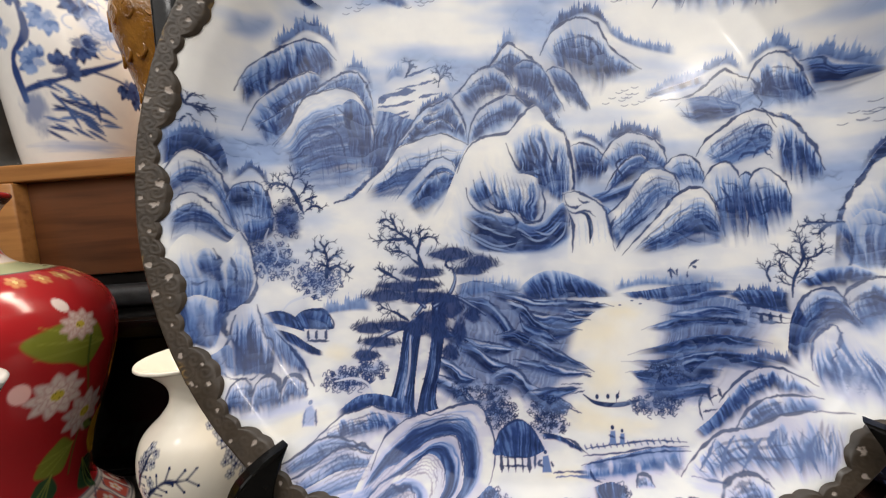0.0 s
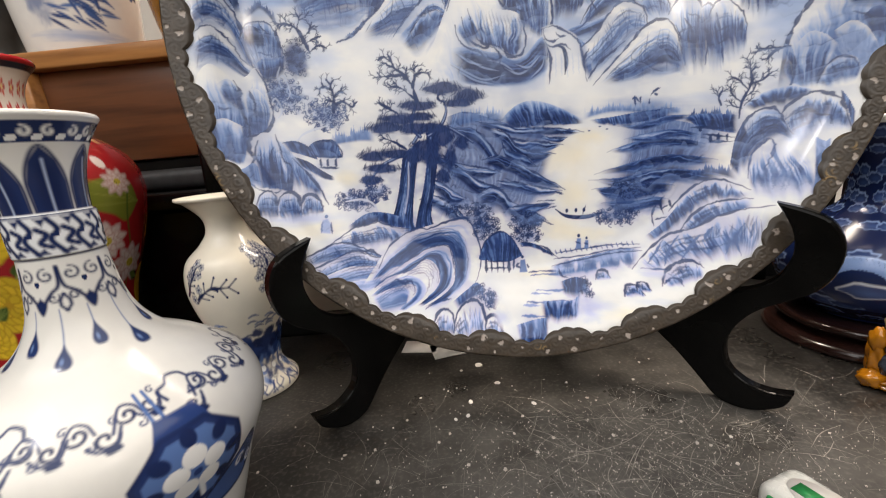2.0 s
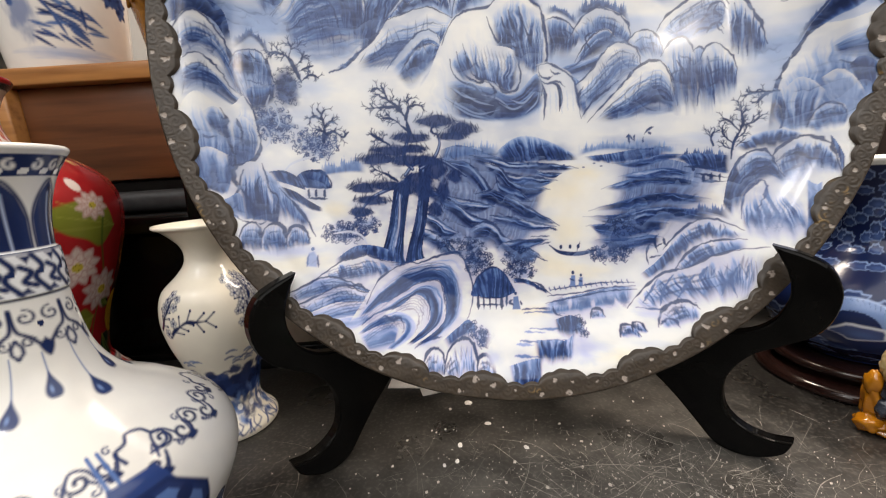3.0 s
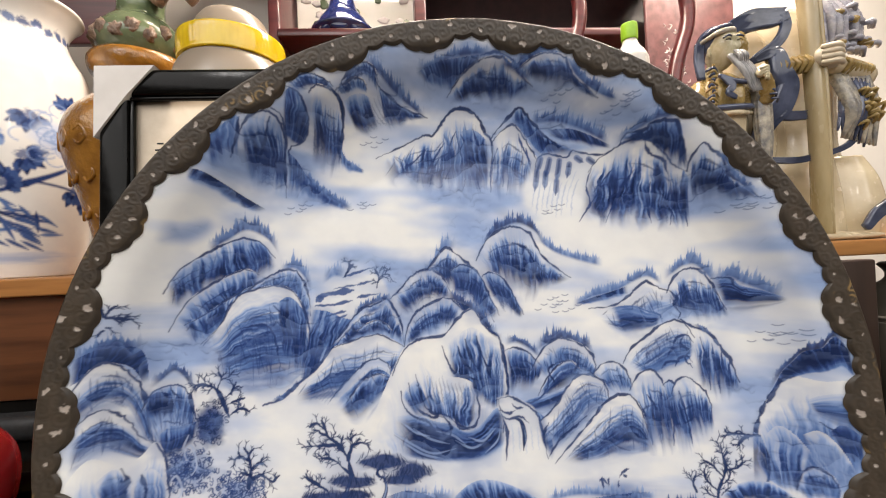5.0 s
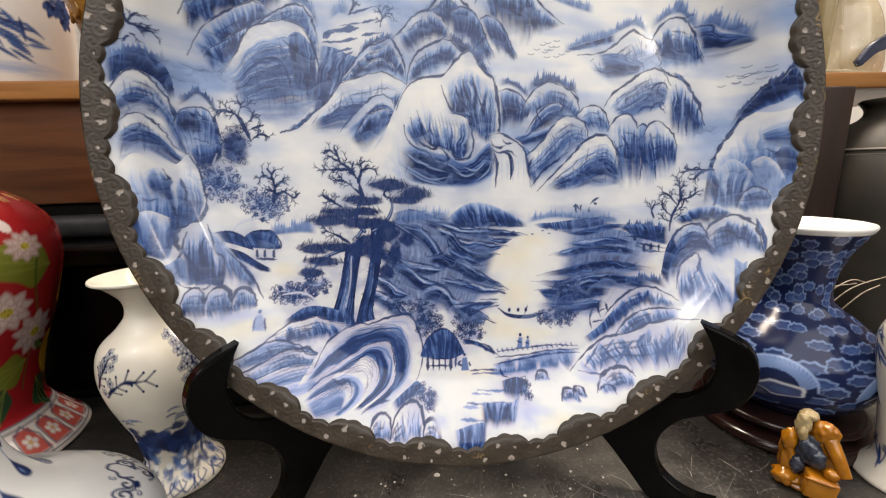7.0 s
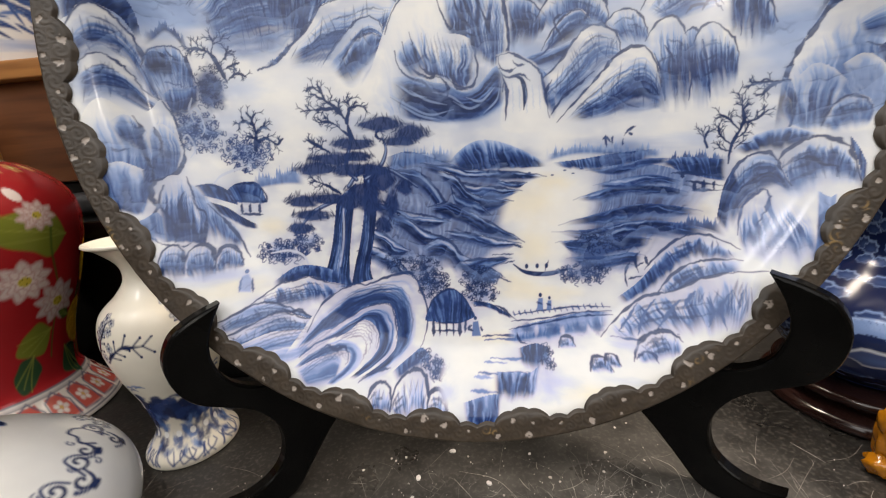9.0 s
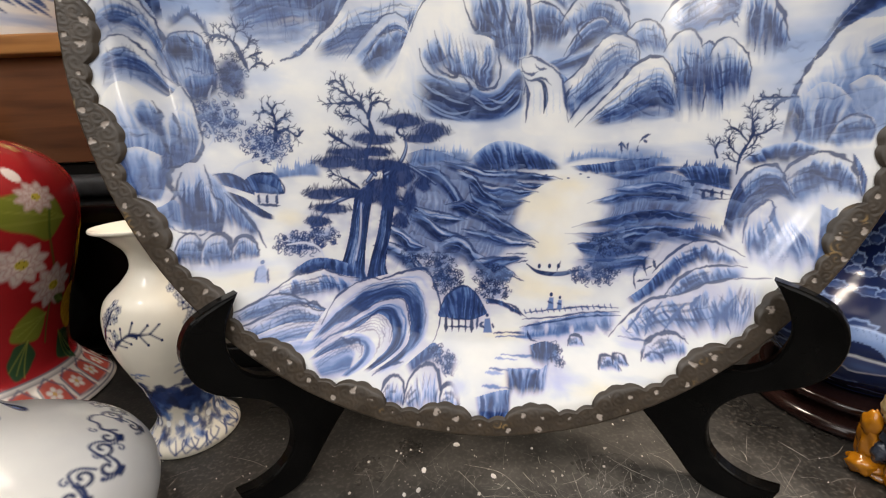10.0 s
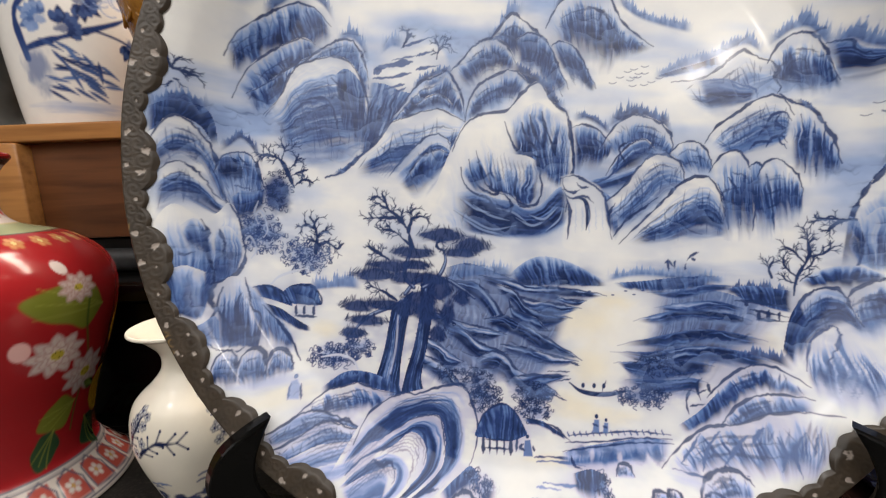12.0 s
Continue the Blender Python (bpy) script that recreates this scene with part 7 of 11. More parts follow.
    S([(-0.473, -0.814), (-0.426, -0.782), (-0.384, -0.765), (-0.350, -0.758), (-0.308, -0.771), (-0.278, -0.799), (-0.281, -0.827), (-0.311, -0.848), (-0.351, -0.867)], [(-0.430, -0.824), (-0.398, -0.803), (-0.363, -0.795), (-0.340, -0.793), (-0.321, -0.802), (-0.321, -0.822), (-0.335, -0.835), (-0.352, -0.846), (-0.370, -0.860)], (0, 0, 0.2, 0.5, 0.5, 0.2), 512, along=True, jag=0.22, fade=0, ends=0.05)
    L([(-0.445, -0.791), (-0.408, -0.768), (-0.363, -0.758), (-0.337, -0.754)], 0.003, 0.8)
    L([(-0.403, -0.789), (-0.382, -0.777), (-0.361, -0.790), (-0.340, -0.785), (-0.324, -0.805), (-0.327, -0.823)], 0.003, 0.8)
    S([(-0.454, -0.822), (-0.407, -0.803), (-0.362, -0.800), (-0.337, -0.817)], [(-0.420, -0.865), (-0.388, -0.870), (-0.366, -0.868), (-0.346, -0.854)], (0.05, 0.3, 0.4, 0.2), 513, along=True)
    c.arcs([(-0.468, -0.785), (-0.443, -0.758), (-0.414, -0.730), (-0.376, -0.688)], [(-0.444, -0.801), (-0.411, -0.782), (-0.369, -0.763), (-0.322, -0.737)], 6, 0.6, 0.0017)
    L([(-0.289, -0.860), (-0.252, -0.846), (-0.209, -0.841)], 0.003, 0.8)
    for one, two, n in (([(-0.378, -0.668), (-0.309, -0.634), (-0.220, -0.619), (-0.161, -0.651), (-0.136, -0.741)], [(-0.357, -0.722), (-0.290, -0.680), (-0.214, -0.681), (-0.198, -0.740), (-0.205, -0.798)], 8), ([(-0.385, -0.761), (-0.339, -0.736), (-0.288, -0.721), (-0.254, -0.756), (-0.256, -0.814)], [(-0.365, -0.784), (-0.332, -0.769), (-0.298, -0.769), (-0.282, -0.793), (-0.294, -0.828)], 6), ([(-0.581, -0.650), (-0.535, -0.633), (-0.473, -0.623), (-0.397, -0.633)], [(-0.562, -0.675), (-0.514, -0.672), (-0.461, -0.664), (-0.391, -0.668)], 6), ([(-0.627, -0.703), (-0.573, -0.680), (-0.520, -0.679), (-0.441, -0.706)], [(-0.604, -0.724), (-0.552, -0.715), (-0.499, -0.712), (-0.437, -0.727)], 5), ([(-0.589, -0.736), (-0.526, -0.713), (-0.469, -0.717), (-0.430, -0.728)], [(-0.556, -0.775), (-0.501, -0.762), (-0.454, -0.756), (-0.426, -0.749)], 6), ([(-0.464, -0.815), (-0.411, -0.785), (-0.350, -0.781), (-0.307, -0.809)], [(-0.434, -0.843), (-0.389, -0.814), (-0.351, -0.811), (-0.332, -0.830)], 6)):
        c.arcs(one, two, n, 0.85, 0.0018, 0.6)
    # rocks at the rim
    S([(-0.208, -0.853), (-0.158, -0.820), (-0.127, -0.800), (-0.101, -0.822)], [(-0.189, -0.875), (-0.148, -0.853), (-0.118, -0.844), (-0.100, -0.852)], (0.5, 0.6, 0.4), 514)
    for top, low in (([(-0.267, -0.920), (-0.251, -0.876), (-0.230, -0.866), (-0.205, -0.878), (-0.195, -0.922)], [(-0.257, -0.937), (-0.240, -0.940), (-0.224, -0.944), (-0.208, -0.941), (-0.198, -0.936)]), ([(-0.202, -0.926), (-0.189, -0.877), (-0.163, -0.854), (-0.130, -0.848), (-0.107, -0.871), (-0.098, -0.926)], [(-0.191, -0.942), (-0.171, -0.949), (-0.151, -0.952), (-0.131, -0.949), (-0.115, -0.947), (-0.098, -0.938)]), ([(-0.105, -0.930), (-0.096, -0.893), (-0.072, -0.888), (-0.054, -0.908), (-0.051, -0.940)], [(-0.098, -0.947), (-0.084, -0.953), (-0.071, -0.957), (-0.061, -0.954), (-0.051, -0.948)])):
        C(top, low, (0, 0, 0.18, 0.5, 0.75), 515, w=0.0042, jag=0.3)
    c.bush(*(-0.082, -0.843), 0.03, 0.028, 0.75, 516, 60, 0.45)
    c.bush(*(-0.119, -0.821), 0.02, 0.02, 0.75, 517, 30, 0.45)
    # pavilion, fence, figure
    c.bush(*(-0.092, -0.622), 0.045, 0.04, 0.85, 520, 110, 0.55)
    c.bush(*(0.039, -0.648), 0.05, 0.03, 0.85, 521, 90, 0.5)
    S([(-0.118, -0.720), (-0.094, -0.665), (-0.047, -0.635), (-0.009, -0.657), (0.022, -0.707)], [(-0.114, -0.727), (-0.077, -0.730), (-0.044, -0.734), (-0.011, -0.730), (0.022, -0.715)], (0.55, 0.72, 0.66, 0.6), 522, fade=0, ends=0)
    L([(-0.118, -0.724), (-0.094, -0.665), (-0.047, -0.635), (-0.009, -0.657), (0.022, -0.711)], 0.0026, 0.9)
    for x in (757, 767, 778, 789, 799):
        L([PA(x, 634), PA(x, 664)], 0.0050 if x in (757, 799) else 0.0026, 0.97)
    for y in (642, 655):
        L([PA(757, y), PA(799, y)], 0.0026, 0.95)
    L([(-0.000, -0.715), (-0.003, -0.758)], 0.003, 0.9)
    c.fill([(0.019, -0.729), (0.034, -0.726), (0.042, -0.767), (0.016, -0.768)], blue(0.55), 0.95, 0.002, curve=False)
    c.blot(*(0.026, -0.718), 0.006, 0.007, blue(0.9), 1, 0, 0.6)
    L([(0.015, -0.737), (0.008, -0.747), (0.019, -0.754)], 0.003, 0.9)
    L([(0.041, -0.740), (0.047, -0.754)], 0.002, 0.9)
    S([(0.006, -0.675), (0.058, -0.674), (0.100, -0.695), (0.130, -0.713)], [(0.025, -0.689), (0.063, -0.692), (0.100, -0.710), (0.131, -0.720)], (0.6, 0.75, 0.5), 523)
    L([(0.011, -0.667), (0.062, -0.678), (0.100, -0.688), (0.144, -0.723)], 0.003)
    # terrace with its stepped edge
    c.fill([(-0.032, -0.789), (0.079, -0.780), (0.180, -0.790), (0.190, -0.816), (0.094, -0.851), (0.063, -0.891), (0.000, -0.915), (-0.051, -0.921), (-0.068, -0.863)], blue(0.01), 0.9, 0.012)
    for p, k in (([(0.045, -0.767), (0.097, -0.763), (0.153, -0.765)], 0.8), ([(0.051, -0.777), (0.107, -0.773), (0.180, -0.777)], 0.6), ([(0.067, -0.821), (0.132, -0.822), (0.190, -0.813)], 0.5), ([(0.033, -0.854), (0.093, -0.856), (0.174, -0.847)], 0.6), ([(0.011, -0.889), (0.054, -0.890), (0.092, -0.891)], 0.5), ([(0.050, -0.831), (0.114, -0.832)], 0.4), ([(0.021, -0.863), (0.075, -0.864)], 0.35)):
        L(p, 0.003, k)
    S([(0.072, -0.854), (0.126, -0.852), (0.173, -0.849), (0.203, -0.829)], [(0.073, -0.910), (0.112, -0.909), (0.148, -0.907), (0.183, -0.893)], (0.3, 0.6, 0.66, 0.55), 524, comb=0.8, jag=0.2)
    S([(-0.013, -0.914), (0.050, -0.899), (0.092, -0.893)], [(-0.003, -0.963), (0.048, -0.969), (0.085, -0.960)], (0.35, 0.6, 0.66), 525, comb=0.8, fade=0)
    S([(0.143, -0.798), (0.193, -0.783), (0.235, -0.793)], [(0.148, -0.839), (0.190, -0.850), (0.220, -0.828)], (0.6, 0.7, 0.45), 526, comb=0.7)
    c.arcs([(0.086, -0.856), (0.083, -0.883), (0.080, -0.907)], [(0.186, -0.846), (0.184, -0.874), (0.177, -0.893)], 9, 0.8, 0.002)
    c.bush(*(0.222, -0.814), 0.018, 0.03, 0.8, 527, 30, 0.5)
    # bridge
    S([(0.112, -0.756), (0.172, -0.733), (0.255, -0.712), (0.329, -0.694), (0.402, -0.690)], [(0.116, -0.786), (0.171, -0.784), (0.253, -0.773), (0.325, -0.755), (0.390, -0.739)], (0.3, 0.2, 0.45, 0.15), 530, fade=0.3)
    for x, w in ((905, 16), (945, 18), (985, 16), (1012, 12)):
        c.blot(*PA(x, 652), w / 650, 0.018, blue(0.68), 0.8, 0, 0.2, 0.8, x)
        c.blot(*PA(x + 14, 656), 0.008, 0.02, blue(0.05), 0.8, 0, 0.2, 0.5, x)
    for q in ([(0.138, -0.705), (0.218, -0.692), (0.311, -0.679), (0.396, -0.676)], [(0.127, -0.724), (0.218, -0.714), (0.310, -0.695), (0.399, -0.686)], [(0.120, -0.747), (0.209, -0.728), (0.310, -0.706), (0.402, -0.696)], [(0.142, -0.755), (0.153, -0.778), (0.171, -0.784)]):
        L(q, 0.0028, 0.85)
    for i in range(16):
        x = 882 + 9 * i
        y = 622 - 0.08 * (x - 880)
        L([PA(x, y), PA(x + 4, y + 9)], 0.0016, 0.7)
    for x, s in ((924, 1.0), (938, 0.8)):
        c.fill([PA(x - 5 * s, 622), PA(x - 3 * s, 622 - 20 * s), PA(x + 4 * s, 622 - 20 * s), PA(x + 5 * s, 622)], blue(0.5), 0.95, 0.002, curve=False)
        c.blot(*PA(x, 622 - 25 * s), 0.006 * s, 0.008 * s, blue(0.92), 1, 0, 0.6)
        L([PA(x - 6 * s, 622 - 14 * s), PA(x + 4 * s, 622 - 10 * s)], 0.003, 0.85)
    # right shore
    S([(0.411, -0.654), (0.469, -0.606), (0.519, -0.548), (0.568, -0.518)], [(0.428, -0.674), (0.482, -0.640), (0.527, -0.610), (0.563, -0.572)], (0.5, 0.8, 0.7), 540, jag=0.3)
    C([(0.484, -0.571), (0.528, -0.521), (0.563, -0.491), (0.606, -0.474), (0.648, -0.479), (0.695, -0.507)], [(0.518, -0.590), (0.556, -0.572), (0.588, -0.559), (0.616, -0.552), (0.643, -0.545), (0.677, -0.545)], (0, 0.03, 0.55, 0.6, 0.25), 541, jag=0.25, w=0.0034)
    C([(0.512, -0.632), (0.552, -0.582), (0.595, -0.551), (0.643, -0.537), (0.694, -0.532)], [(0.533, -0.642), (0.570, -0.633), (0.609, -0.611), (0.646, -0.591), (0.685, -0.570)], (0, 0.3, 0.55, 0.5, 0.15), 542, jag=0.25, w=0.0034)
    c.arcs([(0.548, -0.624), (0.583, -0.590), (0.632, -0.556)], [(0.576, -0.629), (0.617, -0.597), (0.669, -0.564)], 5, 0.7, 0.0017)
    C([(0.365, -0.751), (0.427, -0.687), (0.481, -0.644), (0.548, -0.624), (0.612, -0.587), (0.675, -0.562), (0.726, -0.552)], [(0.406, -0.757), (0.462, -0.747), (0.522, -0.729), (0.567, -0.721), (0.604, -0.721), (0.637, -0.711), (0.673, -0.692)], (0, 0.03, 0.22, 0.44, 0.46, 0.28), 543, jag=0.35, comb=0.7, w=0.0034)
    for q in ([(0.463, -0.660), (0.443, -0.694), (0.412, -0.733)], [(0.506, -0.646), (0.476, -0.690), (0.453, -0.737)], [(0.560, -0.641), (0.520, -0.690), (0.495, -0.722)], [(0.611, -0.628), (0.616, -0.655), (0.599, -0.692)], [(0.659, -0.602), (0.631, -0.651), (0.632, -0.696)], [(0.593, -0.617), (0.562, -0.660)], [(0.677, -0.598), (0.661, -0.646)]):
        L(q, 0.0028, 0.66)
    L([(0.389, -0.747), (0.448, -0.747), (0.508, -0.733), (0.538, -0.719)], 0.003, 0.7)
    C([(0.429, -0.791), (0.454, -0.750), (0.485, -0.727), (0.521, -0.717), (0.543, -0.733)], [(0.448, -0.796), (0.471, -0.792), (0.492, -0.786), (0.512, -0.781), (0.534, -0.769)], (0, 0.06, 0.28, 0.4, 0.2), 544, w=0.004)
    L([(0.436, -0.785), (0.461, -0.768), (0.477, -0.772), (0.483, -0.788)], 0.003, 0.8)
    for x, y, w in ((1010, 702, 16), (1026, 694, 11), (965, 674, 13)):
        C([PA(x - w, y + 6), PA(x - 0.5 * w, y - 0.7 * w), PA(x + 0.5 * w, y - 0.6 * w), PA(x + w, y + 5)], [PA(x - 0.8 * w, y + 9), PA(x - 0.3 * w, y + 10), PA(x + 0.4 * w, y + 10), PA(x + 0.9 * w, y + 8)], (0, 0.15, 0.35, 0.3), 545 + x, w=0.004)
    for x, y, ru, rv, k in ((950, 725, 0.07, 0.02, 0.2), (1050, 672, 0.05, 0.012, 0.2), (930, 735, 0.04, 0.03, 0.25), (1170, 680, 0.05, 0.014, 0.2), (780, 745, 0.03, 0.02, 0.2), (1050, 720, 0.06, 0.012, 0.12)):
        c.blot(*PA(x, y), ru, rv, blue(k), 0.6, 0, 0, 0.8, x)


def paint_landscape(c):
    # thin uneven wash of mist
    uu, vv = np.meshgrid(c.u, c.v)
    haze = clouds(uu / 0.30 + 5, vv / 0.09, 80)
    c.rgb[:] = blue(0.01 + 0.24 * step(0.40, 0.75, haze) * step(-0.35, 0.1, vv))
    for job in (paint_sky_ranges, paint_middle_ranges, paint_great_dome, paint_right_domes, paint_banks_and_water, paint_right_edge, paint_left_edge):
        job(c)
    c.craggy(0.55)
    paint_pines(c)
    paint_foreground(c)
    c.bleed(0.034, 0.48)
    c.bleed(0.007, 0.20)
    # violet haze of the mirrored ceiling, tinted into the cobalt towards the lower rim
    low = step(0.1, 0.9, -c.v)[:, None] * (0.3 + 0.7 * clouds(c.u[None, :] * 3 + 9, c.v[:, None] * 3, 60))
    ink = step(0.05, 0.35, 0.8 - c.rgb[..., 0]) * (1 - step(0.35, 0.75, 0.8 - c.rgb[..., 0]))
    c.rgb[..., 0] += 0.06 * low * ink
    c.rgb[..., 2] += 0.07 * low * ink

# ---------------------------------------------------------------- the charger
PLATE_R = 0.288
PLATE = Matrix(((0.99675, 0.07539, -0.02852, 0.0733), (-0.03598, 0.09946, -0.99439, 0.2667), (-0.07213, 0.99218, 0.10185, 0.3553), (0, 0, 0, 1)))
# in the plate's own space x is right, y is up its face, z comes out of its face
PROFILE_R = (0, 0.5, 0.66, 0.74, 0.80, 0.845, 0.88, 0.905, 0.94, 1.0)
PROFILE_D = (0.0470, 0.0468, 0.0455, 0.0425, 0.0375, 0.0300, 0.0200, 0.0110, 0.0040, 0.0)
LOBES = 26


def plate_depth(r):
    fine = np.interp(np.linspace(0, 1, 401), PROFILE_R, PROFILE_D)
    fine = np.convolve(np.pad(fine, 9, "edge"), np.hanning(19) / np.hanning(19).sum(), "valid")
    return np.interp(r, np.linspace(0, 1, 401), fine)


def lobe_phase(th):
    """Place within a repeat of the border, -0.5 to 0.5, 0 on a great cloud."""
    x = (np.degrees(th) - 154.0) / (360 / LOBES)
    return x - np.round(x)


def border_inner(th):
    """Inner edge of the raised border: one three-lobed cloud, then two small scallops."""
    p = np.abs(lobe_phase(th))
    cloud = 0.034 * np.sqrt(np.clip(1 - (p / 0.31) ** 2, 0, 1)) * (0.86 + 0.14 * np.abs(np.cos(p * 2 * math.pi * 2.4)))
    scallop = 0.009 * np.abs(np.sin(2 * math.pi * 2.2 * (p - 0.5)))
    return 0.9575 - np.maximum(cloud, scallop)


charger = thing("porcelain_charger", (0, 0, 0), "blue and white porcelain charger with misty mountains and brown border", "plate")
charger.matrix_world = PLATE
N = 1100
art = Canvas(-0.965, 0.965, N, -0.965, 0.965, N, blue(0.03))
paint_landscape(art)
gu, gv = np.meshgrid(art.u, art.v)
gr = np.hypot(gu, gv)
co = np.stack([gu * PLATE_R, gv * PLATE_R, -plate_depth(gr)], -1)
face = grid_mesh("painted_face", co, keep=gr < 0.962, colour=art.rgb)
face.materials.append(GLAZE)
link("painted_face", face, charger, "glazed white porcelain face with a cobalt blue landscape")

# border: an embossed band over the edge of the face
TH, RR = 3120, 26
th = np.linspace(0, 2 * math.pi, TH, endpoint=False)
inner = border_inner(th)
t = np.linspace(0, 1, RR)[:, None]
r = inner + (1.0 - inner) * t
p = lobe_phase(th)[None, :] + 0 * r
# curling cloud relief: rings round several centres in each repeat
relief = np.zeros_like(r)
chips = np.zeros_like(r)
arc = 2 * math.pi / LOBES
best = np.full(r.shape, 9.0)
ring = np.zeros_like(r)
for cp, cr, rad in ((-0.17, 0.960, 0.036), (0.0, 0.950, 0.034), (0.16, 0.962, 0.036), (-0.30, 0.972, 0.036), (0.30, 0.972, 0.036), (0.40, 0.965, 0.034), (-0.41, 0.966, 0.034), (0.5, 0.982, 0.030), (-0.5, 0.982, 0.030), (-0.09, 0.985, 0.03), (0.09, 0.985, 0.03)):
    dx, dy = (p - cp) * arc * 0.95, r - cr
    d = np.hypot(dx, dy) / rad
    swirl = 0.5 + 0.5 * np.cos(2 * math.pi * (d * 2.6) + 0.8 * np.arctan2(dy, dx))
    m = d < best
    best = np.where(m, d, best)
    ring = np.where(m, swirl * (1 - step(0.9, 1.25, d)), ring)
for i, (cp, cr, rad) in enumerate(((-0.10, 0.948, 0.0095), (0.12, 0.956, 0.008), (-0.27, 0.984, 0.008), (0.05, 0.986, 0.0085), (0.40, 0.970, 0.006))):
    wob = 1.7 * (grain(th * 120 + 0 * r, r * 150 + i, 40) - 0.5)
    d = np.hypot((p - cp) * arc * 0.95, r - cr) / rad
    chips = np.maximum(chips, 1 - step(0.75, 1.0, 1.25 * d + wob + 0.55 * (grain(np.floor((np.degrees(th) - 154.0) / (360 / LOBES) + 0.5) * 1.9, th * 0 + i, 41) - 0.3)))
edge = np.minimum(step(0, 0.12, t), step(0, 0.06, 1 - t))
relief = 0.0018 * edge + 0.00018 * ring * edge - 0.0004 * chips
co = np.stack([r * np.cos(th) * PLATE_R, r * np.sin(th) * PLATE_R, -plate_depth(r) + 0.0008 + relief], -1)
tone = 0.6 + 0.8 * clouds(th * 30 + r * 0, r * 60, 50)[..., None]
clay = np.array((0.045, 0.033, 0.022)) * tone * (0.92 + 0.12 * ring[..., None])
gilt = step(0.72, 0.85, clouds(th * 9 + r * 0, r * 25, 53))[..., None] * step(0.5, 0.9, ring)[..., None]
clay = clay * (1 - 0.6 * gilt) + np.array((0.35, 0.22, 0.07)) * 0.6 * gilt
clay = clay * (1 - chips[..., None]) + np.array((0.34, 0.29, 0.25)) * chips[..., None]
BORDER, n_, l_, b_ = mat("bronze_brown_border", 0.42)
a_ = n_.new("ShaderNodeVertexColor")
a_.layer_name = "glaze"
l_.new(a_.outputs["Color"], b_.inputs["Base Color"])
l_.new(ramp(n_, l_, tex(n_, l_, 90, 4), [(0.3, g3(0.30)), (0.7, g3(0.52))]), b_.inputs["Roughness"])
bump(n_, l_, b_, tex(n_, l_, 400, 3), 0.15, 0.0005)
band = grid_mesh("moulded_border", co, True, colour=clay)
band.materials.append(BORDER)
link("moulded_border", band, charger, "brown moulded cloud border with pale chips")
# back of the dish
back = lathe_profile([(PLATE_R, 0.0012), (PLATE_R + 0.0015, -0.002), (PLATE_R * 0.985, -0.008), (PLATE_R * 0.90, -0.024), (PLATE_R * 0.78, -0.052), (PLATE_R * 0.62, -0.060), (PLATE_R * 0.60, -0.068), (PLATE_R * 0.57, -0.060), (0.002, -0.056)], 60)
bk = lathe_mesh("back", back, 160)
bk.transform(Matrix.Identity(4))
bk.materials.append(plain("brown_back_glaze", (0.05, 0.04, 0.032), (0.09, 0.075, 0.06), 0.35, 30))
link("back", bk, charger, "dark brown glazed back")

# ---------------------------------------------------------------- table, stand
TABLE, n_, l_, b_ = mat("scratched_black_laminate", 0.32)
base = ramp(n_, l_, tex(n_, l_, 7, 10), [(0.36, (0.007, 0.0065, 0.006)), (0.58, (0.016, 0.0145, 0.013)), (0.80, (0.060, 0.055, 0.048))])
fine = ramp(n_, l_, tex(n_, l_, 260, 8), [(0.50, (0, 0, 0)), (0.74, (0.055, 0.050, 0.043))])
mix = n_.new("ShaderNodeMix")
mix.data_type, mix.blend_type = "RGBA", "ADD"
mix.inputs["Factor"].default_value = 1
l_.new(base, mix.inputs["A"])
l_.new(fine, mix.inputs["B"])
# dusty patch, its colour also lifted for the light on the table's front
co_ = n_.new("ShaderNodeTexCoord")
mp_ = n_.new("ShaderNodeMapping")
mp_.inputs["Location"].default_value = (-0.40, -0.42, -2.25)
mp_.inputs["Scale"].default_value = (3.0, 3.0, 3.0)
l_.new(co_.outputs["Object"], mp_.inputs["Vector"])
gr_ = n_.new("ShaderNodeTexGradient")
gr_.gradient_type = "SPHERICAL"
l_.new(mp_.outputs["Vector"], gr_.inputs["Vector"])
ml_ = n_.new("ShaderNodeMath")
ml_.operation = "MULTIPLY"
l_.new(gr_.outputs["Fac"], ml_.inputs[0])
l_.new(tex(n_, l_, 38, 9), ml_.inputs[1])
dust_and_light = ramp(n_, l_, ml_.outputs["Value"], [(0.08, (0, 0, 0)), (0.40, (0.078, 0.072, 0.064))])
mix2 = n_.new("ShaderNodeMix")
mix2.data_type, mix2.blend_type = "RGBA", "ADD"
mix2.inputs["Factor"].default_value = 1
l_.new(mix.outputs["Result"], mix2.inputs["A"])
l_.new(dust_and_light, mix2.inputs["B"])
l_.new(mix2.outputs["Result"], b_.inputs["Base Color"])
l_.new(ramp(n_, l_, tex(n_, l_, 14, 6), [(0.3, g3(0.22)), (0.7, g3(0.5))]), b_.inputs["Roughness"])
bump(n_, l_, b_, tex(n_, l_, 130, 5), 0.2, 0.0006)
table = thing("display_table", (0, 0, -0.75), "black display table with a scratched, dusty top", "table")
part("tabletop", box_bm((2.2, 0.84, 0.04), (0.05, 0.155, 0.73), 0.004), TABLE, table, "scratched black laminate top")
for sx in (-1, 1):
    for y in (-0.20, 0.52):
        part("leg", box_bm((0.06, 0.06, 0.71), (0.05 + sx * 1.0, y, 0.355), 0.004), BLACK_DULL, table)

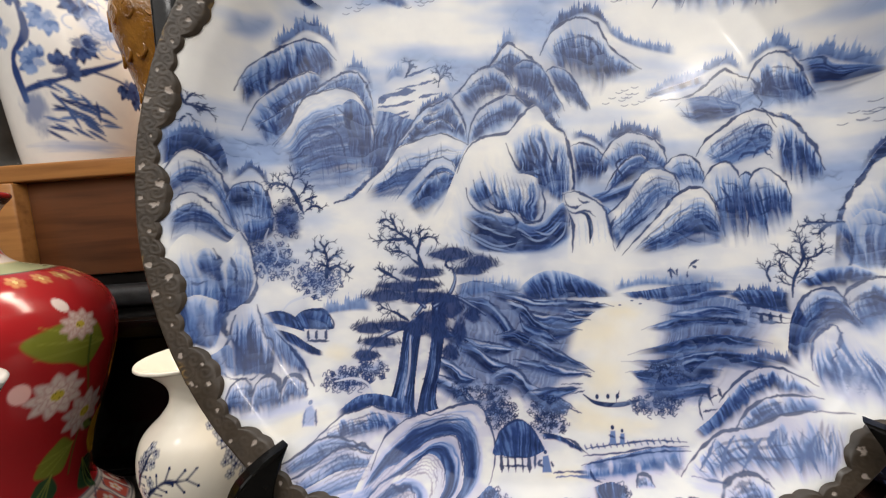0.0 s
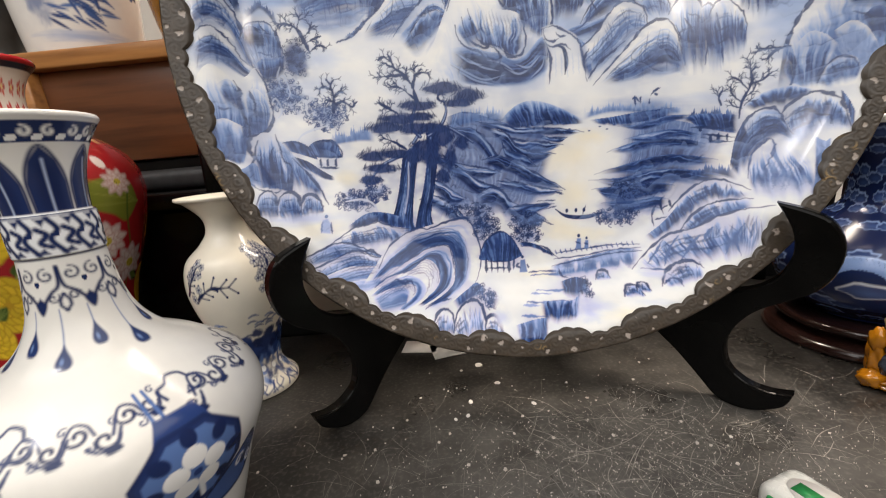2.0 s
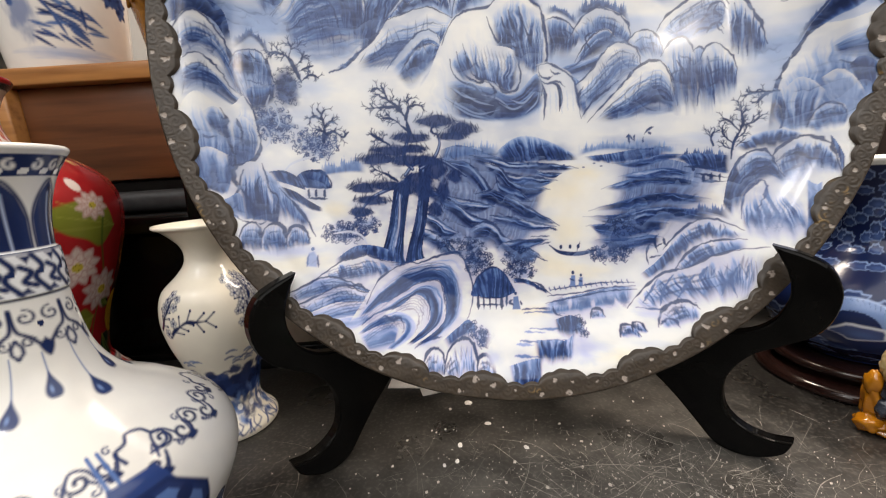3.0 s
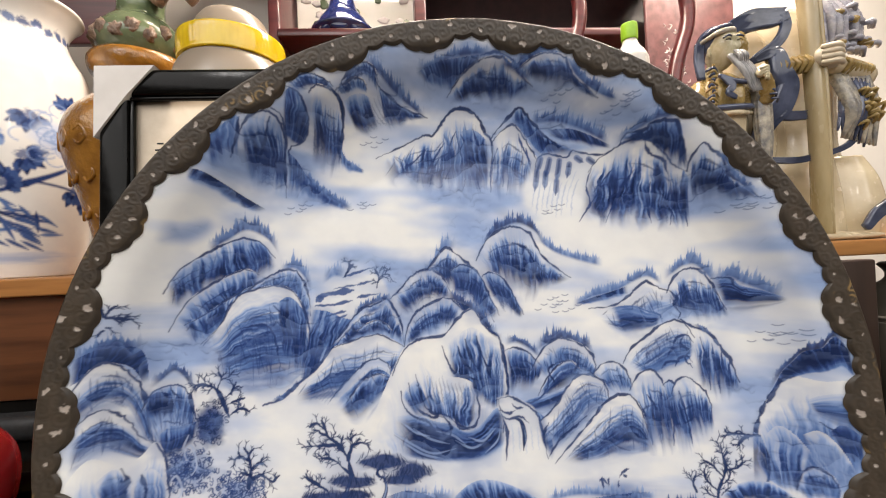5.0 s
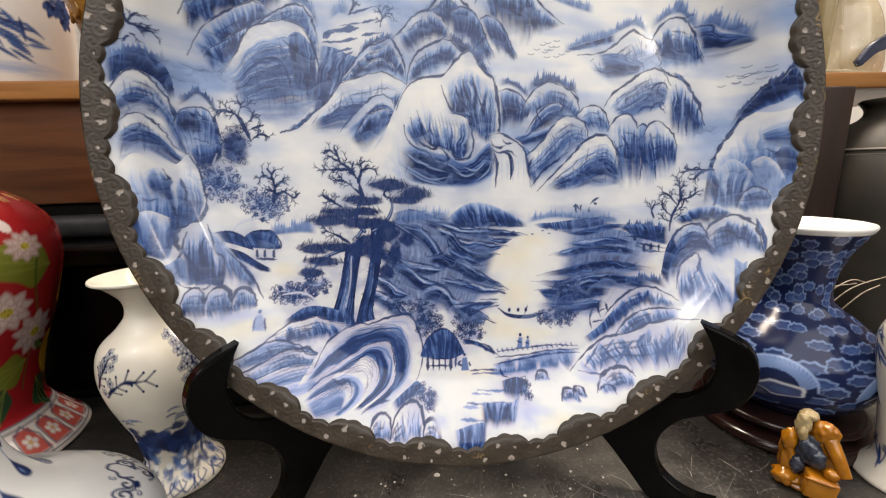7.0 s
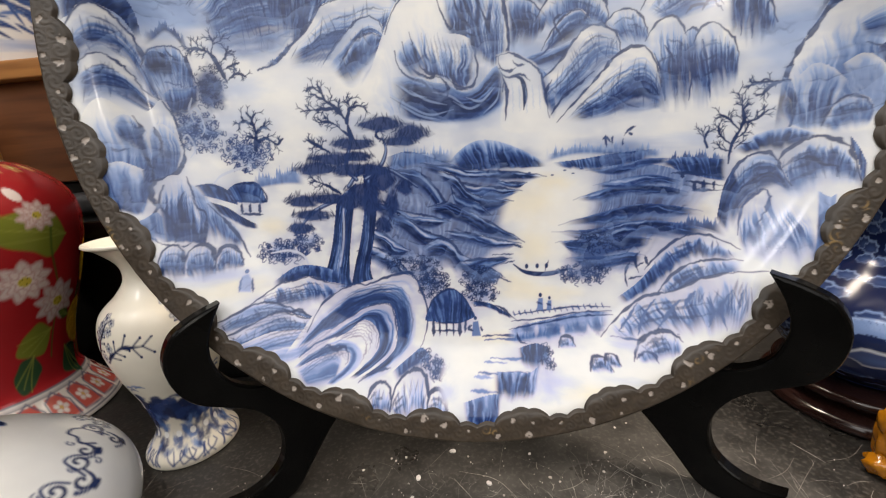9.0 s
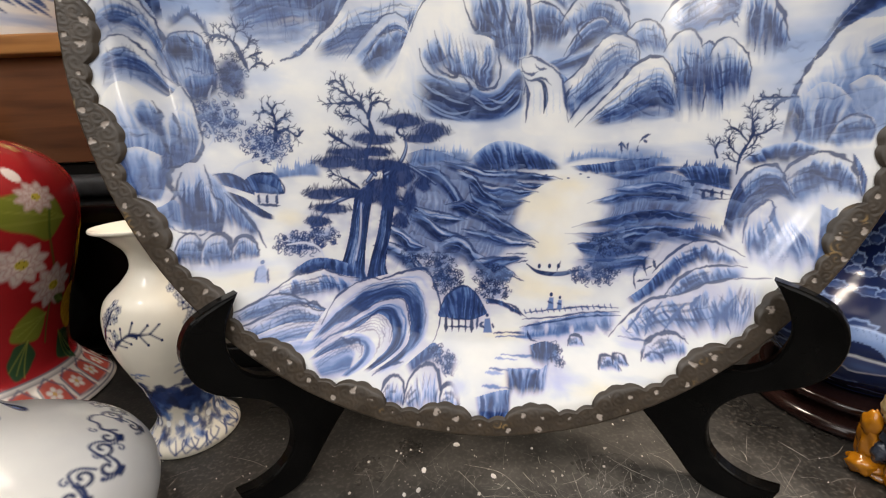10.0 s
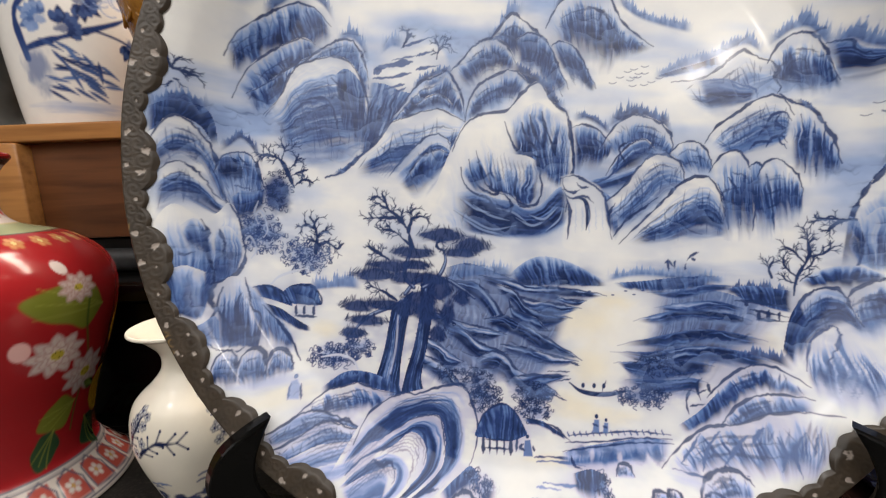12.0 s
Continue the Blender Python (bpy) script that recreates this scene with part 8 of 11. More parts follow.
stand = thing("plate_stand", (0.082, 0.25, 0), "black lacquered wooden display easel holding the charger", "stand")
def easel_board():
    """One side of the easel: a scrolled board with a hook in front, a curled foot and a tall back."""
    outer = [(0.0, 0.188), (-0.018, 0.183), (-0.034, 0.174), (-0.042, 0.156), (-0.039, 0.135), (-0.029, 0.119), (-0.012, 0.107), (0.006, 0.094), (0.019, 0.075), (0.023, 0.056), (0.019, 0.038), (0.006, 0.027), (-0.010, 0.024), (-0.026, 0.027)]
    foot = [(-0.026, 0.026), (-0.020, 0.013), (-0.004, 0.003), (0.012, 0.0), (0.028, 0.005), (0.044, 0.022), (0.068, 0.046), (0.098, 0.066), (0.150, 0.070)]
    rear = [(0.165, 0.055), (0.190, 0.006), (0.215, 0.0), (0.222, 0.02), (0.205, 0.10), (0.19, 0.20), (0.178, 0.29), (0.160, 0.305), (0.145, 0.29), (0.132, 0.20), (0.120, 0.135)]
    notch = [(0.120, 0.133), (0.095, 0.112), (0.060, 0.106), (0.028, 0.110), (0.008, 0.116), (-0.006, 0.128), (-0.013, 0.145), (-0.013, 0.160), (-0.008, 0.174), (0.0, 0.188)]
    pts = [tuple(p) for seg in (outer, foot, rear, notch) for p in smooth_curve(seg, 4 * len(seg))]
    keep = [pts[0]]
    for p in pts[1:]:
        if math.dist(p, keep[-1]) > 0.0015:
            keep.append(p)
    if math.dist(keep[0], keep[-1]) < 0.002:
        keep.pop()
    return keep


for side, at, turn in ((1, (-0.121, 0.256), 45), (-1, (0.258, 0.237), 135)):
    b = part("side_board", slab_bm(easel_board(), 0.013, 0.0022), BLACK, stand, smooth=False)
    b.matrix_basis = Matrix.Translation((-0.082, -0.25, 0)) @ pose(at[0], at[1], 0.0, 0, 0, turn)
for z in (0.12, 0.24):
    hinge = part("hinge", box_bm((0.05, 0.003, 0.03), (-0.012, 0.172, z), 0.001), plain("brass_hinge", (0.3, 0.2, 0.07), (0.45, 0.3, 0.1), 0.35, 60, metal=1.0), stand, "small brass hinge")


# ---------------------------------------------------------------- bottle vase
def paint_bottle(c):
    U = c.up
    rr = np.random.RandomState(3)
    # lip band: dark ground with white scrolls
    c.zone(0.284)
    c.band(0.2775, 0.2895, blue(0.92))
    for i in range(-9, 10):
        u = i * 0.0115
        c.curl(u, U(0.2835), 0.0036, 0.85, 0.0010, 0.0, 1 if i % 2 else -1, 1.5)
        c.blot(u + 0.0057, U(0.2800), 0.0034, 0.0022, blue(0.02), 1, 0.4, 0.8)
    # plantain leaves up the neck
    c.zone(0.250)
    n0, n1 = U(0.2345), U(0.2755)
    for i in range(-3, 4):
        u = 0.0035 + i * 0.0205
        w, h = 0.0090, n1 - n0
        pts = [(u - w, n0), (u - w, n0 + 0.45 * h), (u - 0.6 * w, n0 + 0.78 * h), (u, n1), (u + 0.6 * w, n0 + 0.78 * h), (u + w, n0 + 0.45 * h), (u + w, n0)]
        c.fill(pts, blue(0.90), curve=False)
        c.fill([(u + (x - u) * 0.55, n0 + (y - n0) * 0.85) for x, y in pts], blue(0.96), 0.85, 0.003, curve=False)
        c.stroke(pts, 0.0008, blue(0.95), 1, n=40)
        c.stroke([(u, n0), (u, n0 + 0.8 * h)], 0.0004, blue(0.2))
    # collar with a broken fret
    c.zone(0.22)
    c.band(0.206, 0.2345, blue(0.05))
    for z in (0.2065, 0.2335):
        c.stroke([(-0.31, U(z)), (0.31, U(z))], 0.0011, blue(0.96))
    f0, f1 = U(0.2085), U(0.2315)
    for i in range(-6, 7):
        u = i * 0.0125 + 0.003
        m = 0.5 * (f0 + f1)
        c.stroke([(u - 0.0055, f1), (u - 0.002, m + 0.004), (u - 0.006, m - 0.002), (u - 0.001, f0)], 0.0015, blue(0.94))
        c.stroke([(u + 0.001, m + 0.005), (u + 0.005, m + 0.001), (u + 0.0015, m - 0.004), (u + 0.006, m - 0.007)], 0.0016, blue(0.94))
        c.fill([(u - 0.003, f0), (u + 0.002, f0 + 0.004), (u + 0.0045, f0)], blue(0.94), curve=False)
        c.fill([(u + 0.001, f1), (u + 0.004, f1 - 0.005), (u + 0.007, f1)], blue(0.94), curve=False)
        c.blot(u - 0.0035, m + 0.001, 0.0022, 0.0018, blue(0.94), 1, 0, 0.8)
    # lambrequin scrolls
    c.zone(0.188)
    for i in range(-4, 5):
        u, v = i * 0.0235 + 0.006, U(0.186)
        for sg in (-1, 1):
            c.curl(u + sg * 0.0058, v + 0.009, 0.0048, 1.1, 0.0007, 0.96, sg, 1.57)
            c.curl(u + sg * 0.0066, v - 0.006, 0.0034, 1.0, 0.0006, 0.96, -sg, 0.5)
            c.stroke([(u, v - 0.012), (u + sg * 0.006, v - 0.003), (u + sg * 0.0105, v + 0.002), (u + sg * 0.0117, v + 0.014)], 0.0010, blue(0.96))
            c.stroke([(u + sg * 0.0117, v - 0.004), (u + sg * 0.009, v - 0.010), (u + sg * 0.0117, v - 0.015)], 0.0008, blue(0.94))
        c.fill([(u, v - 0.005), (u - 0.003, v - 0.010), (u, v - 0.017), (u + 0.003, v - 0.010)], blue(0.94))
        c.blot(u, v + 0.004, 0.0016, 0.0022, blue(0.94), 1, 0, 0.85)
    # pendant drops
    c.zone(0.150)
    for i in range(-6, 7):
        u, z = i * 0.0175 + 0.004, 0.157 - 0.010 * (i % 2)
        v = U(z)
        c.stroke([(u, U(0.172)), (u, v)], 0.0003, blue(0.6))
        c.fill([(u, v + 0.004), (u - 0.0036, v - 0.007), (u - 0.0022, v - 0.0125), (u + 0.0022, v - 0.0125), (u + 0.0036, v - 0.007)], blue(0.88))
        c.blot(u - 0.0008, v - 0.007, 0.0012, 0.003, blue(0.45), 0.8)
    # cloud scroll festoons over the shoulder
    c.zone(0.108)
    for g in range(-3, 4):
        u0, v0 = -0.018 + g * 0.088, U(0.108)
        for i in range(7):
            u, v = u0 - 0.036 + i * 0.0115, v0 - 0.006 + 0.0042 * math.sin(1.1 * i) + 0.0022 * i
            sg = 1 if i % 2 else -1
            rad = 0.0050 + 0.0018 * rr.rand()
            c.curl(u, v + sg * 0.003, rad, 1.0, 0.0011, 0.96, sg, 3.1 * (i % 2))
            c.stroke([(u - 0.008, v - 0.005), (u - 0.003, v + sg * 0.009), (u + 0.004, v + sg * 0.008), (u + 0.0075, v + 0.001)], 0.0009, blue(0.9))
            c.curl(u + 0.005, v - sg * 0.006, 0.0028, 0.9, 0.0006, 0.85, -sg, 1.0)
            if i % 2 == 0:
                c.fill([(u - 0.002, v - 0.009), (u + 0.004, v - 0.0075), (u + 0.006, v - 0.011), (u, v - 0.0125)], blue(0.94))
    for g in range(-3, 4):
        u, v = -0.052 + g * 0.088, U(0.112)
        c.stroke([(u - 0.012, v - 0.004), (u - 0.014, v + 0.004), (u - 0.007, v + 0.007), (u - 0.003, v + 0.012), (u + 0.005, v + 0.010), (u + 0.008, v + 0.004), (u + 0.013, v + 0.001), (u + 0.010, v - 0.006), (u, v - 0.007)], 0.0011, blue(0.9))
    c.zone(0.062)
    # octagonal medallion hung with ribbons
    for g in (-1, 0, 1):
        u, v = 0.027 + g * 0.195, U(0.060)
        oct_ = [(u + 0.036 * math.cos(math.radians(22.5 + 45 * i)), v + 0.036 * math.sin(math.radians(22.5 + 45 * i))) for i in range(8)]
        for sg in (-1, 1):
            c.stroke([(u - 0.012 + sg * 0.003, v + 0.068), (u - 0.008 + sg * 0.003, v + 0.038)], 0.0012, blue(0.6))
        c.fill([(u - 0.018, v + 0.031), (u + 0.018, v + 0.031), (u + 0.013, v + 0.046), (u - 0.013, v + 0.046)], blue(0.76), curve=False)
        c.fill(oct_, blue(0.88), curve=False)
        c.fill([(u + (x - u) * 0.86, v + (y - v) * 0.86) for x, y in oct_], blue(0.55), 1, 0.001, False)
        c.stroke(oct_ + oct_[:1], 0.0016, blue(0.93), n=9)
        for i in range(8):
            a = math.radians(45 * i)
            c.blot(u + 0.026 * math.cos(a), v + 0.026 * math.sin(a), 0.008, 0.006, blue(0.94), 1, a, 0.7)
        for i in range(5):
            a = math.radians(90 + 72 * i)
            c.blot(u + 0.0125 * math.cos(a), v + 0.0125 * math.sin(a), 0.0082, 0.0082, blue(0.02), 1, 0, 0.88)
        c.blot(u, v, 0.0035, 0.0035, blue(0.8), 1, 0, 0.7)
        c.stroke([(u + 0.002, v - 0.012), (u + 0.004, v - 0.027)], 0.002, blue(0.05))
        # ribbon
        rib = [(u + 0.030, v - 0.022), (u + 0.052, v - 0.012), (u + 0.066, v - 0.030), (u + 0.052, v - 0.050), (u + 0.020, v - 0.052), (u - 0.004, v - 0.044)]
        c.fill(rib, blue(0.66), 1, 0.001)
        c.stroke(rib + rib[:1], 0.0014, blue(0.92))
        for i in range(3):
            c.curl(u + 0.040 + 0.009 * i, v - 0.030 - 0.004 * i, 0.006, 1.1, 0.0012, 0.95 if i % 2 else 0.05, 1, i)


bottle = vase("bottle_vase", (-0.213, 0.138, 0.0518), [(0.0, -0.0615), (0.045, -0.0625), (0.052, -0.0655), (0.056, -0.0615), (0.070, -0.020), (0.083, 0.024), (0.0985, 0.066), (0.0915, 0.098), (0.066, 0.122), (0.041, 0.140), (0.0275, 0.165), (0.0225, 0.205), (0.0235, 0.208), (0.0235, 0.232), (0.0215, 0.2345), (0.0235, 0.255), (0.029, 0.275), (0.0365, 0.2895), (0.0385, 0.2930), (0.0365, 0.2955), (0.031, 0.2925), (0.022, 0.270), (0.018, 0.23), (0.018, 0.18)],
     paint_bottle, "blue and white porcelain bottle vase with scrolls and octagonal medallion", 470, 520, rz=46, base=(0.70, 0.685, 0.64), cuts=(("body", 0.14), ("neck", 0.2065), ("collar", 0.2335), ("mouth", 0.291)))
bottle.scale = (0.83, 0.83, 0.79)


# ---------------------------------------------------------------- white baluster vase with plum blossom
def paint_plum(c):
    U = c.up
    r = np.random.RandomState(8)
    def spray(u, z, ang, length, bloom):
        x, y, a, pts = u, U(z), ang, [(u, U(z))]
        for i in range(5):
            a += r.randn() * 0.4
            x, y = x + length / 5 * math.cos(a), y + length / 5 * math.sin(a)
            pts.append((x, y))
            for sg in (-1, 1):
                b, l = a + sg * (0.7 + 0.4 * r.rand()), length * (0.15 + 0.15 * r.rand())
                tip = (x + l * math.cos(b), y + l * math.sin(b))
                c.stroke([(x, y), tip], 0.0007, blue(0.95))
                for q in range(bloom):
                    c.flower(tip[0] + r.randn() * 0.004, tip[1] + r.randn() * 0.004, 0.0036 + 0.0018 * r.rand(), 5, (0.60, 0.60, 0.60), (0.02, 0.03, 0.10), (0.012, 0.018, 0.07), q, r.rand() * 6)
                c.blot(*tip, 0.0016, 0.0014, blue(0.95), 1, 0, 0.6)
        c.stroke(pts, 0.0016, blue(0.98), 1, (1, 0.5), rough=0.4)
    spray(0.048, 0.132, 2.5, 0.045, 2)
    spray(0.036, 0.146, 2.0, 0.026, 2)
    spray(0.052, 0.122, 2.9, 0.034, 2)
    spray(0.052, 0.140, 1.4, 0.030, 2)
    spray(-0.054, 0.122, 1.15, 0.046, 0)
    spray(-0.068, 0.128, 1.0, 0.036, 1)
    spray(0.140, 0.12, 1.3, 0.05, 2)
    for i in range(46):
        u, z = -0.17 + 0.34 * r.rand(), 0.089 + 0.004 * r.randn() + 0.006 * math.sin(30 * i)
        c.stroke([(u - 0.006, U(z)), (u, U(z) + 0.002), (u + 0.006, U(z))], 0.0010, blue(0.5 + 0.35 * r.rand()), 0.8, rough=0.4)
    # rocky bank round the foot of the belly
    for i in range(300):
        u, z = -0.18 + 0.36 * r.rand(), 0.054 + 0.026 * r.rand() - 0.016 * r.rand()
        c.blot(u, U(z), 0.011, 0.007, blue(0.72 + 0.26 * r.rand()), 0.95, 0, 0.5, 0.5, i)
    for i in range(150):
        u, z = -0.18 + 0.36 * r.rand(), 0.014 + 0.036 * r.rand()
        c.blot(u, U(z), 0.010, 0.005, blue(0.45 + 0.5 * r.rand()), 0.75, r.randn(), 0.2, 0.9, i + 100)
    for i in range(16):
        c.blot(-0.18 + 0.0235 * i, U(0.030), 0.006, 0.004, blue(0.02), 0.9, 0, 0.7)
    for i in range(60):
        u = -0.18 + 0.36 * r.rand()
        v = U(0.0155)
        c.stroke([(u, v), (u + r.randn() * 0.003, v - 0.006), (u + r.randn() * 0.008, v - 0.013)], 0.0009, blue(0.75), 0.8)


plum = vase("plum_vase", (-0.241, 0.345, 0.0), [(0.0, 0.003), (0.040, 0.003), (0.0465, 0.0), (0.048, 0.003), (0.0465, 0.009), (0.036, 0.021), (0.0315, 0.035), (0.038, 0.066), (0.051, 0.105), (0.0555, 0.133), (0.050, 0.158), (0.032, 0.175), (0.0225, 0.188), (0.0235, 0.203), (0.037, 0.218), (0.0455, 0.2225), (0.0465, 0.2245), (0.044, 0.2255), (0.032, 0.217), (0.019, 0.200), (0.017, 0.16)],
     paint_plum, "small cream porcelain baluster vase with blue plum blossom", 300, 380, rz=32, base=(0.74, 0.69, 0.58), cuts=(("foot", 0.020), ("body", 0.176), ("neck", 0.222)))
plum.scale = (0.90, 0.90, 1.0)


# ---------------------------------------------------------------- red enamelled vase
RED = (0.34, 0.016, 0.019)


def paint_red(c):
    U = c.up
    r = np.random.RandomState(2)
    white, pink, yellow, green = (0.72, 0.62, 0.58), (0.75, 0.45, 0.42), (0.80, 0.55, 0.03), (0.055, 0.10, 0.018)
    sl, uu, vv = c.win(-9, 9, U(0.045), U(0.305))
    c.lay(sl, 0.35 * clouds(uu / 0.03, vv / 0.03, 70), np.array((0.30, 0.012, 0.016)))
    # foot and neck: pale, with panels and fret
    c.band(0.0, 0.046, (0.62, 0.56, 0.50))
    for z in (0.003, 0.006, 0.040, 0.0445):
        c.stroke([(-0.4, U(z)), (0.4, U(z))], 0.0010, np.array((0.06, 0.06, 0.10)))
    for i in range(-9, 10):
        u = i * 0.034
        q = [(u - 0.015, U(0.010)), (u + 0.015, U(0.010)), (u + 0.011, U(0.037)), (u - 0.011, U(0.037))]
        c.fill(q, np.array((0.42, 0.08, 0.06)), curve=False)
        c.flower(u, U(0.023), 0.009, 5, (0.66, 0.60, 0.54), (0.5, 0.3, 0.1), None, i)
        c.stroke(q + q[:1], 0.0010, np.array((0.07, 0.08, 0.13)), n=6)
    c.band(0.308, 0.318, (0.35, 0.38, 0.22))
    c.band(0.318, 0.384, (0.66, 0.58, 0.53))
    c.stroke([(-0.4, U(0.308)), (0.4, U(0.308))], 0.0011, np.array((0.06, 0.06, 0.05)))
    c.stroke([(-0.4, U(0.318)), (0.4, U(0.318))], 0.0009, np.array((0.55, 0.45, 0.2)))
    for i in range(-10, 11):
        c.flower(i * 0.03, U(0.30), 0.010, 6, (0.55, 0.25, 0.10), (0.6, 0.5, 0.2), None, i)
        c.flower(i * 0.031 + 0.01, U(0.335), 0.012, 5, (0.50, 0.05, 0.05), (0.7, 0.5, 0.2), None, i)
        c.flower(i * 0.031, U(0.362), 0.010, 5, (0.55, 0.12, 0.10), (0.7, 0.5, 0.2), None, i)
    c.band(0.381, 0.388, (0.03, 0.03, 0.04))
    def lotus(u, v, rad, turn, pale=white):
        for ring, n, k in ((1.0, 9, 0.80), (0.72, 8, 0.92), (0.48, 6, 1.0)):
            for i in range(n):
                a = turn + 6.283 * (i + 0.5 * (ring < 1)) / n
                tip = (u + rad * ring * math.cos(a), v + 0.8 * rad * ring * math.sin(a))
                side = 0.26 * rad * ring
                q = [(u, v), (u + 0.55 * rad * ring * math.cos(a) - side * math.sin(a), v + 0.8 * (0.55 * rad * ring * math.sin(a) + side * math.cos(a))), tip, (u + 0.55 * rad * ring * math.cos(a) + side * math.sin(a), v + 0.8 * (0.55 * rad * ring * math.sin(a) - side * math.cos(a)))]
                c.fill(q, np.array(pale) * k, 1, 0.0006, n=14)
                c.stroke([q[1], tip, q[3]], 0.0006, np.array((0.36, 0.16, 0.15)), 0.8)
                c.stroke([(u, v), tip], 0.0005, np.array((0.55, 0.36, 0.34)), 0.6)
        c.blot(u, v, 0.26 * rad, 0.20 * rad, np.array((0.50, 0.40, 0.05)), 1, 0, 0.8)
        for i in range(6):
            c.blot(u + 0.14 * rad * math.cos(i), v + 0.10 * rad * math.sin(i), 0.03 * rad, 0.03 * rad, np.array((0.10, 0.10, 0.01)), 1, 0, 0.6)

    # lotus sprays
    for u0 in (0.088, -0.20, 0.32):
        for a, b, l, w, an, sd in ((0.034, 0.222, 0.085, 0.058, 2.9, 1), (0.010, 0.115, 0.055, 0.040, 3.5, 2), (-0.02, 0.09, 0.050, 0.036, 4.1, 3), (0.035, 0.085, 0.05, 0.04, 5.2, 4)):
            c.leaf(u0 + a, U(b), l, w, an, (0.17, 0.19, 0.025) if sd < 3 else (0.03, 0.07, 0.03), (0.28, 0.30, 0.05), 0.5, sd)
        c.stroke([(u0 + 0.02, U(0.255)), (u0 + 0.012, U(0.21)), (u0 + 0.02, U(0.15)), (u0 + 0.006, U(0.08))], 0.0012, np.array(green))
        lotus(u0 + 0.004, U(0.248), 0.021, 0.5)
        c.blot(u0 - 0.008, U(0.272), 0.007, 0.010, np.array(white), 1, 0.5, 0.8)
        lotus(u0 - 0.020, U(0.180), 0.031, 0.2)
        lotus(u0 + 0.020, U(0.146), 0.034, 0.1, (0.64, 0.55, 0.52))
        c.blot(u0 - 0.052, U(0.195), 0.010, 0.012, np.array(pink), 1, 0, 0.8)
    # chrysanthemums
    for i, (u, z, rad) in enumerate(((-0.050, 0.205, 0.034), (-0.046, 0.130, 0.037), (-0.102, 0.165, 0.034), (-0.09, 0.095, 0.03), (0.19, 0.18, 0.035), (0.16, 0.11, 0.03))):
        for ring in (1.0, 0.72, 0.45):
            c.flower(u, U(z), rad * ring, 14 if ring > 0.5 else 9, yellow if i < 4 else (0.7, 0.42, 0.03), (0.55, 0.33, 0.02), (0.35, 0.17, 0.01), i, ring * 3)
        for q in range(3):
            c.leaf(u + rad * math.cos(2 * q + i), U(z) + rad * math.sin(2 * q + i), 0.024, 0.014, 2 * q + i, green, (0.25, 0.3, 0.06), 0.3, q)


vase("red_vase", (-0.520, 0.405, 0.0), [(0.0, 0.004), (0.105, 0.004), (0.112, 0.0), (0.114, 0.004), (0.102, 0.018), (0.086, 0.040), (0.080, 0.060), (0.090, 0.110), (0.112, 0.175), (0.126, 0.235), (0.119, 0.275), (0.090, 0.303), (0.048, 0.318), (0.036, 0.335), (0.035, 0.355), (0.042, 0.376), (0.051, 0.388), (0.0525, 0.392), (0.049, 0.393), (0.036, 0.375), (0.030, 0.34)],
     paint_red, "red enamelled vase with lotus, yellow chrysanthemums and patterned foot", 320, 420, rz=48, base=RED, cuts=(("foot", 0.042), ("body", 0.308), ("neck", 0.386)))


# ---------------------------------------------------------------- round vase with clouds and a dragon's scales
def paint_dragon(c):
    U = c.up
    c.band(0.03, 0.2385, blue(0.985))
    r = np.random.RandomState(4)
    n = 0
    for j in range(15):
        z = 0.044 + j * 0.0133
        for i in range(-7, 8):
            u = i * 0.030 + 0.015 * (j % 2) + r.randn() * 0.006
            if abs(u) < 0.22 and r.rand() < 0.9:
                c.cloud(u, U(z) + r.randn() * 0.0026, 0.0130 + 0.0060 * r.rand(), 0.0056 + 0.0022 * r.rand(), n, 0.80 + 0.12 * r.rand(), 0.38, 8)
            n += 1
    # scaled coils
    for u0, z0, rad in ((-0.006, 0.082, 0.036), (0.095, 0.078, 0.030)):
        v0 = U(z0)
        c.blot(u0, v0, rad, 0.85 * rad, blue(0.95), 1, 0, 0.93)
        for a in range(24):
            for b in range(7):
                t, q = math.pi * (0.02 + a / 24), 0.62 + 0.055 * b
                x, y = u0 + rad * q * math.cos(t + 0.04 * b), v0 + 0.85 * rad * q * math.sin(t + 0.04 * b)
                c.blot(x, y, 0.0021, 0.0021, blue(0.42), 0.95, 0, 0.7)
        c.stroke([(u0 + rad * math.cos(t), v0 + 0.85 * rad * math.sin(t)) for t in np.linspace(0, 3.14, 9)], 0.0010, blue(0.30))
        c.cloud(u0 + 0.006, v0 - 0.006, 0.024, 0.011, 7, 0.75, 0.1, 5)
    c.band(0.033, 0.040, blue(0.80))
    c.band(0.2385, 0.27, (0.78, 0.77, 0.73))
    c.blot(0.012, U(0.243) + 0.016, 0.009, 0.004, np.array((0.70, 0.70, 0.02)), 1, 0, 0.8)


vase("dragon_vase", (0.470, 0.352, 0.0), [(0.0, 0.034), (0.042, 0.034), (0.046, 0.030), (0.050, 0.034), (0.075, 0.054), (0.0885, 0.086), (0.083, 0.110), (0.060, 0.134), (0.037, 0.152), (0.0308, 0.168), (0.0330, 0.192), (0.0400, 0.214), (0.0495, 0.232), (0.0545, 0.241), (0.0555, 0.244), (0.0530, 0.2455), (0.042, 0.235), (0.028, 0.20), (0.026, 0.18)],
     paint_dragon, "round blue vase with pale clouds, dragon scales and white rim", 300, 420, rz=-48, base=(0.78, 0.77, 0.73), cuts=(("body", 0.150), ("neck", 0.2395)))
base_st = thing("vase_stand", (0.470, 0.352, 0.0), "dark turned wooden stand under the cloud vase", "stand")
DARKWOOD = lacquer("dark_rosewood", (0.012, 0.005, 0.004), 0.16)
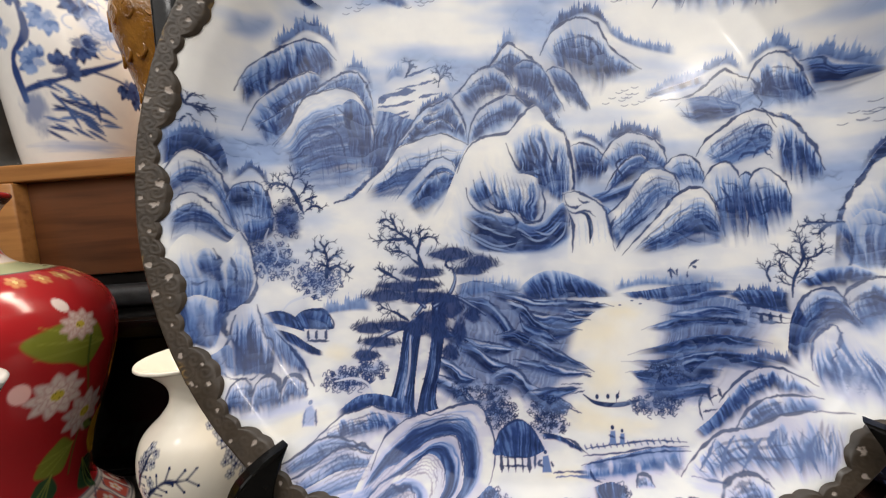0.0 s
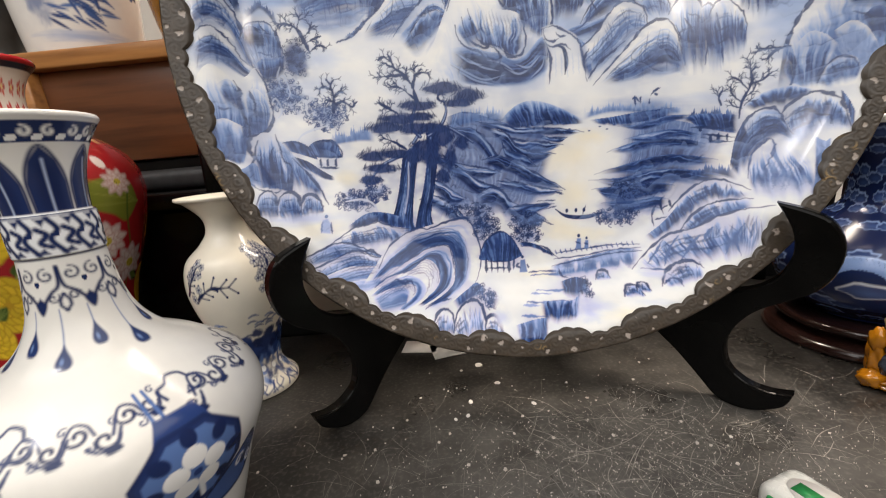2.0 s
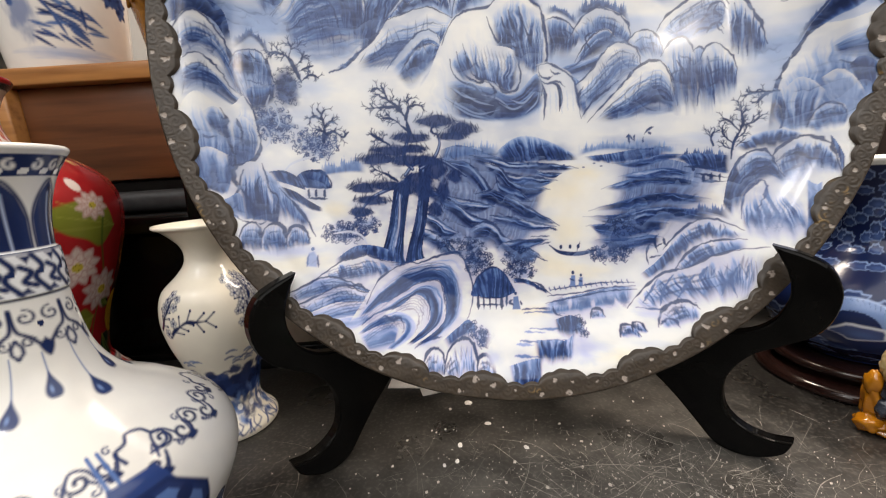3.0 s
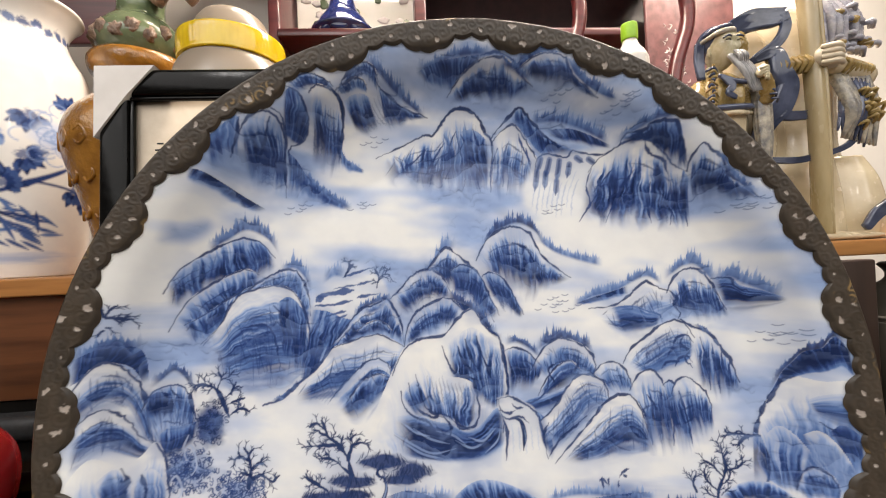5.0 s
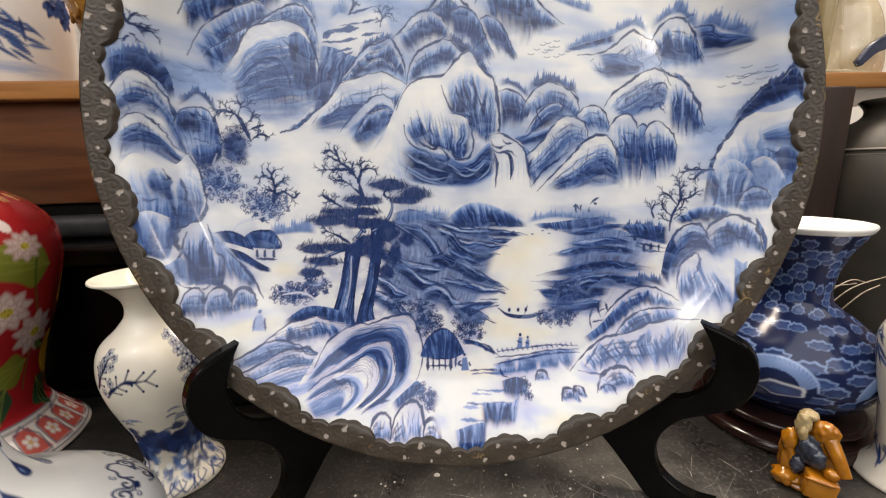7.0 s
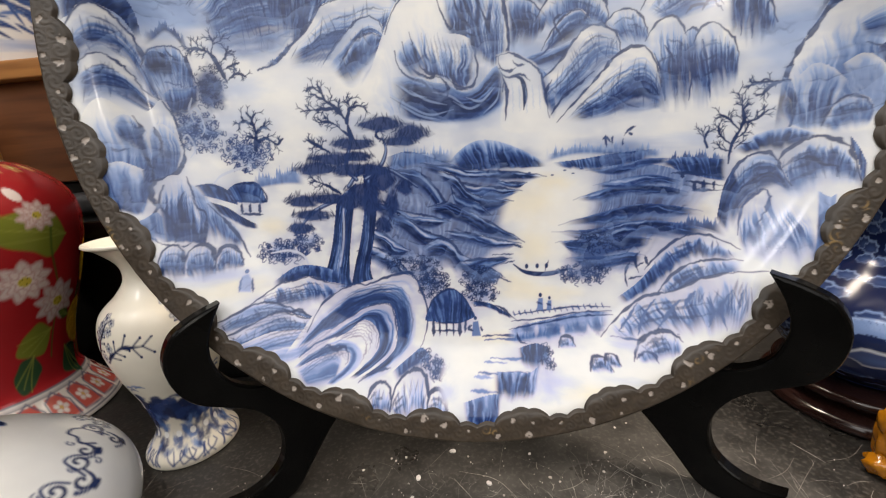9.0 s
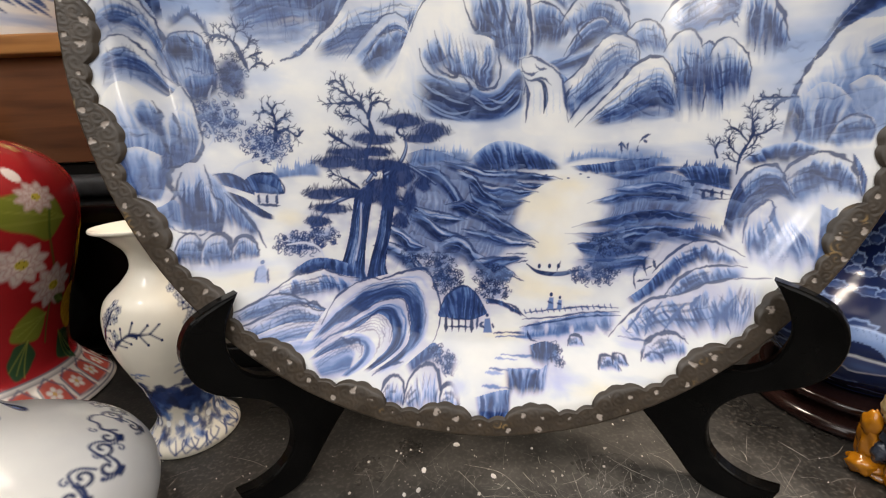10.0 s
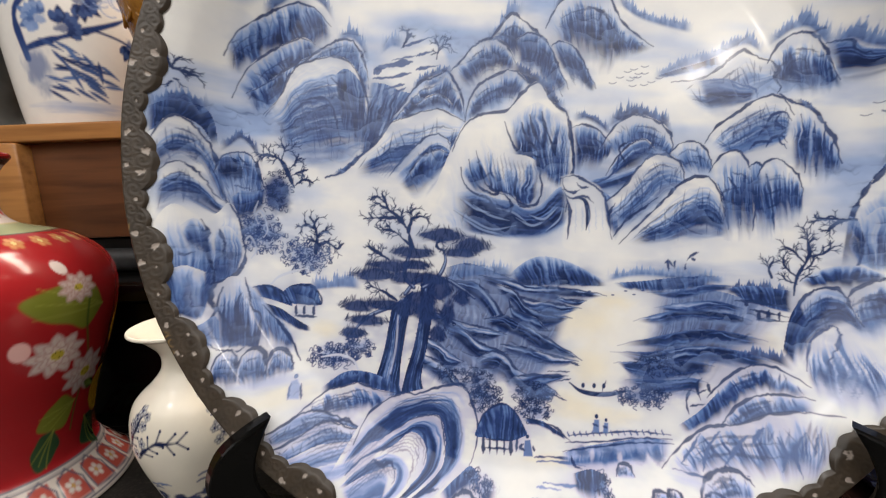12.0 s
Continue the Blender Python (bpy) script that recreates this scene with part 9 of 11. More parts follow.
for nm, pr in (("top_ring", [(0.0, 0.0295), (0.058, 0.0295), (0.076, 0.030), (0.080, 0.026), (0.077, 0.021), (0.066, 0.0195)]), ("foot_ring", [(0.066, 0.0195), (0.070, 0.014), (0.084, 0.011), (0.089, 0.006), (0.086, 0.0), (0.05, 0.0)])):
    me = lathe_mesh(nm, lathe_profile(pr, 40), 96)
    me.materials.append(DARKWOOD)
    link(nm, me, base_st)


# ---------------------------------------------------------------- vase with bamboo at the table's end
def paint_bamboo(c):
    U = c.up
    r = np.random.RandomState(6)
    for i in range(46):
        u, z = -0.10 + 0.2 * r.rand(), 0.03 + 0.13 * r.rand()
        c.leaf(u, U(z), 0.016 + 0.012 * r.rand(), 0.0042, -0.9 + r.randn() * 0.5, blue(0.6 + 0.35 * r.rand()), None, 0.2, i)
    for i in range(7):
        u = -0.09 + 0.03 * i
        c.stroke([(u, U(0.02)), (u + 0.006, U(0.08)), (u + 0.002, U(0.15))], 0.0009, blue(0.75))
    for i in range(20):
        c.blot(-0.1 + 0.2 * r.rand(), U(0.03 + 0.02 * r.rand()), 0.011, 0.006, blue(0.85), 0.8, 0, 0.3, 0.9, i)


vase("bamboo_vase", (0.503, 0.240, 0.0), [(0.0, 0.003), (0.036, 0.003), (0.0405, 0.0), (0.0415, 0.004), (0.034, 0.016), (0.029, 0.03), (0.032, 0.07), (0.040, 0.12), (0.042, 0.148), (0.034, 0.168), (0.020, 0.178), (0.019, 0.19), (0.027, 0.198), (0.028, 0.20), (0.025, 0.20), (0.016, 0.19)],
     paint_bamboo, "slim cream vase with blue bamboo leaves", 220, 260, rz=-60, base=(0.66, 0.62, 0.54), cuts=(("body", 0.170), ("neck", 0.197)))


# ---------------------------------------------------------------- big vase on the oak shelf
def paint_big(c):
    U = c.up
    r = np.random.RandomState(9)
    for i in range(26):
        c.blot(-0.30 + 0.023 * i, U(0.412) + r.randn() * 0.003, 0.014, 0.009, blue(0.6 + 0.3 * r.rand()), 0.9, r.randn() * 0.2, 0.5, 0.8, i)
    for g in (-0.26, 0.0, 0.27):
        c.stroke([(g - 0.07, U(0.10)), (g - 0.075, U(0.16)), (g - 0.05, U(0.20)), (g - 0.06, U(0.27))], 0.005, blue(0.75), 1, (1, 0.4), rough=0.3)
        c.stroke([(g - 0.065, U(0.115)), (g - 0.01, U(0.135)), (g + 0.05, U(0.165)), (g + 0.085, U(0.19))], 0.0042, blue(0.78), 1, (1, 0.3), rough=0.3)
        c.stroke([(g + 0.02, U(0.15)), (g + 0.07, U(0.142)), (g + 0.09, U(0.13))], 0.002, blue(0.8))
        for q, (a, z) in enumerate(((-0.07, 0.26), (-0.045, 0.285), (-0.02, 0.225), (0.01, 0.19), (0.07, 0.27), (-0.08, 0.20), (0.078, 0.142), (-0.015, 0.145), (-0.04, 0.155), (0.02, 0.255), (0.085, 0.125))):
            pale = 0.30 if q % 3 == 2 else 0.0
            for b in range(7):
                an = 1.9 * q + (b - 3) * 0.42
                c.leaf(g + a + 0.006 * math.cos(an), U(z) + 0.006 * math.sin(an), 0.020 + 0.006 * (b % 2), 0.0125, an, blue(0.70 + 0.25 * r.rand() - pale), None, 0.5, b + q)
                c.blot(g + a + 0.020 * math.cos(an), U(z) + 0.020 * math.sin(an), 0.007, 0.007, blue(0.66 - pale), 0.8, 0, 0.5, 0.6, b)
            c.blot(g + a, U(z), 0.012, 0.010, blue(0.72 - pale), 0.8, 0, 0.4, 0.8, q)
        # pale peony
        c.blot(g + 0.045, U(0.225), 0.036, 0.034, blue(0.16), 0.9, 0, 0.4, 0.5, 5)
        c.blot(g + 0.052, U(0.218), 0.022, 0.020, blue(0.26), 0.7, 0, 0.3, 0.6, 6)
        for q in range(22):
            x, y = g + 0.045 + r.randn() * 0.018, U(0.225) + r.randn() * 0.02
            c.stroke([(x + 0.013 * math.cos(t), y + 0.011 * math.sin(t)) for t in np.linspace(r.rand() * 6, r.rand() * 6 + 4, 7)], 0.0009, blue(0.38), 0.8)
        for q in range(34):
            x, y = g - 0.055 + 0.085 * r.rand(), U(0.055 + 0.075 * r.rand())
            c.leaf(x, y, 0.034, 0.0055, -0.5 + r.randn() * 0.35, blue(0.5 + 0.4 * r.rand()), None, 0.2, q)
        c.blot(g - 0.06, U(0.085), 0.025, 0.045, blue(0.6), 0.75, 0, 0.3, 0.9, 3)
        c.blot(g + 0.0, U(0.030), 0.085, 0.010, blue(0.35), 0.7, 0, 0.1, 0.9, 4)


vase("big_vase", (-0.632, 0.715, 0.456), [(0.0, 0.003), (0.070, 0.003), (0.079, 0.0), (0.082, 0.004), (0.088, 0.05), (0.096, 0.14), (0.100, 0.22), (0.0985, 0.30), (0.0945, 0.348), (0.081, 0.376), (0.0705, 0.402), (0.0715, 0.425), (0.084, 0.447), (0.0915, 0.455), (0.0925, 0.458), (0.088, 0.460), (0.066, 0.43), (0.058, 0.40), (0.056, 0.34)],
     paint_big, "large white porcelain vase with blue flowering branches on the oak shelf", 300, 360, rz=41, base=(0.76, 0.74, 0.70), cuts=(("body", 0.376), ("neck", 0.455)))

# ---------------------------------------------------------------- back of the display: cabinets, frame, statues
cab = thing("oak_cabinet", (0, 0, -0.75), "oak shelf unit with a red-brown panel under its top board", "cabinet")
part("top_board", box_bm((2.1, 0.50, 0.026), (0.05, 0.845, 0.75 + 0.442), 0.003), OAK, cab, "honey-coloured oak top board")
part("panel", box_bm((0.62, 0.018, 0.150), (-0.335, 0.622, 0.75 + 0.3535), 0.002), WALNUT, cab, "red-brown veneered panel")
part("post", box_bm((0.045, 0.05, 0.150), (-0.668, 0.617, 0.75 + 0.3535), 0.003), OAK, cab)
part("post", box_bm((0.045, 0.05, 1.17), (1.06, 0.617, 0.595), 0.003), OAK, cab)
part("base_board", box_bm((2.1, 0.45, 0.03), (0.05, 0.845, 0.75 + 0.262), 0.003), BLACK_DULL, cab)
part("back_board", box_bm((2.1, 0.02, 1.16), (0.05, 1.08, 0.585), 0.002), WALNUT, cab)
part("side_board", box_bm((0.02, 0.42, 1.16), (-0.99, 0.84, 0.585), 0.002), WALNUT, cab)
part("divider", box_bm((0.03, 0.42, 0.43), (0.60, 0.80, 0.75 + 0.212), 0.002), WALNUT, cab)

chest = thing("black_chest", (-0.36, 0.62, 0.0), "low black lacquered chest with carved upright grooves", "chest")
part("body", box_bm((0.78, 0.19, 0.19), (0, 0, 0.101), 0.004), BLACK, chest)
part("top_slab", box_bm((0.80, 0.225, 0.026), (0, 0, 0.211), 0.006), BLACK, chest)
part("plinth", box_bm((0.80, 0.21, 0.012), (0, -0.002, 0.006), 0.003), BLACK, chest)
# paler than the lacquer: the gleam along the carving is in this colour
EDGE_GLINT = plain("black_edge_glint", (0.03, 0.028, 0.026), (0.075, 0.07, 0.065), 0.35, 60)
for i in range(6):
    x = 0.055 + 0.016 * i
    part("carved_line", tube_bm([(x, -0.0955, 0.030), (x + 0.002, -0.0965, 0.10), (x - 0.002, -0.0965, 0.150), (x - 0.012, -0.0955, 0.172)], (0.0018, 0.0018), 6, 12), EDGE_GLINT, chest)
grey = thing("grey_box", (-0.40, 0.66, 0.224), "dark grey padded box on the black chest", "box")
part("shell", box_bm((0.62, 0.14, 0.036), (0, 0, 0.018), 0.014, segments=4), plain("dark_grey_leatherette", (0.018, 0.018, 0.019), (0.035, 0.035, 0.036), 0.5, 60), grey)

# framed picture leaning behind the charger
fr = thing("picture_frame", (-0.075, 0.470, 0.224), "black moulded picture frame with cream mount and white corner guard", "frame")
fr.matrix_world = pose(-0.108, 0.470, 0.0, -3.0, 0, 0)
FW, FH, FB = 0.45, 0.704, 0.033
for nm, sz, at in (("rail", (FW, 0.022, FB), (0, 0, FH - FB / 2)), ("rail", (FW, 0.022, FB), (0, 0, FB / 2)), ("stile", (FB, 0.022, FH - 2 * FB), (-FW / 2 + FB / 2, 0, FH / 2)), ("stile", (FB, 0.022, FH - 2 * FB), (FW / 2 - FB / 2, 0, FH / 2))):
    part(nm, box_bm(sz, at, 0.006, segments=3), BLACK, fr)
for nm, sz, at in (("inner_lip", (FW - 2 * FB, 0.006, 0.005), (0, -0.004, FH - FB - 0.0025)), ("inner_lip", (0.005, 0.006, FH - 2 * FB - 0.01), (-FW / 2 + FB + 0.0025, -0.004, FH / 2))):
    part(nm, box_bm(sz, at, 0.0015), BLACK, fr)
part("mount", box_bm((FW - 2 * FB, 0.003, FH - 2 * FB), (0, 0.003, FH / 2), 0), plain("cream_mount_card", (0.62, 0.52, 0.40), (0.68, 0.58, 0.46), 0.8, 80), fr, "cream card mount")
INKBAR = plain("ink", (0.02, 0.02, 0.02), (0.05, 0.05, 0.05), 0.7, 50)
for i in range(9):
    a = random.Random(i)
    part("ink_mark", box_bm((0.006 + 0.006 * a.random(), 0.0006, 0.0018), (-0.165 + 0.010 * (i % 4) + 0.004 * a.random(), 0.0012, 0.607 - 0.006 * (i // 4) + (0.02 if i > 6 else 0)), 0), INKBAR, fr)
CARD = plain("white_card", (0.66, 0.62, 0.58), (0.74, 0.70, 0.66), 0.8, 30)
part("corner_guard", slab_bm([(-FW / 2 - 0.002, FH + 0.002), (-FW / 2 + 0.066, FH + 0.002), (-FW / 2 + 0.033, FH - 0.036), (-FW / 2 - 0.002, FH - 0.085)], 0.028, 0.001), CARD, fr, "white card corner guard", False)

# carved amber vase between the big vase and the frame
AMBER = plain("amber_glaze", (0.16, 0.062, 0.006), (0.33, 0.15, 0.02), 0.16, 40, relief=0.6, coat=0.3, dist=0.003)
av = thing("amber_vase", (-0.392, 0.655, 0.456), "amber brown glazed vase with carved characters", "vase")
me = lathe_mesh("body", lathe_profile([(0, 0.002), (0.045, 0.0), (0.055, 0.02), (0.066, 0.08), (0.088, 0.16), (0.094, 0.20), (0.085, 0.236), (0.062, 0.262), (0.042, 0.278), (0.038, 0.29), (0.046, 0.302), (0.04, 0.302), (0.03, 0.28)], 90), 96)
me.materials.append(AMBER)
link("body", me, av)
for i in range(12):
    a, z = -0.9 + 0.35 * (i % 4), 0.09 + 0.05 * (i // 4)
    rad = float(np.interp(z, (0.02, 0.08, 0.16, 0.20), (0.055, 0.066, 0.088, 0.094)))
    part("carved_mark", tube_bm([(rad * math.sin(a + d), -rad * math.cos(a + d), z + e) for d, e in ((-0.1, 0.008), (0.02, 0.014), (0.1, 0.0), (-0.02, -0.010), (-0.1, -0.004))], (0.0022, 0.0028, 0.0018), 6, 16), AMBER, av)


def jar_thing():
    j = thing("glass_jar", (-0.245, 0.66, 0.0), "dusty glass jar with a bright yellow lid", "jar")
    j.location.z = 0.456
    j.scale = (1, 1, 1.035)
    g, n, l, b = mat("dusty_glass", 0.25)
    b.inputs["Base Color"].default_value = (0.33, 0.27, 0.21, 1)
    b.inputs["Transmission Weight"].default_value = 0.12
    me = lathe_mesh("bowl", lathe_profile([(0, 0.002), (0.07, 0.0), (0.088, 0.02), (0.095, 0.15), (0.092, 0.26), (0.078, 0.308), (0.062, 0.318)], 60), 96)
    me.materials.append(g)
    link("bowl", me, j, "clouded glass bowl")
    yel = plain("yellow_gold_lid", (0.62, 0.40, 0.006), (0.78, 0.55, 0.015), 0.16, 30, coat=0.5, relief=0.02)
    prof = lathe_profile([(0.060, 0.312), (0.0775, 0.312), (0.079, 0.316), (0.079, 0.345), (0.076, 0.349), (0.058, 0.350)], 40)
    cols = 144
    me = lathe_mesh("lid", prof, cols)
    for v in me.vertices:
        a = math.atan2(v.co.x, v.co.y)
        if 0.317 < v.co.z < 0.344:
            k = 1 + 0.008 * (math.cos(a * 48) > 0)
            v.co.x *= k
            v.co.y *= k
    me.materials.append(yel)
    link("lid", me, j, "bright yellow ribbed lid ring")
    me = lathe_mesh("dome", lathe_profile([(0.060, 0.349), (0.058, 0.365), (0.045, 0.388), (0.02, 0.40), (0.001, 0.402)], 40), 96)
    me.materials.append(g)
    link("dome", me, j, "clouded glass dome")
    return j


jar_thing()

# green glazed figure pot on an amber plinth
gp = thing("green_pot", (-0.495, 0.83, 0.456), "green and brown glazed pot on an amber base", "pot")
gp.scale = (1.187, 1.187, 1.289)
GREEN = plain("celadon_green_glaze", (0.07, 0.10, 0.05), (0.17, 0.20, 0.11), 0.2, 25, coat=0.3, relief=0.3, dist=0.003)
TANG = plain("mottled_brown_relief", (0.10, 0.06, 0.04), (0.36, 0.25, 0.18), 0.35, 60, relief=0.8, dist=0.004)
for nm, pr, m in (("amber_base", [(0, 0.0), (0.05, 0.0), (0.055, 0.02), (0.045, 0.10), (0.05, 0.22), (0.060, 0.285), (0.070, 0.297), (0.074, 0.310), (0.070, 0.322), (0.05, 0.326)], AMBER), ("bowl", [(0.05, 0.326), (0.056, 0.330), (0.064, 0.345), (0.063, 0.362), (0.05, 0.380), (0.036, 0.395), (0.034, 0.42), (0.04, 0.45), (0.03, 0.46), (0.0, 0.462)], GREEN)):
    me = lathe_mesh(nm, lathe_profile(pr, 60), 80)
    me.materials.append(m)
    link(nm, me, gp)
for i in range(9):
    a = -1.4 + 0.35 * i
    part("relief", blob_bm((0.060 * math.sin(a), -0.060 * math.cos(a), 0.352 + 0.006 * math.sin(3 * i)), (0.012, 0.008, 0.011), i, 0.5, sub=3, freq=4), TANG, gp, "mottled brown relief scrolls")
part("handle", tube_bm([(0.035, -0.02, 0.41), (0.06, -0.03, 0.43), (0.085, -0.03, 0.425), (0.10, -0.02, 0.41)], (0.012, 0.014, 0.012, 0.010), 10, 16), TANG, gp, "mottled brown spout")

# burgundy shelf with curved brackets further back
bs = thing("burgundy_shelf", (0.18, 1.20, 0.0), "dark burgundy wooden display shelf with curved uprights", "shelf")
part("board", box_bm((0.98, 0.30, 0.022), (0.01, 0, 1.065), 0.003), BURGUNDY, bs)
part("apron", box_bm((0.42, 0.020, 0.40), (-1.05, -0.09, 1.265), 0.003), BURGUNDY, bs)
part("upper_board", box_bm((1.6, 0.30, 0.022), (0.05, 0, 1.45), 0.003), BURGUNDY, bs)
part("back_panel", box_bm((0.83, 0.012, 0.95), (0.305, 0.10, 0.95), 0.002), lacquer("dark_shelf_panel", (0.012, 0.004, 0.004), 0.4), bs)
part("upright", box_bm((0.030, 0.28, 1.3), (-0.49, 0, 0.80), 0.004), BURGUNDY, bs)
part("upright", box_bm((0.030, 0.28, 1.3), (-0.10, -0.02, 0.80), 0.004), BURGUNDY, bs)
for x0, w in ((0.30, 0.02), (0.62, 0.02)):
    part("curved_upright", tube_bm([(x0 + w, -0.14, 1.28), (x0 + 0.03 + w, -0.14, 1.12), (x0 + w - 0.01, -0.14, 0.98), (x0 - 0.05 + w, -0.14, 0.82), (x0 - 0.12, -0.14, 0.70)], (0.020, 0.020, 0.018), 8, 24), BURGUNDY, bs)
# burgundy panel with a pale flower drawing
fp = thing("lacquer_screen", (0.93, 1.16, 0.4555), "burgundy lacquer screen with a pale flower drawing", "screen")
part("board", box_bm((0.29, 0.014, 0.95), (0, 0, 0.475), 0.003), lacquer("plum_lacquer", (0.085, 0.036, 0.036), 0.35), fp)
PALE = plain("pale_inlay", (0.50, 0.44, 0.42), (0.62, 0.56, 0.54), 0.4, 40)
for i in range(46):
    a = random.Random(40 + i)
    x, z, d = -0.095 + 0.08 * a.random(), 0.47 + 0.22 * a.random(), a.uniform(0, 6.28)
    part("inlay_line", tube_bm([(x, -0.0075, z), (x + 0.007 * math.cos(d), -0.0078, z + 0.007 * math.sin(d)), (x + 0.012 * math.cos(d + 0.9), -0.0075, z + 0.012 * math.sin(d + 0.9))], (0.0009, 0.0016, 0.0008), 5, 7), PALE, fp)

# lotus-shaped blue holder and flowered tile on the burgundy shelf
lo = thing("lotus_holder", (-0.140, 1.135, 1.0765), "dark blue glazed lotus-shaped holder", "ornament")
lo.scale = (1.05, 0.95, 1.5)
NAVY = plain("navy_glaze", (0.008, 0.012, 0.05), (0.02, 0.03, 0.12), 0.12, 30, coat=0.4, relief=0.05)
for ring, (rad, z, n, s) in enumerate(((0.055, 0.030, 9, 0.034), (0.030, 0.055, 7, 0.030))):
    for i in range(n):
        a = 6.283 * i / n + ring * 0.3
        part("petal", blob_bm((rad * math.sin(a), -rad * math.cos(a), z), (s, 0.014, s * 0.9), i, 0.1, (-35, 0, math.degrees(a)), 3), NAVY, lo)
me = lathe_mesh("foot", lathe_profile([(0, 0.0), (0.05, 0.0), (0.07, 0.012), (0.085, 0.022), (0.06, 0.03), (0.03, 0.09), (0.045, 0.11), (0.0, 0.11)], 40), 64)
me.materials.append(NAVY)
link("foot", me, lo)
ti = thing("flower_tile", (-0.11, 1.22, 1.0765), "white tile with pale pink and green flowers", "tile")
part("tile", box_bm((0.36, 0.012, 0.24), (0, 0, 0.12), 0.003), WHITE, ti)
for i in range(26):
    a = random.Random(90 + i)
    part("blossom", blob_bm((-0.16 + 0.32 * a.random(), -0.0065, 0.03 + 0.17 * a.random()), (0.010 + 0.008 * a.random(), 0.0018, 0.008 + 0.007 * a.random()), i, 0.5, sub=2), (PALE, plain("leaf_green_enamel", (0.12, 0.2, 0.08), (0.2, 0.3, 0.14), 0.3, 30) if i == 1 else GREEN)[i % 3 == 1], ti)

# plastic bottle with a green cap
bo = thing("plastic_bottle", (0.515, 0.80, 0.70), "white plastic bottle with a lime green cap", "bottle")
riser = thing("display_riser", (0.515, 0.80, 0.4555), "burgundy wooden riser block on the shelf", "riser")
part("block", box_bm((0.10, 0.10, 0.243), (0, 0, 0.1215), 0.003), BURGUNDY, riser)
for nm, pr, m in (("body", [(0, 0.001), (0.032, 0.0), (0.036, 0.006), (0.036, 0.14), (0.032, 0.165), (0.018, 0.188), (0.014, 0.20)], plain("milky_plastic", (0.55, 0.53, 0.50), (0.66, 0.64, 0.60), 0.25, 20, coat=0.3)), ("cap", [(0.0, 0.234), (0.014, 0.234), (0.0165, 0.231), (0.0165, 0.203), (0.013, 0.200)], plain("lime_cap", (0.25, 0.48, 0.02), (0.32, 0.58, 0.03), 0.35, 40))):
    me = lathe_mesh(nm, lathe_profile(pr, 50), 64)
    me.materials.append(m)
    link(nm, me, bo)


# ---------------------------------------------------------------- glazed statues on the oak shelf
def statue(name, at, pieces, mats, label, rz=0, tall=1.0):
    """One plain mesh out of many modelled lumps."""
    me = bpy.data.meshes.new(name)
    out = bmesh.new()
    for k, b in pieces:
        for f in b.faces:
            f.material_index = k
        tmp = bpy.data.meshes.new("tmp")
        b.to_mesh(tmp)
        b.free()
        out.from_mesh(tmp)
        bpy.data.meshes.remove(tmp)
    out.to_mesh(me)
    out.free()
    for m in mats:
        me.materials.append(m)
    ob = link(name, me)
    ob.matrix_world = pose(*at, 0, 0, rz) @ Matrix.Diagonal((1, 1, tall, 1))
    return tagged(ob, label, "statue")


CREAM = plain("cream_shiwan_glaze", (0.48, 0.38, 0.24), (0.68, 0.58, 0.40), 0.22, 14, coat=0.3, relief=0.25, dist=0.003)
SLATE = plain("slate_blue_glaze", (0.020, 0.027, 0.055), (0.085, 0.10, 0.16), 0.18, 22, coat=0.3, relief=0.2, dist=0.002)
OCHRE = plain("ochre_glaze", (0.20, 0.13, 0.04), (0.42, 0.30, 0.11), 0.25, 40, coat=0.2, relief=0.4, dist=0.002)
STONE = plain("pale_clay_skin", (0.52, 0.44, 0.32), (0.66, 0.58, 0.44), 0.35, 30, relief=0.2)
HAIR = plain("grey_beard_glaze", (0.16, 0.16, 0.17), (0.40, 0.39, 0.38), 0.3, 50, (1, 1, 0.2), relief=0.5, dist=0.002)
MATS = (CREAM, SLATE, OCHRE, STONE, HAIR)


def folds(x, y, z0, z1, n, spread, k, r0=0.007, seed=0):
    """Hanging folds of a robe."""
    a = random.Random(seed)
    out = []
    for i in range(n):
        f = -1 + 2 * (i + 0.5) / n
        xa, xb = x + spread * 0.5 * f, x + spread * f
        out.append((k, tube_bm([(xa, y - 0.012 * (1 - f * f), z1), (xa + 0.3 * (xb - xa) + 0.006 * a.uniform(-1, 1), y - 0.02, z1 + 0.6 * (z0 - z1)), (xb, y - 0.015 * (1 - f * f), z0)], (r0 * 0.6, r0 * 1.2, r0), 8, 12)))
    return out


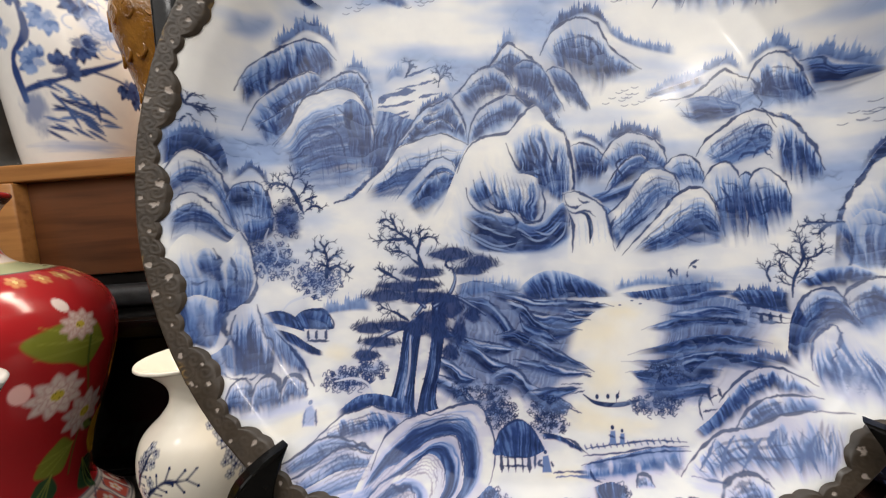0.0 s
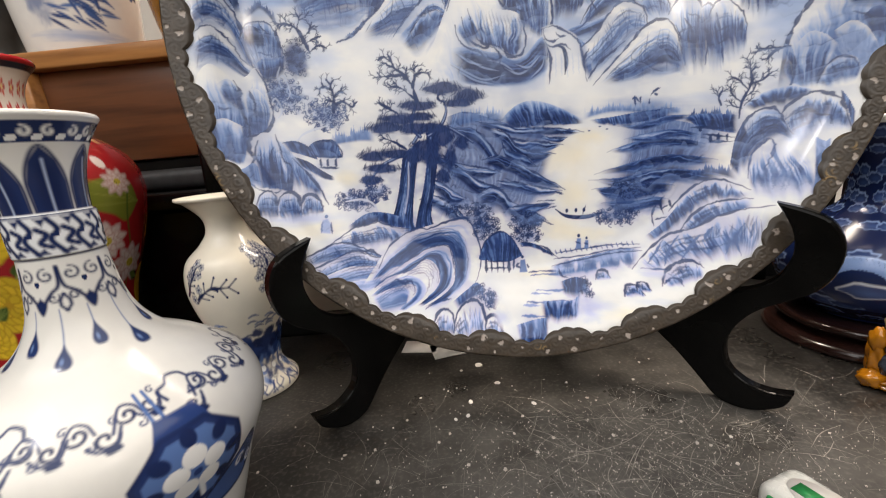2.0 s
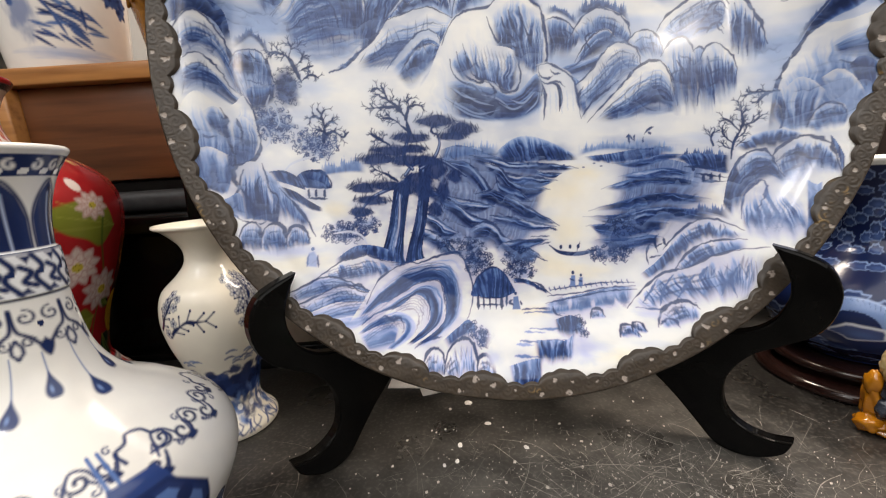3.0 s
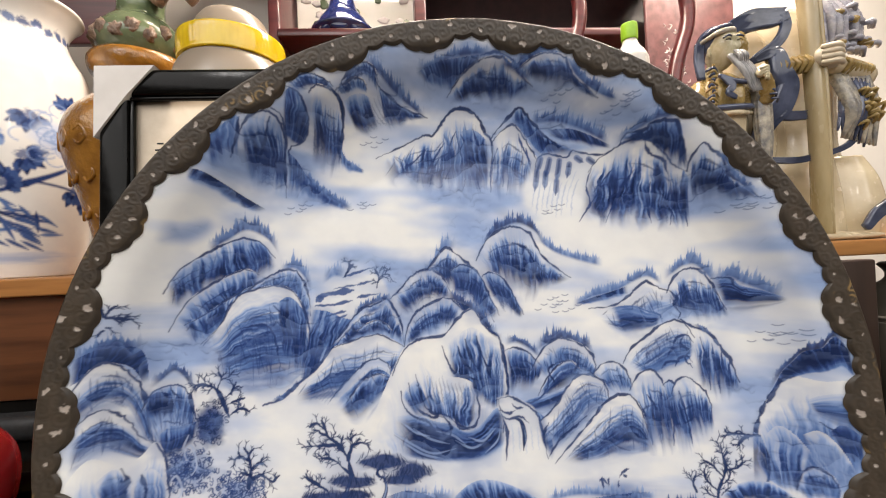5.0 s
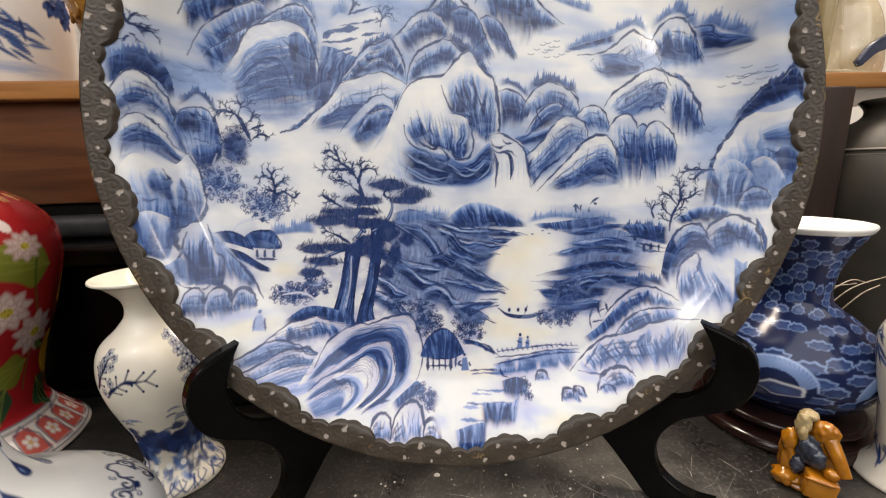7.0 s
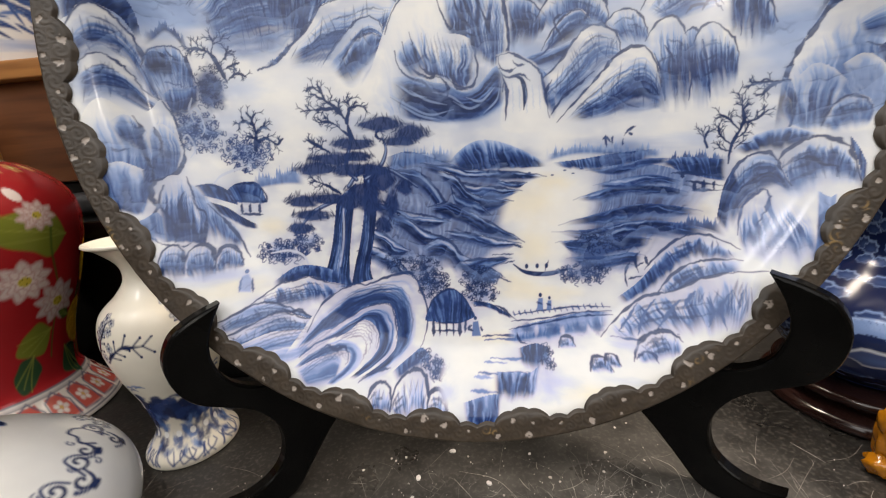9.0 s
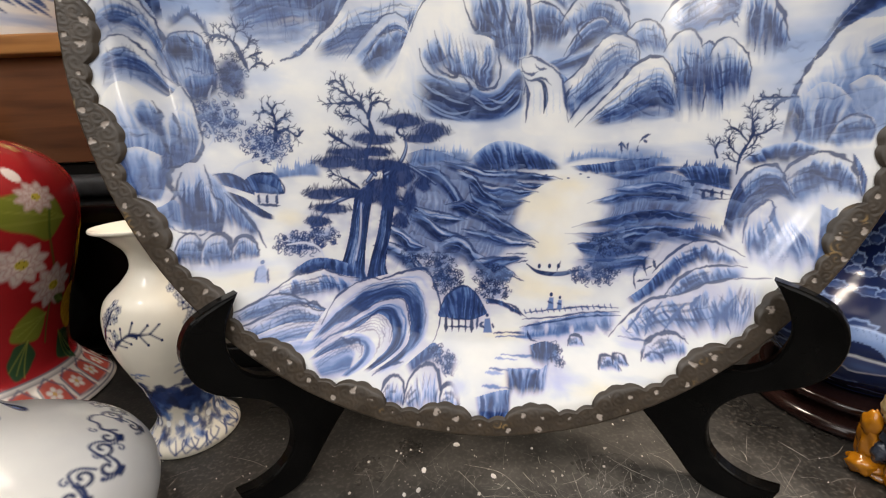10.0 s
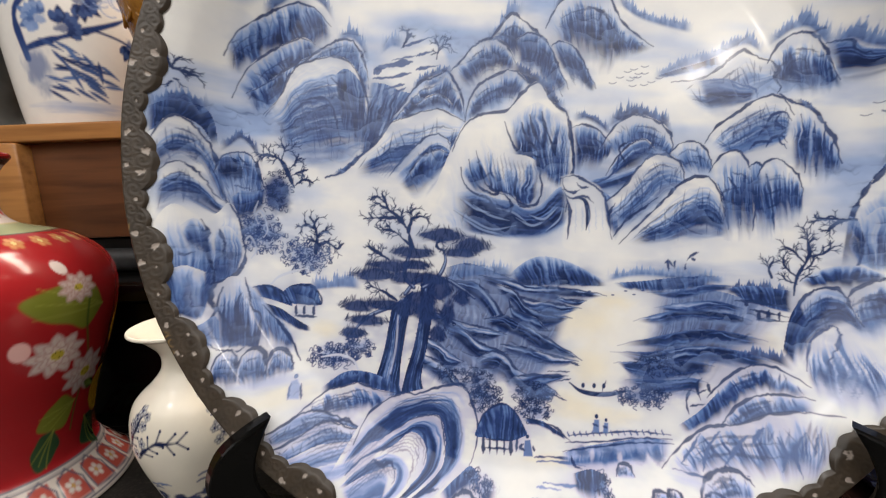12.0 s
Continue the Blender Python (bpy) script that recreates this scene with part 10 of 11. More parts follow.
def robe_bm(at, prof, squash, n, amp, seed=0, turn=0.0):
    """A hanging robe: a turned form whose folds deepen downwards."""
    p = lathe_profile(prof, 36)
    z0, z1 = p[:, 1].min(), p[:, 1].max()
    bm = bmesh.new()
    rings = []
    for r, z in p:
        f = (z1 - z) / (z1 - z0)
        ring = []
        for k in range(72):
            a = 2 * math.pi * k / 72
            q = math.sin(n * a + 1.2 * math.sin(2 * a + seed) + 1.5 * f) + 0.5 * math.sin((2 * n + 1) * a + seed - f)
            rr = max(r + amp * (0.25 + 0.75 * f) * q * min(1, r / 0.02), 0.001)
            ring.append(bm.verts.new((rr * math.sin(a), -squash * rr * math.cos(a), z)))
        rings.append(ring)
    for x, y in zip(rings, rings[1:]):
        for k in range(72):
            bm.faces.new((x[k], x[(k + 1) % 72], y[(k + 1) % 72], y[k]))
    bm.faces.new(rings[0][::-1])
    bm.faces.new(rings[-1])
    bmesh.ops.recalc_face_normals(bm, faces=bm.faces[:])
    bmesh.ops.transform(bm, matrix=pose(*at, 0, 0, turn), verts=bm.verts[:])
    return bm


def head_bm(at, size, bumps, turn=(0, 0, 0)):
    """A modelled clay head: an egg pushed out and in by rounded bumps (x, z, width, height, amount) on its front."""
    bm = bmesh.new()
    bmesh.ops.create_uvsphere(bm, u_segments=56, v_segments=44, radius=1)
    for v in bm.verts:
        x, y, z = v.co
        front = max(0, min(1, (-y + 0.1) * 2))
        d = sum(k * math.exp(-((abs(x) - bx) / bw) ** 2 - ((z - bz) / bh) ** 2) for bx, bz, bw, bh, k in bumps)
        v.co = (x * (1 - 0.16 * max(0, -z)), y - d * front, z)
    bmesh.ops.transform(bm, matrix=pose(*at, *turn) @ Matrix.Diagonal((*size, 1)), verts=bm.verts[:])
    return bm


FACE = ((0, 0.0, 0.10, 0.30, 0.20), (0, -0.18, 0.11, 0.09, 0.12), (0.34, 0.24, 0.26, 0.07, 0.13), (0.34, 0.08, 0.20, 0.11, -0.14), (0.34, 0.07, 0.14, 0.05, 0.09), (0.44, -0.16, 0.18, 0.16, 0.04), (0, -0.40, 0.22, 0.05, 0.10), (0, -0.50, 0.2, 0.05, 0.10), (0, -0.45, 0.24, 0.025, -0.10), (0, -0.75, 0.22, 0.15, 0.12))


def sash_bm(path, widths, thick=0.006, n=40):
    """A flat ribbon with raised edges and two grooves, lying towards the front."""
    p = smooth_curve(path, n)
    w = np.interp(np.linspace(0, 1, n), np.linspace(0, 1, len(widths)), widths)
    bm = bmesh.new()
    rows = []
    across = (-1, -0.86, -0.6, -0.3, 0, 0.3, 0.6, 0.86, 1)
    high = (0.0, 1.0, 0.35, 0.9, 0.4, 0.9, 0.35, 1.0, 0.0)
    for i in range(n):
        d = p[min(i + 1, n - 1)] - p[max(i - 1, 0)]
        s = Vector((-d[2], 0, d[0]))
        s = s.normalized() if s.length > 1e-6 else Vector((1, 0, 0))
        rows.append([bm.verts.new(Vector(p[i]) + s * (q * w[i]) + Vector((0, -thick * h, 0))) for q, h in zip(across, high)] + [bm.verts.new(Vector(p[i]) + s * (q * w[i] * 0.95) + Vector((0, thick * 0.5, 0))) for q in (1, -1)])
    m = len(rows[0])
    for x, y in zip(rows, rows[1:]):
        for k in range(m):
            bm.faces.new((x[k], x[(k + 1) % m], y[(k + 1) % m], y[k]))
    bm.faces.new(rows[0][::-1])
    bm.faces.new(rows[-1])
    bmesh.ops.recalc_face_normals(bm, faces=bm.faces[:])
    return bm


def strands(k, tops, tips, n, r0, sway, seed):
    """Locks of hair or beard from one line to another."""
    a = random.Random(seed)
    out = []
    for i in range(n):
        f = (i + 0.5) / n
        p, q = [tops[0][j] * (1 - f) + tops[1][j] * f for j in range(3)], [tips[0][j] * (1 - f) + tips[1][j] * f for j in range(3)]
        mid = [(p[j] + q[j]) / 2 + sway * a.uniform(-1, 1) for j in range(3)]
        mid[1] -= 0.006
        out.append((k, tube_bm([p, mid, q], (r0, r0 * 1.1, r0 * 0.3), 6, 10)))
    return out


# an elder in a blue cap, one hand in his beard
old = [(0, robe_bm((0, 0, 0), [(0.072, 0.0), (0.070, 0.05), (0.062, 0.14), (0.058, 0.20), (0.060, 0.235), (0.057, 0.27), (0.036, 0.305), (0.018, 0.325)], 0.72, 9, 0.0035, 2)),
       (5, head_bm((0.006, -0.012, 0.372), (0.0265, 0.031, 0.043), FACE, (4, 0, 30))), (5, blob_bm((0.0, 0.004, 0.325), (0.020, 0.018, 0.026), 3, 0.05)),
       (1, head_bm((0.0, 0.004, 0.386), (0.030, 0.034, 0.033), ((0, 0.6, 0.5, 0.3, 0.1),), (-14, 0, 20))), (6, tube_bm([(-0.030, 0.0, 0.388), (-0.016, -0.030, 0.393), (0.012, -0.039, 0.395), (0.032, -0.022, 0.392)], (0.0045, 0.005, 0.005, 0.004), 10, 22)), (1, tube_bm([(-0.029, -0.004, 0.397), (-0.014, -0.030, 0.403), (0.012, -0.035, 0.405), (0.030, -0.020, 0.400)], (0.0035, 0.0035, 0.0035), 8, 20)),
       (1, sash_bm([(-0.036, 0.0, 0.385), (-0.042, -0.004, 0.35), (-0.040, -0.006, 0.315)], (0.010, 0.012, 0.008), 0.005, 14)),
       (5, blob_bm((-0.021, -0.010, 0.366), (0.003, 0.005, 0.010), 4, 0.1)),
       (2, robe_bm((0.004, -0.004, 0.248), [(0.050, 0.0), (0.062, 0.012), (0.062, 0.035), (0.052, 0.055), (0.034, 0.070), (0.016, 0.078)], 0.74, 7, 0.003, 5)),
       (2, tube_bm([(-0.046, -0.002, 0.300), (-0.058, -0.018, 0.275), (-0.056, -0.034, 0.250)], (0.016, 0.018, 0.012), 14, 16)), (6, tube_bm([(0.050, -0.004, 0.300), (0.070, -0.026, 0.280), (0.074, -0.045, 0.262)], (0.020, 0.023, 0.019), 14, 16)),
       (2, tube_bm([(0.074, -0.046, 0.262), (0.066, -0.060, 0.280), (0.054, -0.066, 0.298)], (0.016, 0.013, 0.010), 12, 14)), (5, blob_bm((0.046, -0.067, 0.304), (0.013, 0.009, 0.009), 11, 0.15, (0, -25, 0))),
       (6, robe_bm((0.074, -0.040, 0.13), [(0.004, 0.0), (0.012, 0.02), (0.019, 0.07), (0.021, 0.12), (0.014, 0.145)], 0.6, 5, 0.003, 7)),
       (1, tube_bm([(-0.058, -0.030, 0.252), (-0.02, -0.050, 0.248), (0.03, -0.050, 0.249), (0.062, -0.030, 0.254)], (0.005, 0.006, 0.006, 0.005), 8, 18)), (0, tube_bm([(-0.060, -0.028, 0.243), (0.0, -0.052, 0.238), (0.062, -0.030, 0.244)], (0.004, 0.005, 0.004), 8, 18)),
       (1, sash_bm([(-0.030, -0.048, 0.305), (-0.014, -0.056, 0.285), (-0.026, -0.058, 0.272), (-0.008, -0.058, 0.262)], (0.004, 0.008, 0.006, 0.003), 0.004, 16)), (1, tube_bm([(-0.03, -0.04, 0.31), (0.0, -0.052, 0.295), (0.026, -0.054, 0.292)], (0.004, 0.005, 0.004), 8, 12))]
for i in range(5):
    old.append((5, tube_bm([(0.036 + 0.003 * i, -0.072, 0.308 - 0.0045 * i), (0.048, -0.077, 0.310 - 0.0045 * i), (0.057, -0.071, 0.306 - 0.0045 * i)], (0.0026, 0.0032, 0.0024), 6, 8)))
    old.append((1, tube_bm([(0.052 + 0.004 * i, -0.064, 0.290 - 0.008 * i), (0.062 + 0.004 * i, -0.070, 0.288 - 0.008 * i), (0.072 + 0.003 * i, -0.062, 0.284 - 0.008 * i)], (0.002, 0.0024, 0.002), 6, 8)))
old += strands(4, ((-0.004, -0.040, 0.348), (0.034, -0.034, 0.350)), ((0.030, -0.060, 0.272), (0.060, -0.060, 0.276)), 13, 0.0042, 0.003, 5) + strands(4, ((0.004, -0.046, 0.353), (0.026, -0.046, 0.354)), ((0.008, -0.050, 0.325), (0.036, -0.050, 0.330)), 6, 0.0022, 0.001, 6)
for sg, x in ((-1, -0.004), (1, 0.024)):
    old.append((1, tube_bm([(x - 0.010, -0.040, 0.380 + 0.002 * sg), (x, -0.045, 0.382), (x + 0.009, -0.044, 0.380)], (0.0014, 0.0022, 0.0012), 6, 8)))
    old.append((7, tube_bm([(x - 0.007, -0.042, 0.3735), (x, -0.0455, 0.3745), (x + 0.006, -0.044, 0.373)], (0.0007, 0.0013, 0.0007), 6, 8)))
for i in range(16):
    a = random.Random(i)
    old.append((2 if i % 2 else 1, tube_bm([(-0.066 + 0.02 * a.random(), -0.036 - 0.012 * a.random(), 0.245 + 0.005 * i), (-0.058 + 0.012 * a.random(), -0.050, 0.250 + 0.005 * i), (-0.048 + 0.012 * a.random(), -0.046, 0.244 + 0.005 * i)], (0.002, 0.0028, 0.0015), 6, 8)))
SKIN = plain("pale_olive_clay_glaze", (0.42, 0.37, 0.23), (0.56, 0.50, 0.34), 0.28, 30, coat=0.15, relief=0.15)
MOTTLE = plain("mottled_grey_cream_glaze", (0.13, 0.13, 0.14), (0.52, 0.46, 0.35), 0.22, 55, coat=0.25, relief=0.6, dist=0.003)
DOT = plain("black_glaze_line", (0.006, 0.006, 0.007), (0.015, 0.014, 0.013), 0.2, 40)
MATS = MATS + (SKIN, MOTTLE, DOT)
elder = statue("glazed_elder_statue", (0.596, 0.672, 0.4555), old, MATS, "glazed pottery elder stroking his grey beard, blue cap", tall=0.97)
elder.scale = (0.76, 0.88, 0.95)

# a taller figure with staff, sashes and a great robe
big = [(0, robe_bm((0.02, 0.035, 0.0), [(0.135, 0.0), (0.132, 0.06), (0.118, 0.14), (0.106, 0.19), (0.108, 0.26), (0.110, 0.33), (0.095, 0.40), (0.06, 0.46)], 0.62, 7, 0.007, 3)),
       (0, robe_bm((-0.075, 0.0, 0.150), [(0.058, 0.0), (0.064, 0.05), (0.060, 0.12), (0.052, 0.18), (0.044, 0.23), (0.02, 0.27)], 0.62, 5, 0.004, 6)),
       (0, robe_bm((0.115, 0.0, 0.0), [(0.070, 0.0), (0.078, 0.04), (0.066, 0.11), (0.040, 0.16)], 0.7, 6, 0.006, 9)),
       (8, tube_bm([(-0.012, -0.072, 0.004), (-0.011, -0.074, 0.15), (-0.014, -0.074, 0.30), (-0.018, -0.072, 0.47)], (0.0155, 0.0145, 0.0150, 0.0165), 14, 30)), (8, tube_bm([(-0.006, -0.084, 0.01), (-0.006, -0.087, 0.24), (-0.012, -0.087, 0.46)], (0.004, 0.004, 0.004), 8, 24)),
       (0, tube_bm([(-0.10, -0.030, 0.305), (-0.075, -0.052, 0.312), (-0.020, -0.072, 0.318)], (0.017, 0.019, 0.015), 14, 16)), (0, tube_bm([(0.022, -0.070, 0.318), (0.07, -0.055, 0.312), (0.135, -0.030, 0.310)], (0.015, 0.019, 0.022), 14, 16)),
       (3, blob_bm((0.0, -0.086, 0.322), (0.026, 0.017, 0.021), 27, 0.12)),
       (1, sash_bm([(-0.132, -0.035, 0.398), (-0.110, -0.052, 0.405), (-0.070, -0.056, 0.408), (-0.048, -0.058, 0.412)], (0.016, 0.020, 0.017, 0.012), 0.009, 26)), (1, sash_bm([(-0.050, -0.056, 0.420), (-0.052, -0.062, 0.390), (-0.070, -0.064, 0.360), (-0.105, -0.060, 0.335), (-0.118, -0.050, 0.325)], (0.008, 0.009, 0.009, 0.008, 0.006), 0.006, 30)),
       (1, sash_bm([(-0.115, -0.058, 0.328), (-0.086, -0.070, 0.335), (-0.078, -0.074, 0.300), (-0.068, -0.074, 0.275), (-0.082, -0.072, 0.240), (-0.102, -0.066, 0.215), (-0.114, -0.058, 0.180), (-0.120, -0.050, 0.150)], (0.005, 0.012, 0.017, 0.018, 0.020, 0.018, 0.012, 0.007), 0.010, 56)),
       (1, sash_bm([(-0.098, -0.066, 0.236), (-0.070, -0.072, 0.224), (-0.030, -0.070, 0.225)], (0.008, 0.009, 0.008), 0.006, 20)),
       (1, sash_bm([(-0.110, -0.052, 0.152), (-0.060, -0.064, 0.146), (-0.02, -0.066, 0.150), (0.05, -0.062, 0.168), (0.10, -0.050, 0.200)], (0.005, 0.006, 0.006, 0.005, 0.004), 0.006, 34)),
       (2, blob_bm((-0.126, -0.036, 0.366), (0.021, 0.018, 0.026), 29, 0.25)), (1, tube_bm([(-0.135, -0.03, 0.29), (-0.150, -0.03, 0.20), (-0.155, -0.03, 0.10)], (0.012, 0.013, 0.008), 10, 18)),
       (1, sash_bm([(0.055, -0.085, 0.020), (0.085, -0.080, 0.045), (0.12, -0.075, 0.060)], (0.006, 0.010, 0.013), 0.007, 18)),
       (0, blob_bm((-0.01, -0.015, 0.006), (0.165, 0.085, 0.012), 32, 0.05))]
for i in range(7):
    big.append((2, tube_bm([(-0.092 + 0.009 * i, -0.064 - 0.003 * i, 0.326), (-0.090 + 0.009 * i, -0.073 - 0.003 * i, 0.312), (-0.092 + 0.009 * i, -0.062 - 0.003 * i, 0.297)], (0.0035, 0.0042, 0.0035), 8, 10)))
    big.append((2, tube_bm([(0.045 + 0.012 * i, -0.074 + 0.004 * i, 0.326), (0.048 + 0.012 * i, -0.084 + 0.004 * i, 0.314), (0.044 + 0.012 * i, -0.072 + 0.004 * i, 0.300)], (0.0035, 0.0042, 0.0035), 8, 10)))
for i in range(4):
    big.append((3, tube_bm([(-0.020, -0.094, 0.335 - 0.009 * i), (0.000, -0.104, 0.335 - 0.009 * i), (0.018, -0.096, 0.334 - 0.009 * i)], (0.004, 0.0052, 0.004), 8, 10)))
# lilac-grey collar and the rough beard over the right breast
big += strands(9, ((0.022, -0.050, 0.450), (0.085, -0.045, 0.455)), ((0.018, -0.068, 0.345), (0.100, -0.060, 0.335)), 10, 0.0085, 0.008, 21)
for i in range(26):
    a = random.Random(200 + i)
    x, z = 0.03 + 0.075 * a.random(), 0.335 + 0.085 * a.random()
    big.append((9 if i % 5 else 2, tube_bm([(x, -0.066, z), (x + 0.010, -0.076, z + 0.006 * a.uniform(-1, 1)), (x + 0.020, -0.068, z - 0.006)], (0.003, 0.005, 0.003), 8, 8)))
big += strands(6, ((0.035, -0.062, 0.300), (0.115, -0.050, 0.300)), ((0.040, -0.066, 0.185), (0.125, -0.055, 0.170)), 9, 0.0095, 0.010, 22) + strands(1, ((0.05, -0.066, 0.290), (0.12, -0.052, 0.295)), ((0.026, -0.070, 0.200), (0.100, -0.058, 0.165)), 6, 0.006, 0.012, 23)
for i in range(14):
    a = random.Random(300 + i)
    x, z = 0.065 + 0.04 * a.random(), 0.205 + 0.06 * a.random()
    big.append((2, tube_bm([(x, -0.072, z), (x + 0.008, -0.082, z + 0.004), (x + 0.014, -0.070, z - 0.008)], (0.002, 0.004, 0.002), 8, 8)))
STAFF = plain("olive_cream_glaze", (0.30, 0.23, 0.11), (0.55, 0.44, 0.26), 0.22, 26, (1, 1, 0.25), coat=0.25, relief=0.3, dist=0.002)
LILAC = plain("lilac_grey_glaze", (0.16, 0.16, 0.22), (0.46, 0.44, 0.46), 0.24, 45, coat=0.25, relief=0.5, dist=0.003)
statue("glazed_staff_statue", (0.772, 0.716, 0.4555), big, MATS + (STAFF, LILAC), "tall glazed pottery figure holding a staff, blue sash")

# grey vase and a black chair back under the shelf
gv_ = thing("grey_vase", (0.90, 0.60, 0.0), "big plain grey-green stoneware vase", "vase")
me = lathe_mesh("body", lathe_profile([(0, 0.002), (0.07, 0.0), (0.08, 0.01), (0.10, 0.10), (0.122, 0.22), (0.118, 0.30), (0.09, 0.355), (0.055, 0.38), (0.05, 0.395), (0.06, 0.41), (0.05, 0.41), (0.04, 0.38)], 90), 96)
me.materials.append(plain("grey_green_stoneware", (0.032, 0.028, 0.021), (0.065, 0.056, 0.043), 0.45, 10, relief=0.2))
link("body", me, gv_)
for z in (0.318, 0.326):
    me = lathe_mesh("ring", lathe_profile([(0.108, z - 0.003), (0.1135, z), (0.106, z + 0.003)], 8), 96)
    me.materials.append(plain("grey_ring", (0.12, 0.11, 0.09), (0.2, 0.18, 0.15), 0.4, 20))
    link("ring", me, gv_)
hoop = thing("black_hoop", (0.545, 0.545, 0.0), "black lacquered curved chair-back rail", "rail")
part("rail", tube_bm([(-0.045, 0, 0.0), (-0.048, 0, 0.20), (-0.035, 0, 0.285), (0.0, 0, 0.315), (0.035, 0, 0.285), (0.048, 0, 0.20), (0.045, 0, 0.0)], (0.011, 0.011), 10, 50), BLACK, hoop)
part("splat", box_bm((0.07, 0.006, 0.27), (0, 0.004, 0.135), 0.002), BLACK_DULL, hoop)
plank = thing("brown_plank", (0.69, 0.56, 0.0), "upright red-brown wooden board below the shelf", "board")
part("board", box_bm((0.10, 0.02, 0.425), (0, 0, 0.2125), 0.003), wood("rough_brown_board", (0.010, 0.0045, 0.0025), (0.026, 0.011, 0.006), 0.5, (30, 30, 3)), plank)
# shade vase and dark pedestal beside the big vase
dv = thing("dark_vase", (-0.86, 0.72, 0.4555), "dark grey glazed vase on the oak shelf", "vase")
me = lathe_mesh("body", lathe_profile([(0, 0.0), (0.09, 0.0), (0.10, 0.01), (0.085, 0.04), (0.10, 0.12), (0.125, 0.22), (0.12, 0.30), (0.08, 0.35), (0.06, 0.38), (0.075, 0.41), (0.06, 0.41)], 80), 96)
me.materials.append(plain("dark_grey_glaze", (0.05, 0.052, 0.05), (0.13, 0.13, 0.12), 0.2, 12, coat=0.3))
link("body", me, dv)

# ---------------------------------------------------------------- small things on the table
ORANGE = plain("orange_glaze", (0.26, 0.090, 0.003), (0.46, 0.18, 0.008), 0.2, 60, coat=0.4, relief=0.2, dist=0.001)
INKY = plain("blue_black_glaze", (0.010, 0.013, 0.022), (0.05, 0.06, 0.085), 0.25, 70, coat=0.3, relief=0.4)
TAN = plain("straw_glaze", (0.28, 0.20, 0.09), (0.46, 0.36, 0.19), 0.3, 50)
fig = [(0, blob_bm((-0.004, 0.002, 0.007), (0.024, 0.020, 0.008), 1, 0.3, sub=4)), (0, blob_bm((-0.019, 0.0, 0.030), (0.009, 0.012, 0.027), 2, 0.3, sub=4)), (0, blob_bm((-0.020, -0.006, 0.050), (0.008, 0.009, 0.012), 6, 0.25)), (0, blob_bm((-0.019, -0.010, 0.009), (0.012, 0.011, 0.009), 11, 0.35)),
       (0, blob_bm((0.004, 0.006, 0.036), (0.018, 0.012, 0.030), 3, 0.2)), (1, blob_bm((-0.003, -0.006, 0.045), (0.0115, 0.010, 0.016), 4, 0.3, sub=4)), (1, blob_bm((0.005, -0.012, 0.041), (0.008, 0.006, 0.010), 5, 0.35)), (1, blob_bm((-0.010, -0.008, 0.026), (0.007, 0.008, 0.012), 13, 0.3)),
       (0, blob_bm((0.008, 0.001, 0.066), (0.012, 0.010, 0.0115), 7, 0.25, sub=4)), (0, tube_bm([(0.012, -0.002, 0.062), (0.022, -0.010, 0.046), (0.029, -0.014, 0.033)], (0.0075, 0.0065, 0.0055), 10, 16)), (0, blob_bm((0.018, -0.016, 0.032), (0.007, 0.006, 0.006), 14, 0.2)),
       (2, blob_bm((-0.011, -0.004, 0.071), (0.0075, 0.008, 0.0115), 8, 0.2, sub=4)), (2, blob_bm((-0.007, 0.002, 0.079), (0.0085, 0.0085, 0.006), 9, 0.3)), (2, blob_bm((-0.010, -0.011, 0.063), (0.0045, 0.0045, 0.008), 10, 0.35)),
       (0, box_bm((0.027, 0.020, 0.024), (0.010, -0.016, 0.0155), 0.0022, pose(0, 0, 0, 0, 8, 14))), (0, tube_bm([(-0.002, -0.027, 0.0255), (0.010, -0.028, 0.0265), (0.022, -0.025, 0.0255)], (0.0016, 0.0016), 6, 10))]
for _, b in fig:
    bmesh.ops.scale(b, vec=(0.84, 0.84, 0.95), verts=b.verts[:])
statue("mudman_figurine", (0.398, 0.248, 0.0), fig, (ORANGE, INKY, TAN), "small orange glazed seated figurine with a dark robe", -50)

soap = thing("soap_packet", (0.218, 0.109, 0.0), "white soap packet with a green stripe and a yellow label", "packet", rz=20)
WRAP = plain("white_wrapper", (0.60, 0.60, 0.54), (0.72, 0.71, 0.66), 0.25, 50, coat=0.2, relief=0.4, dist=0.002)
LEAFGREEN = plain("green_print", (0.02, 0.20, 0.05), (0.03, 0.28, 0.08), 0.35, 40)
part("wrapper", box_bm((0.038, 0.085, 0.022), (0, 0, 0.0112), 0.008, segments=4), WRAP, soap)
part("side_stripe", box_bm((0.004, 0.070, 0.014), (-0.0183, 0, 0.0110), 0.0018), LEAFGREEN, soap, "green side stripe")
lab = bmesh.new()
bmesh.ops.create_cone(lab, cap_ends=True, segments=40, radius1=0.013, radius2=0.013, depth=0.0006, matrix=pose(0, 0.014, 0.0225) @ Matrix.Diagonal((0.95, 1.5, 1, 1)))
part("label", lab, CARD, soap, "white oval label")
part("green_bar", box_bm((0.010, 0.014, 0.0005), (-0.002, 0.022, 0.0230), 0), LEAFGREEN, soap)
YEL = plain("yellow_print", (0.5, 0.36, 0.02), (0.6, 0.44, 0.04), 0.4, 50)
part("yellow_bar", box_bm((0.008, 0.010, 0.0005), (0.003, 0.006, 0.0230), 0), YEL, soap)
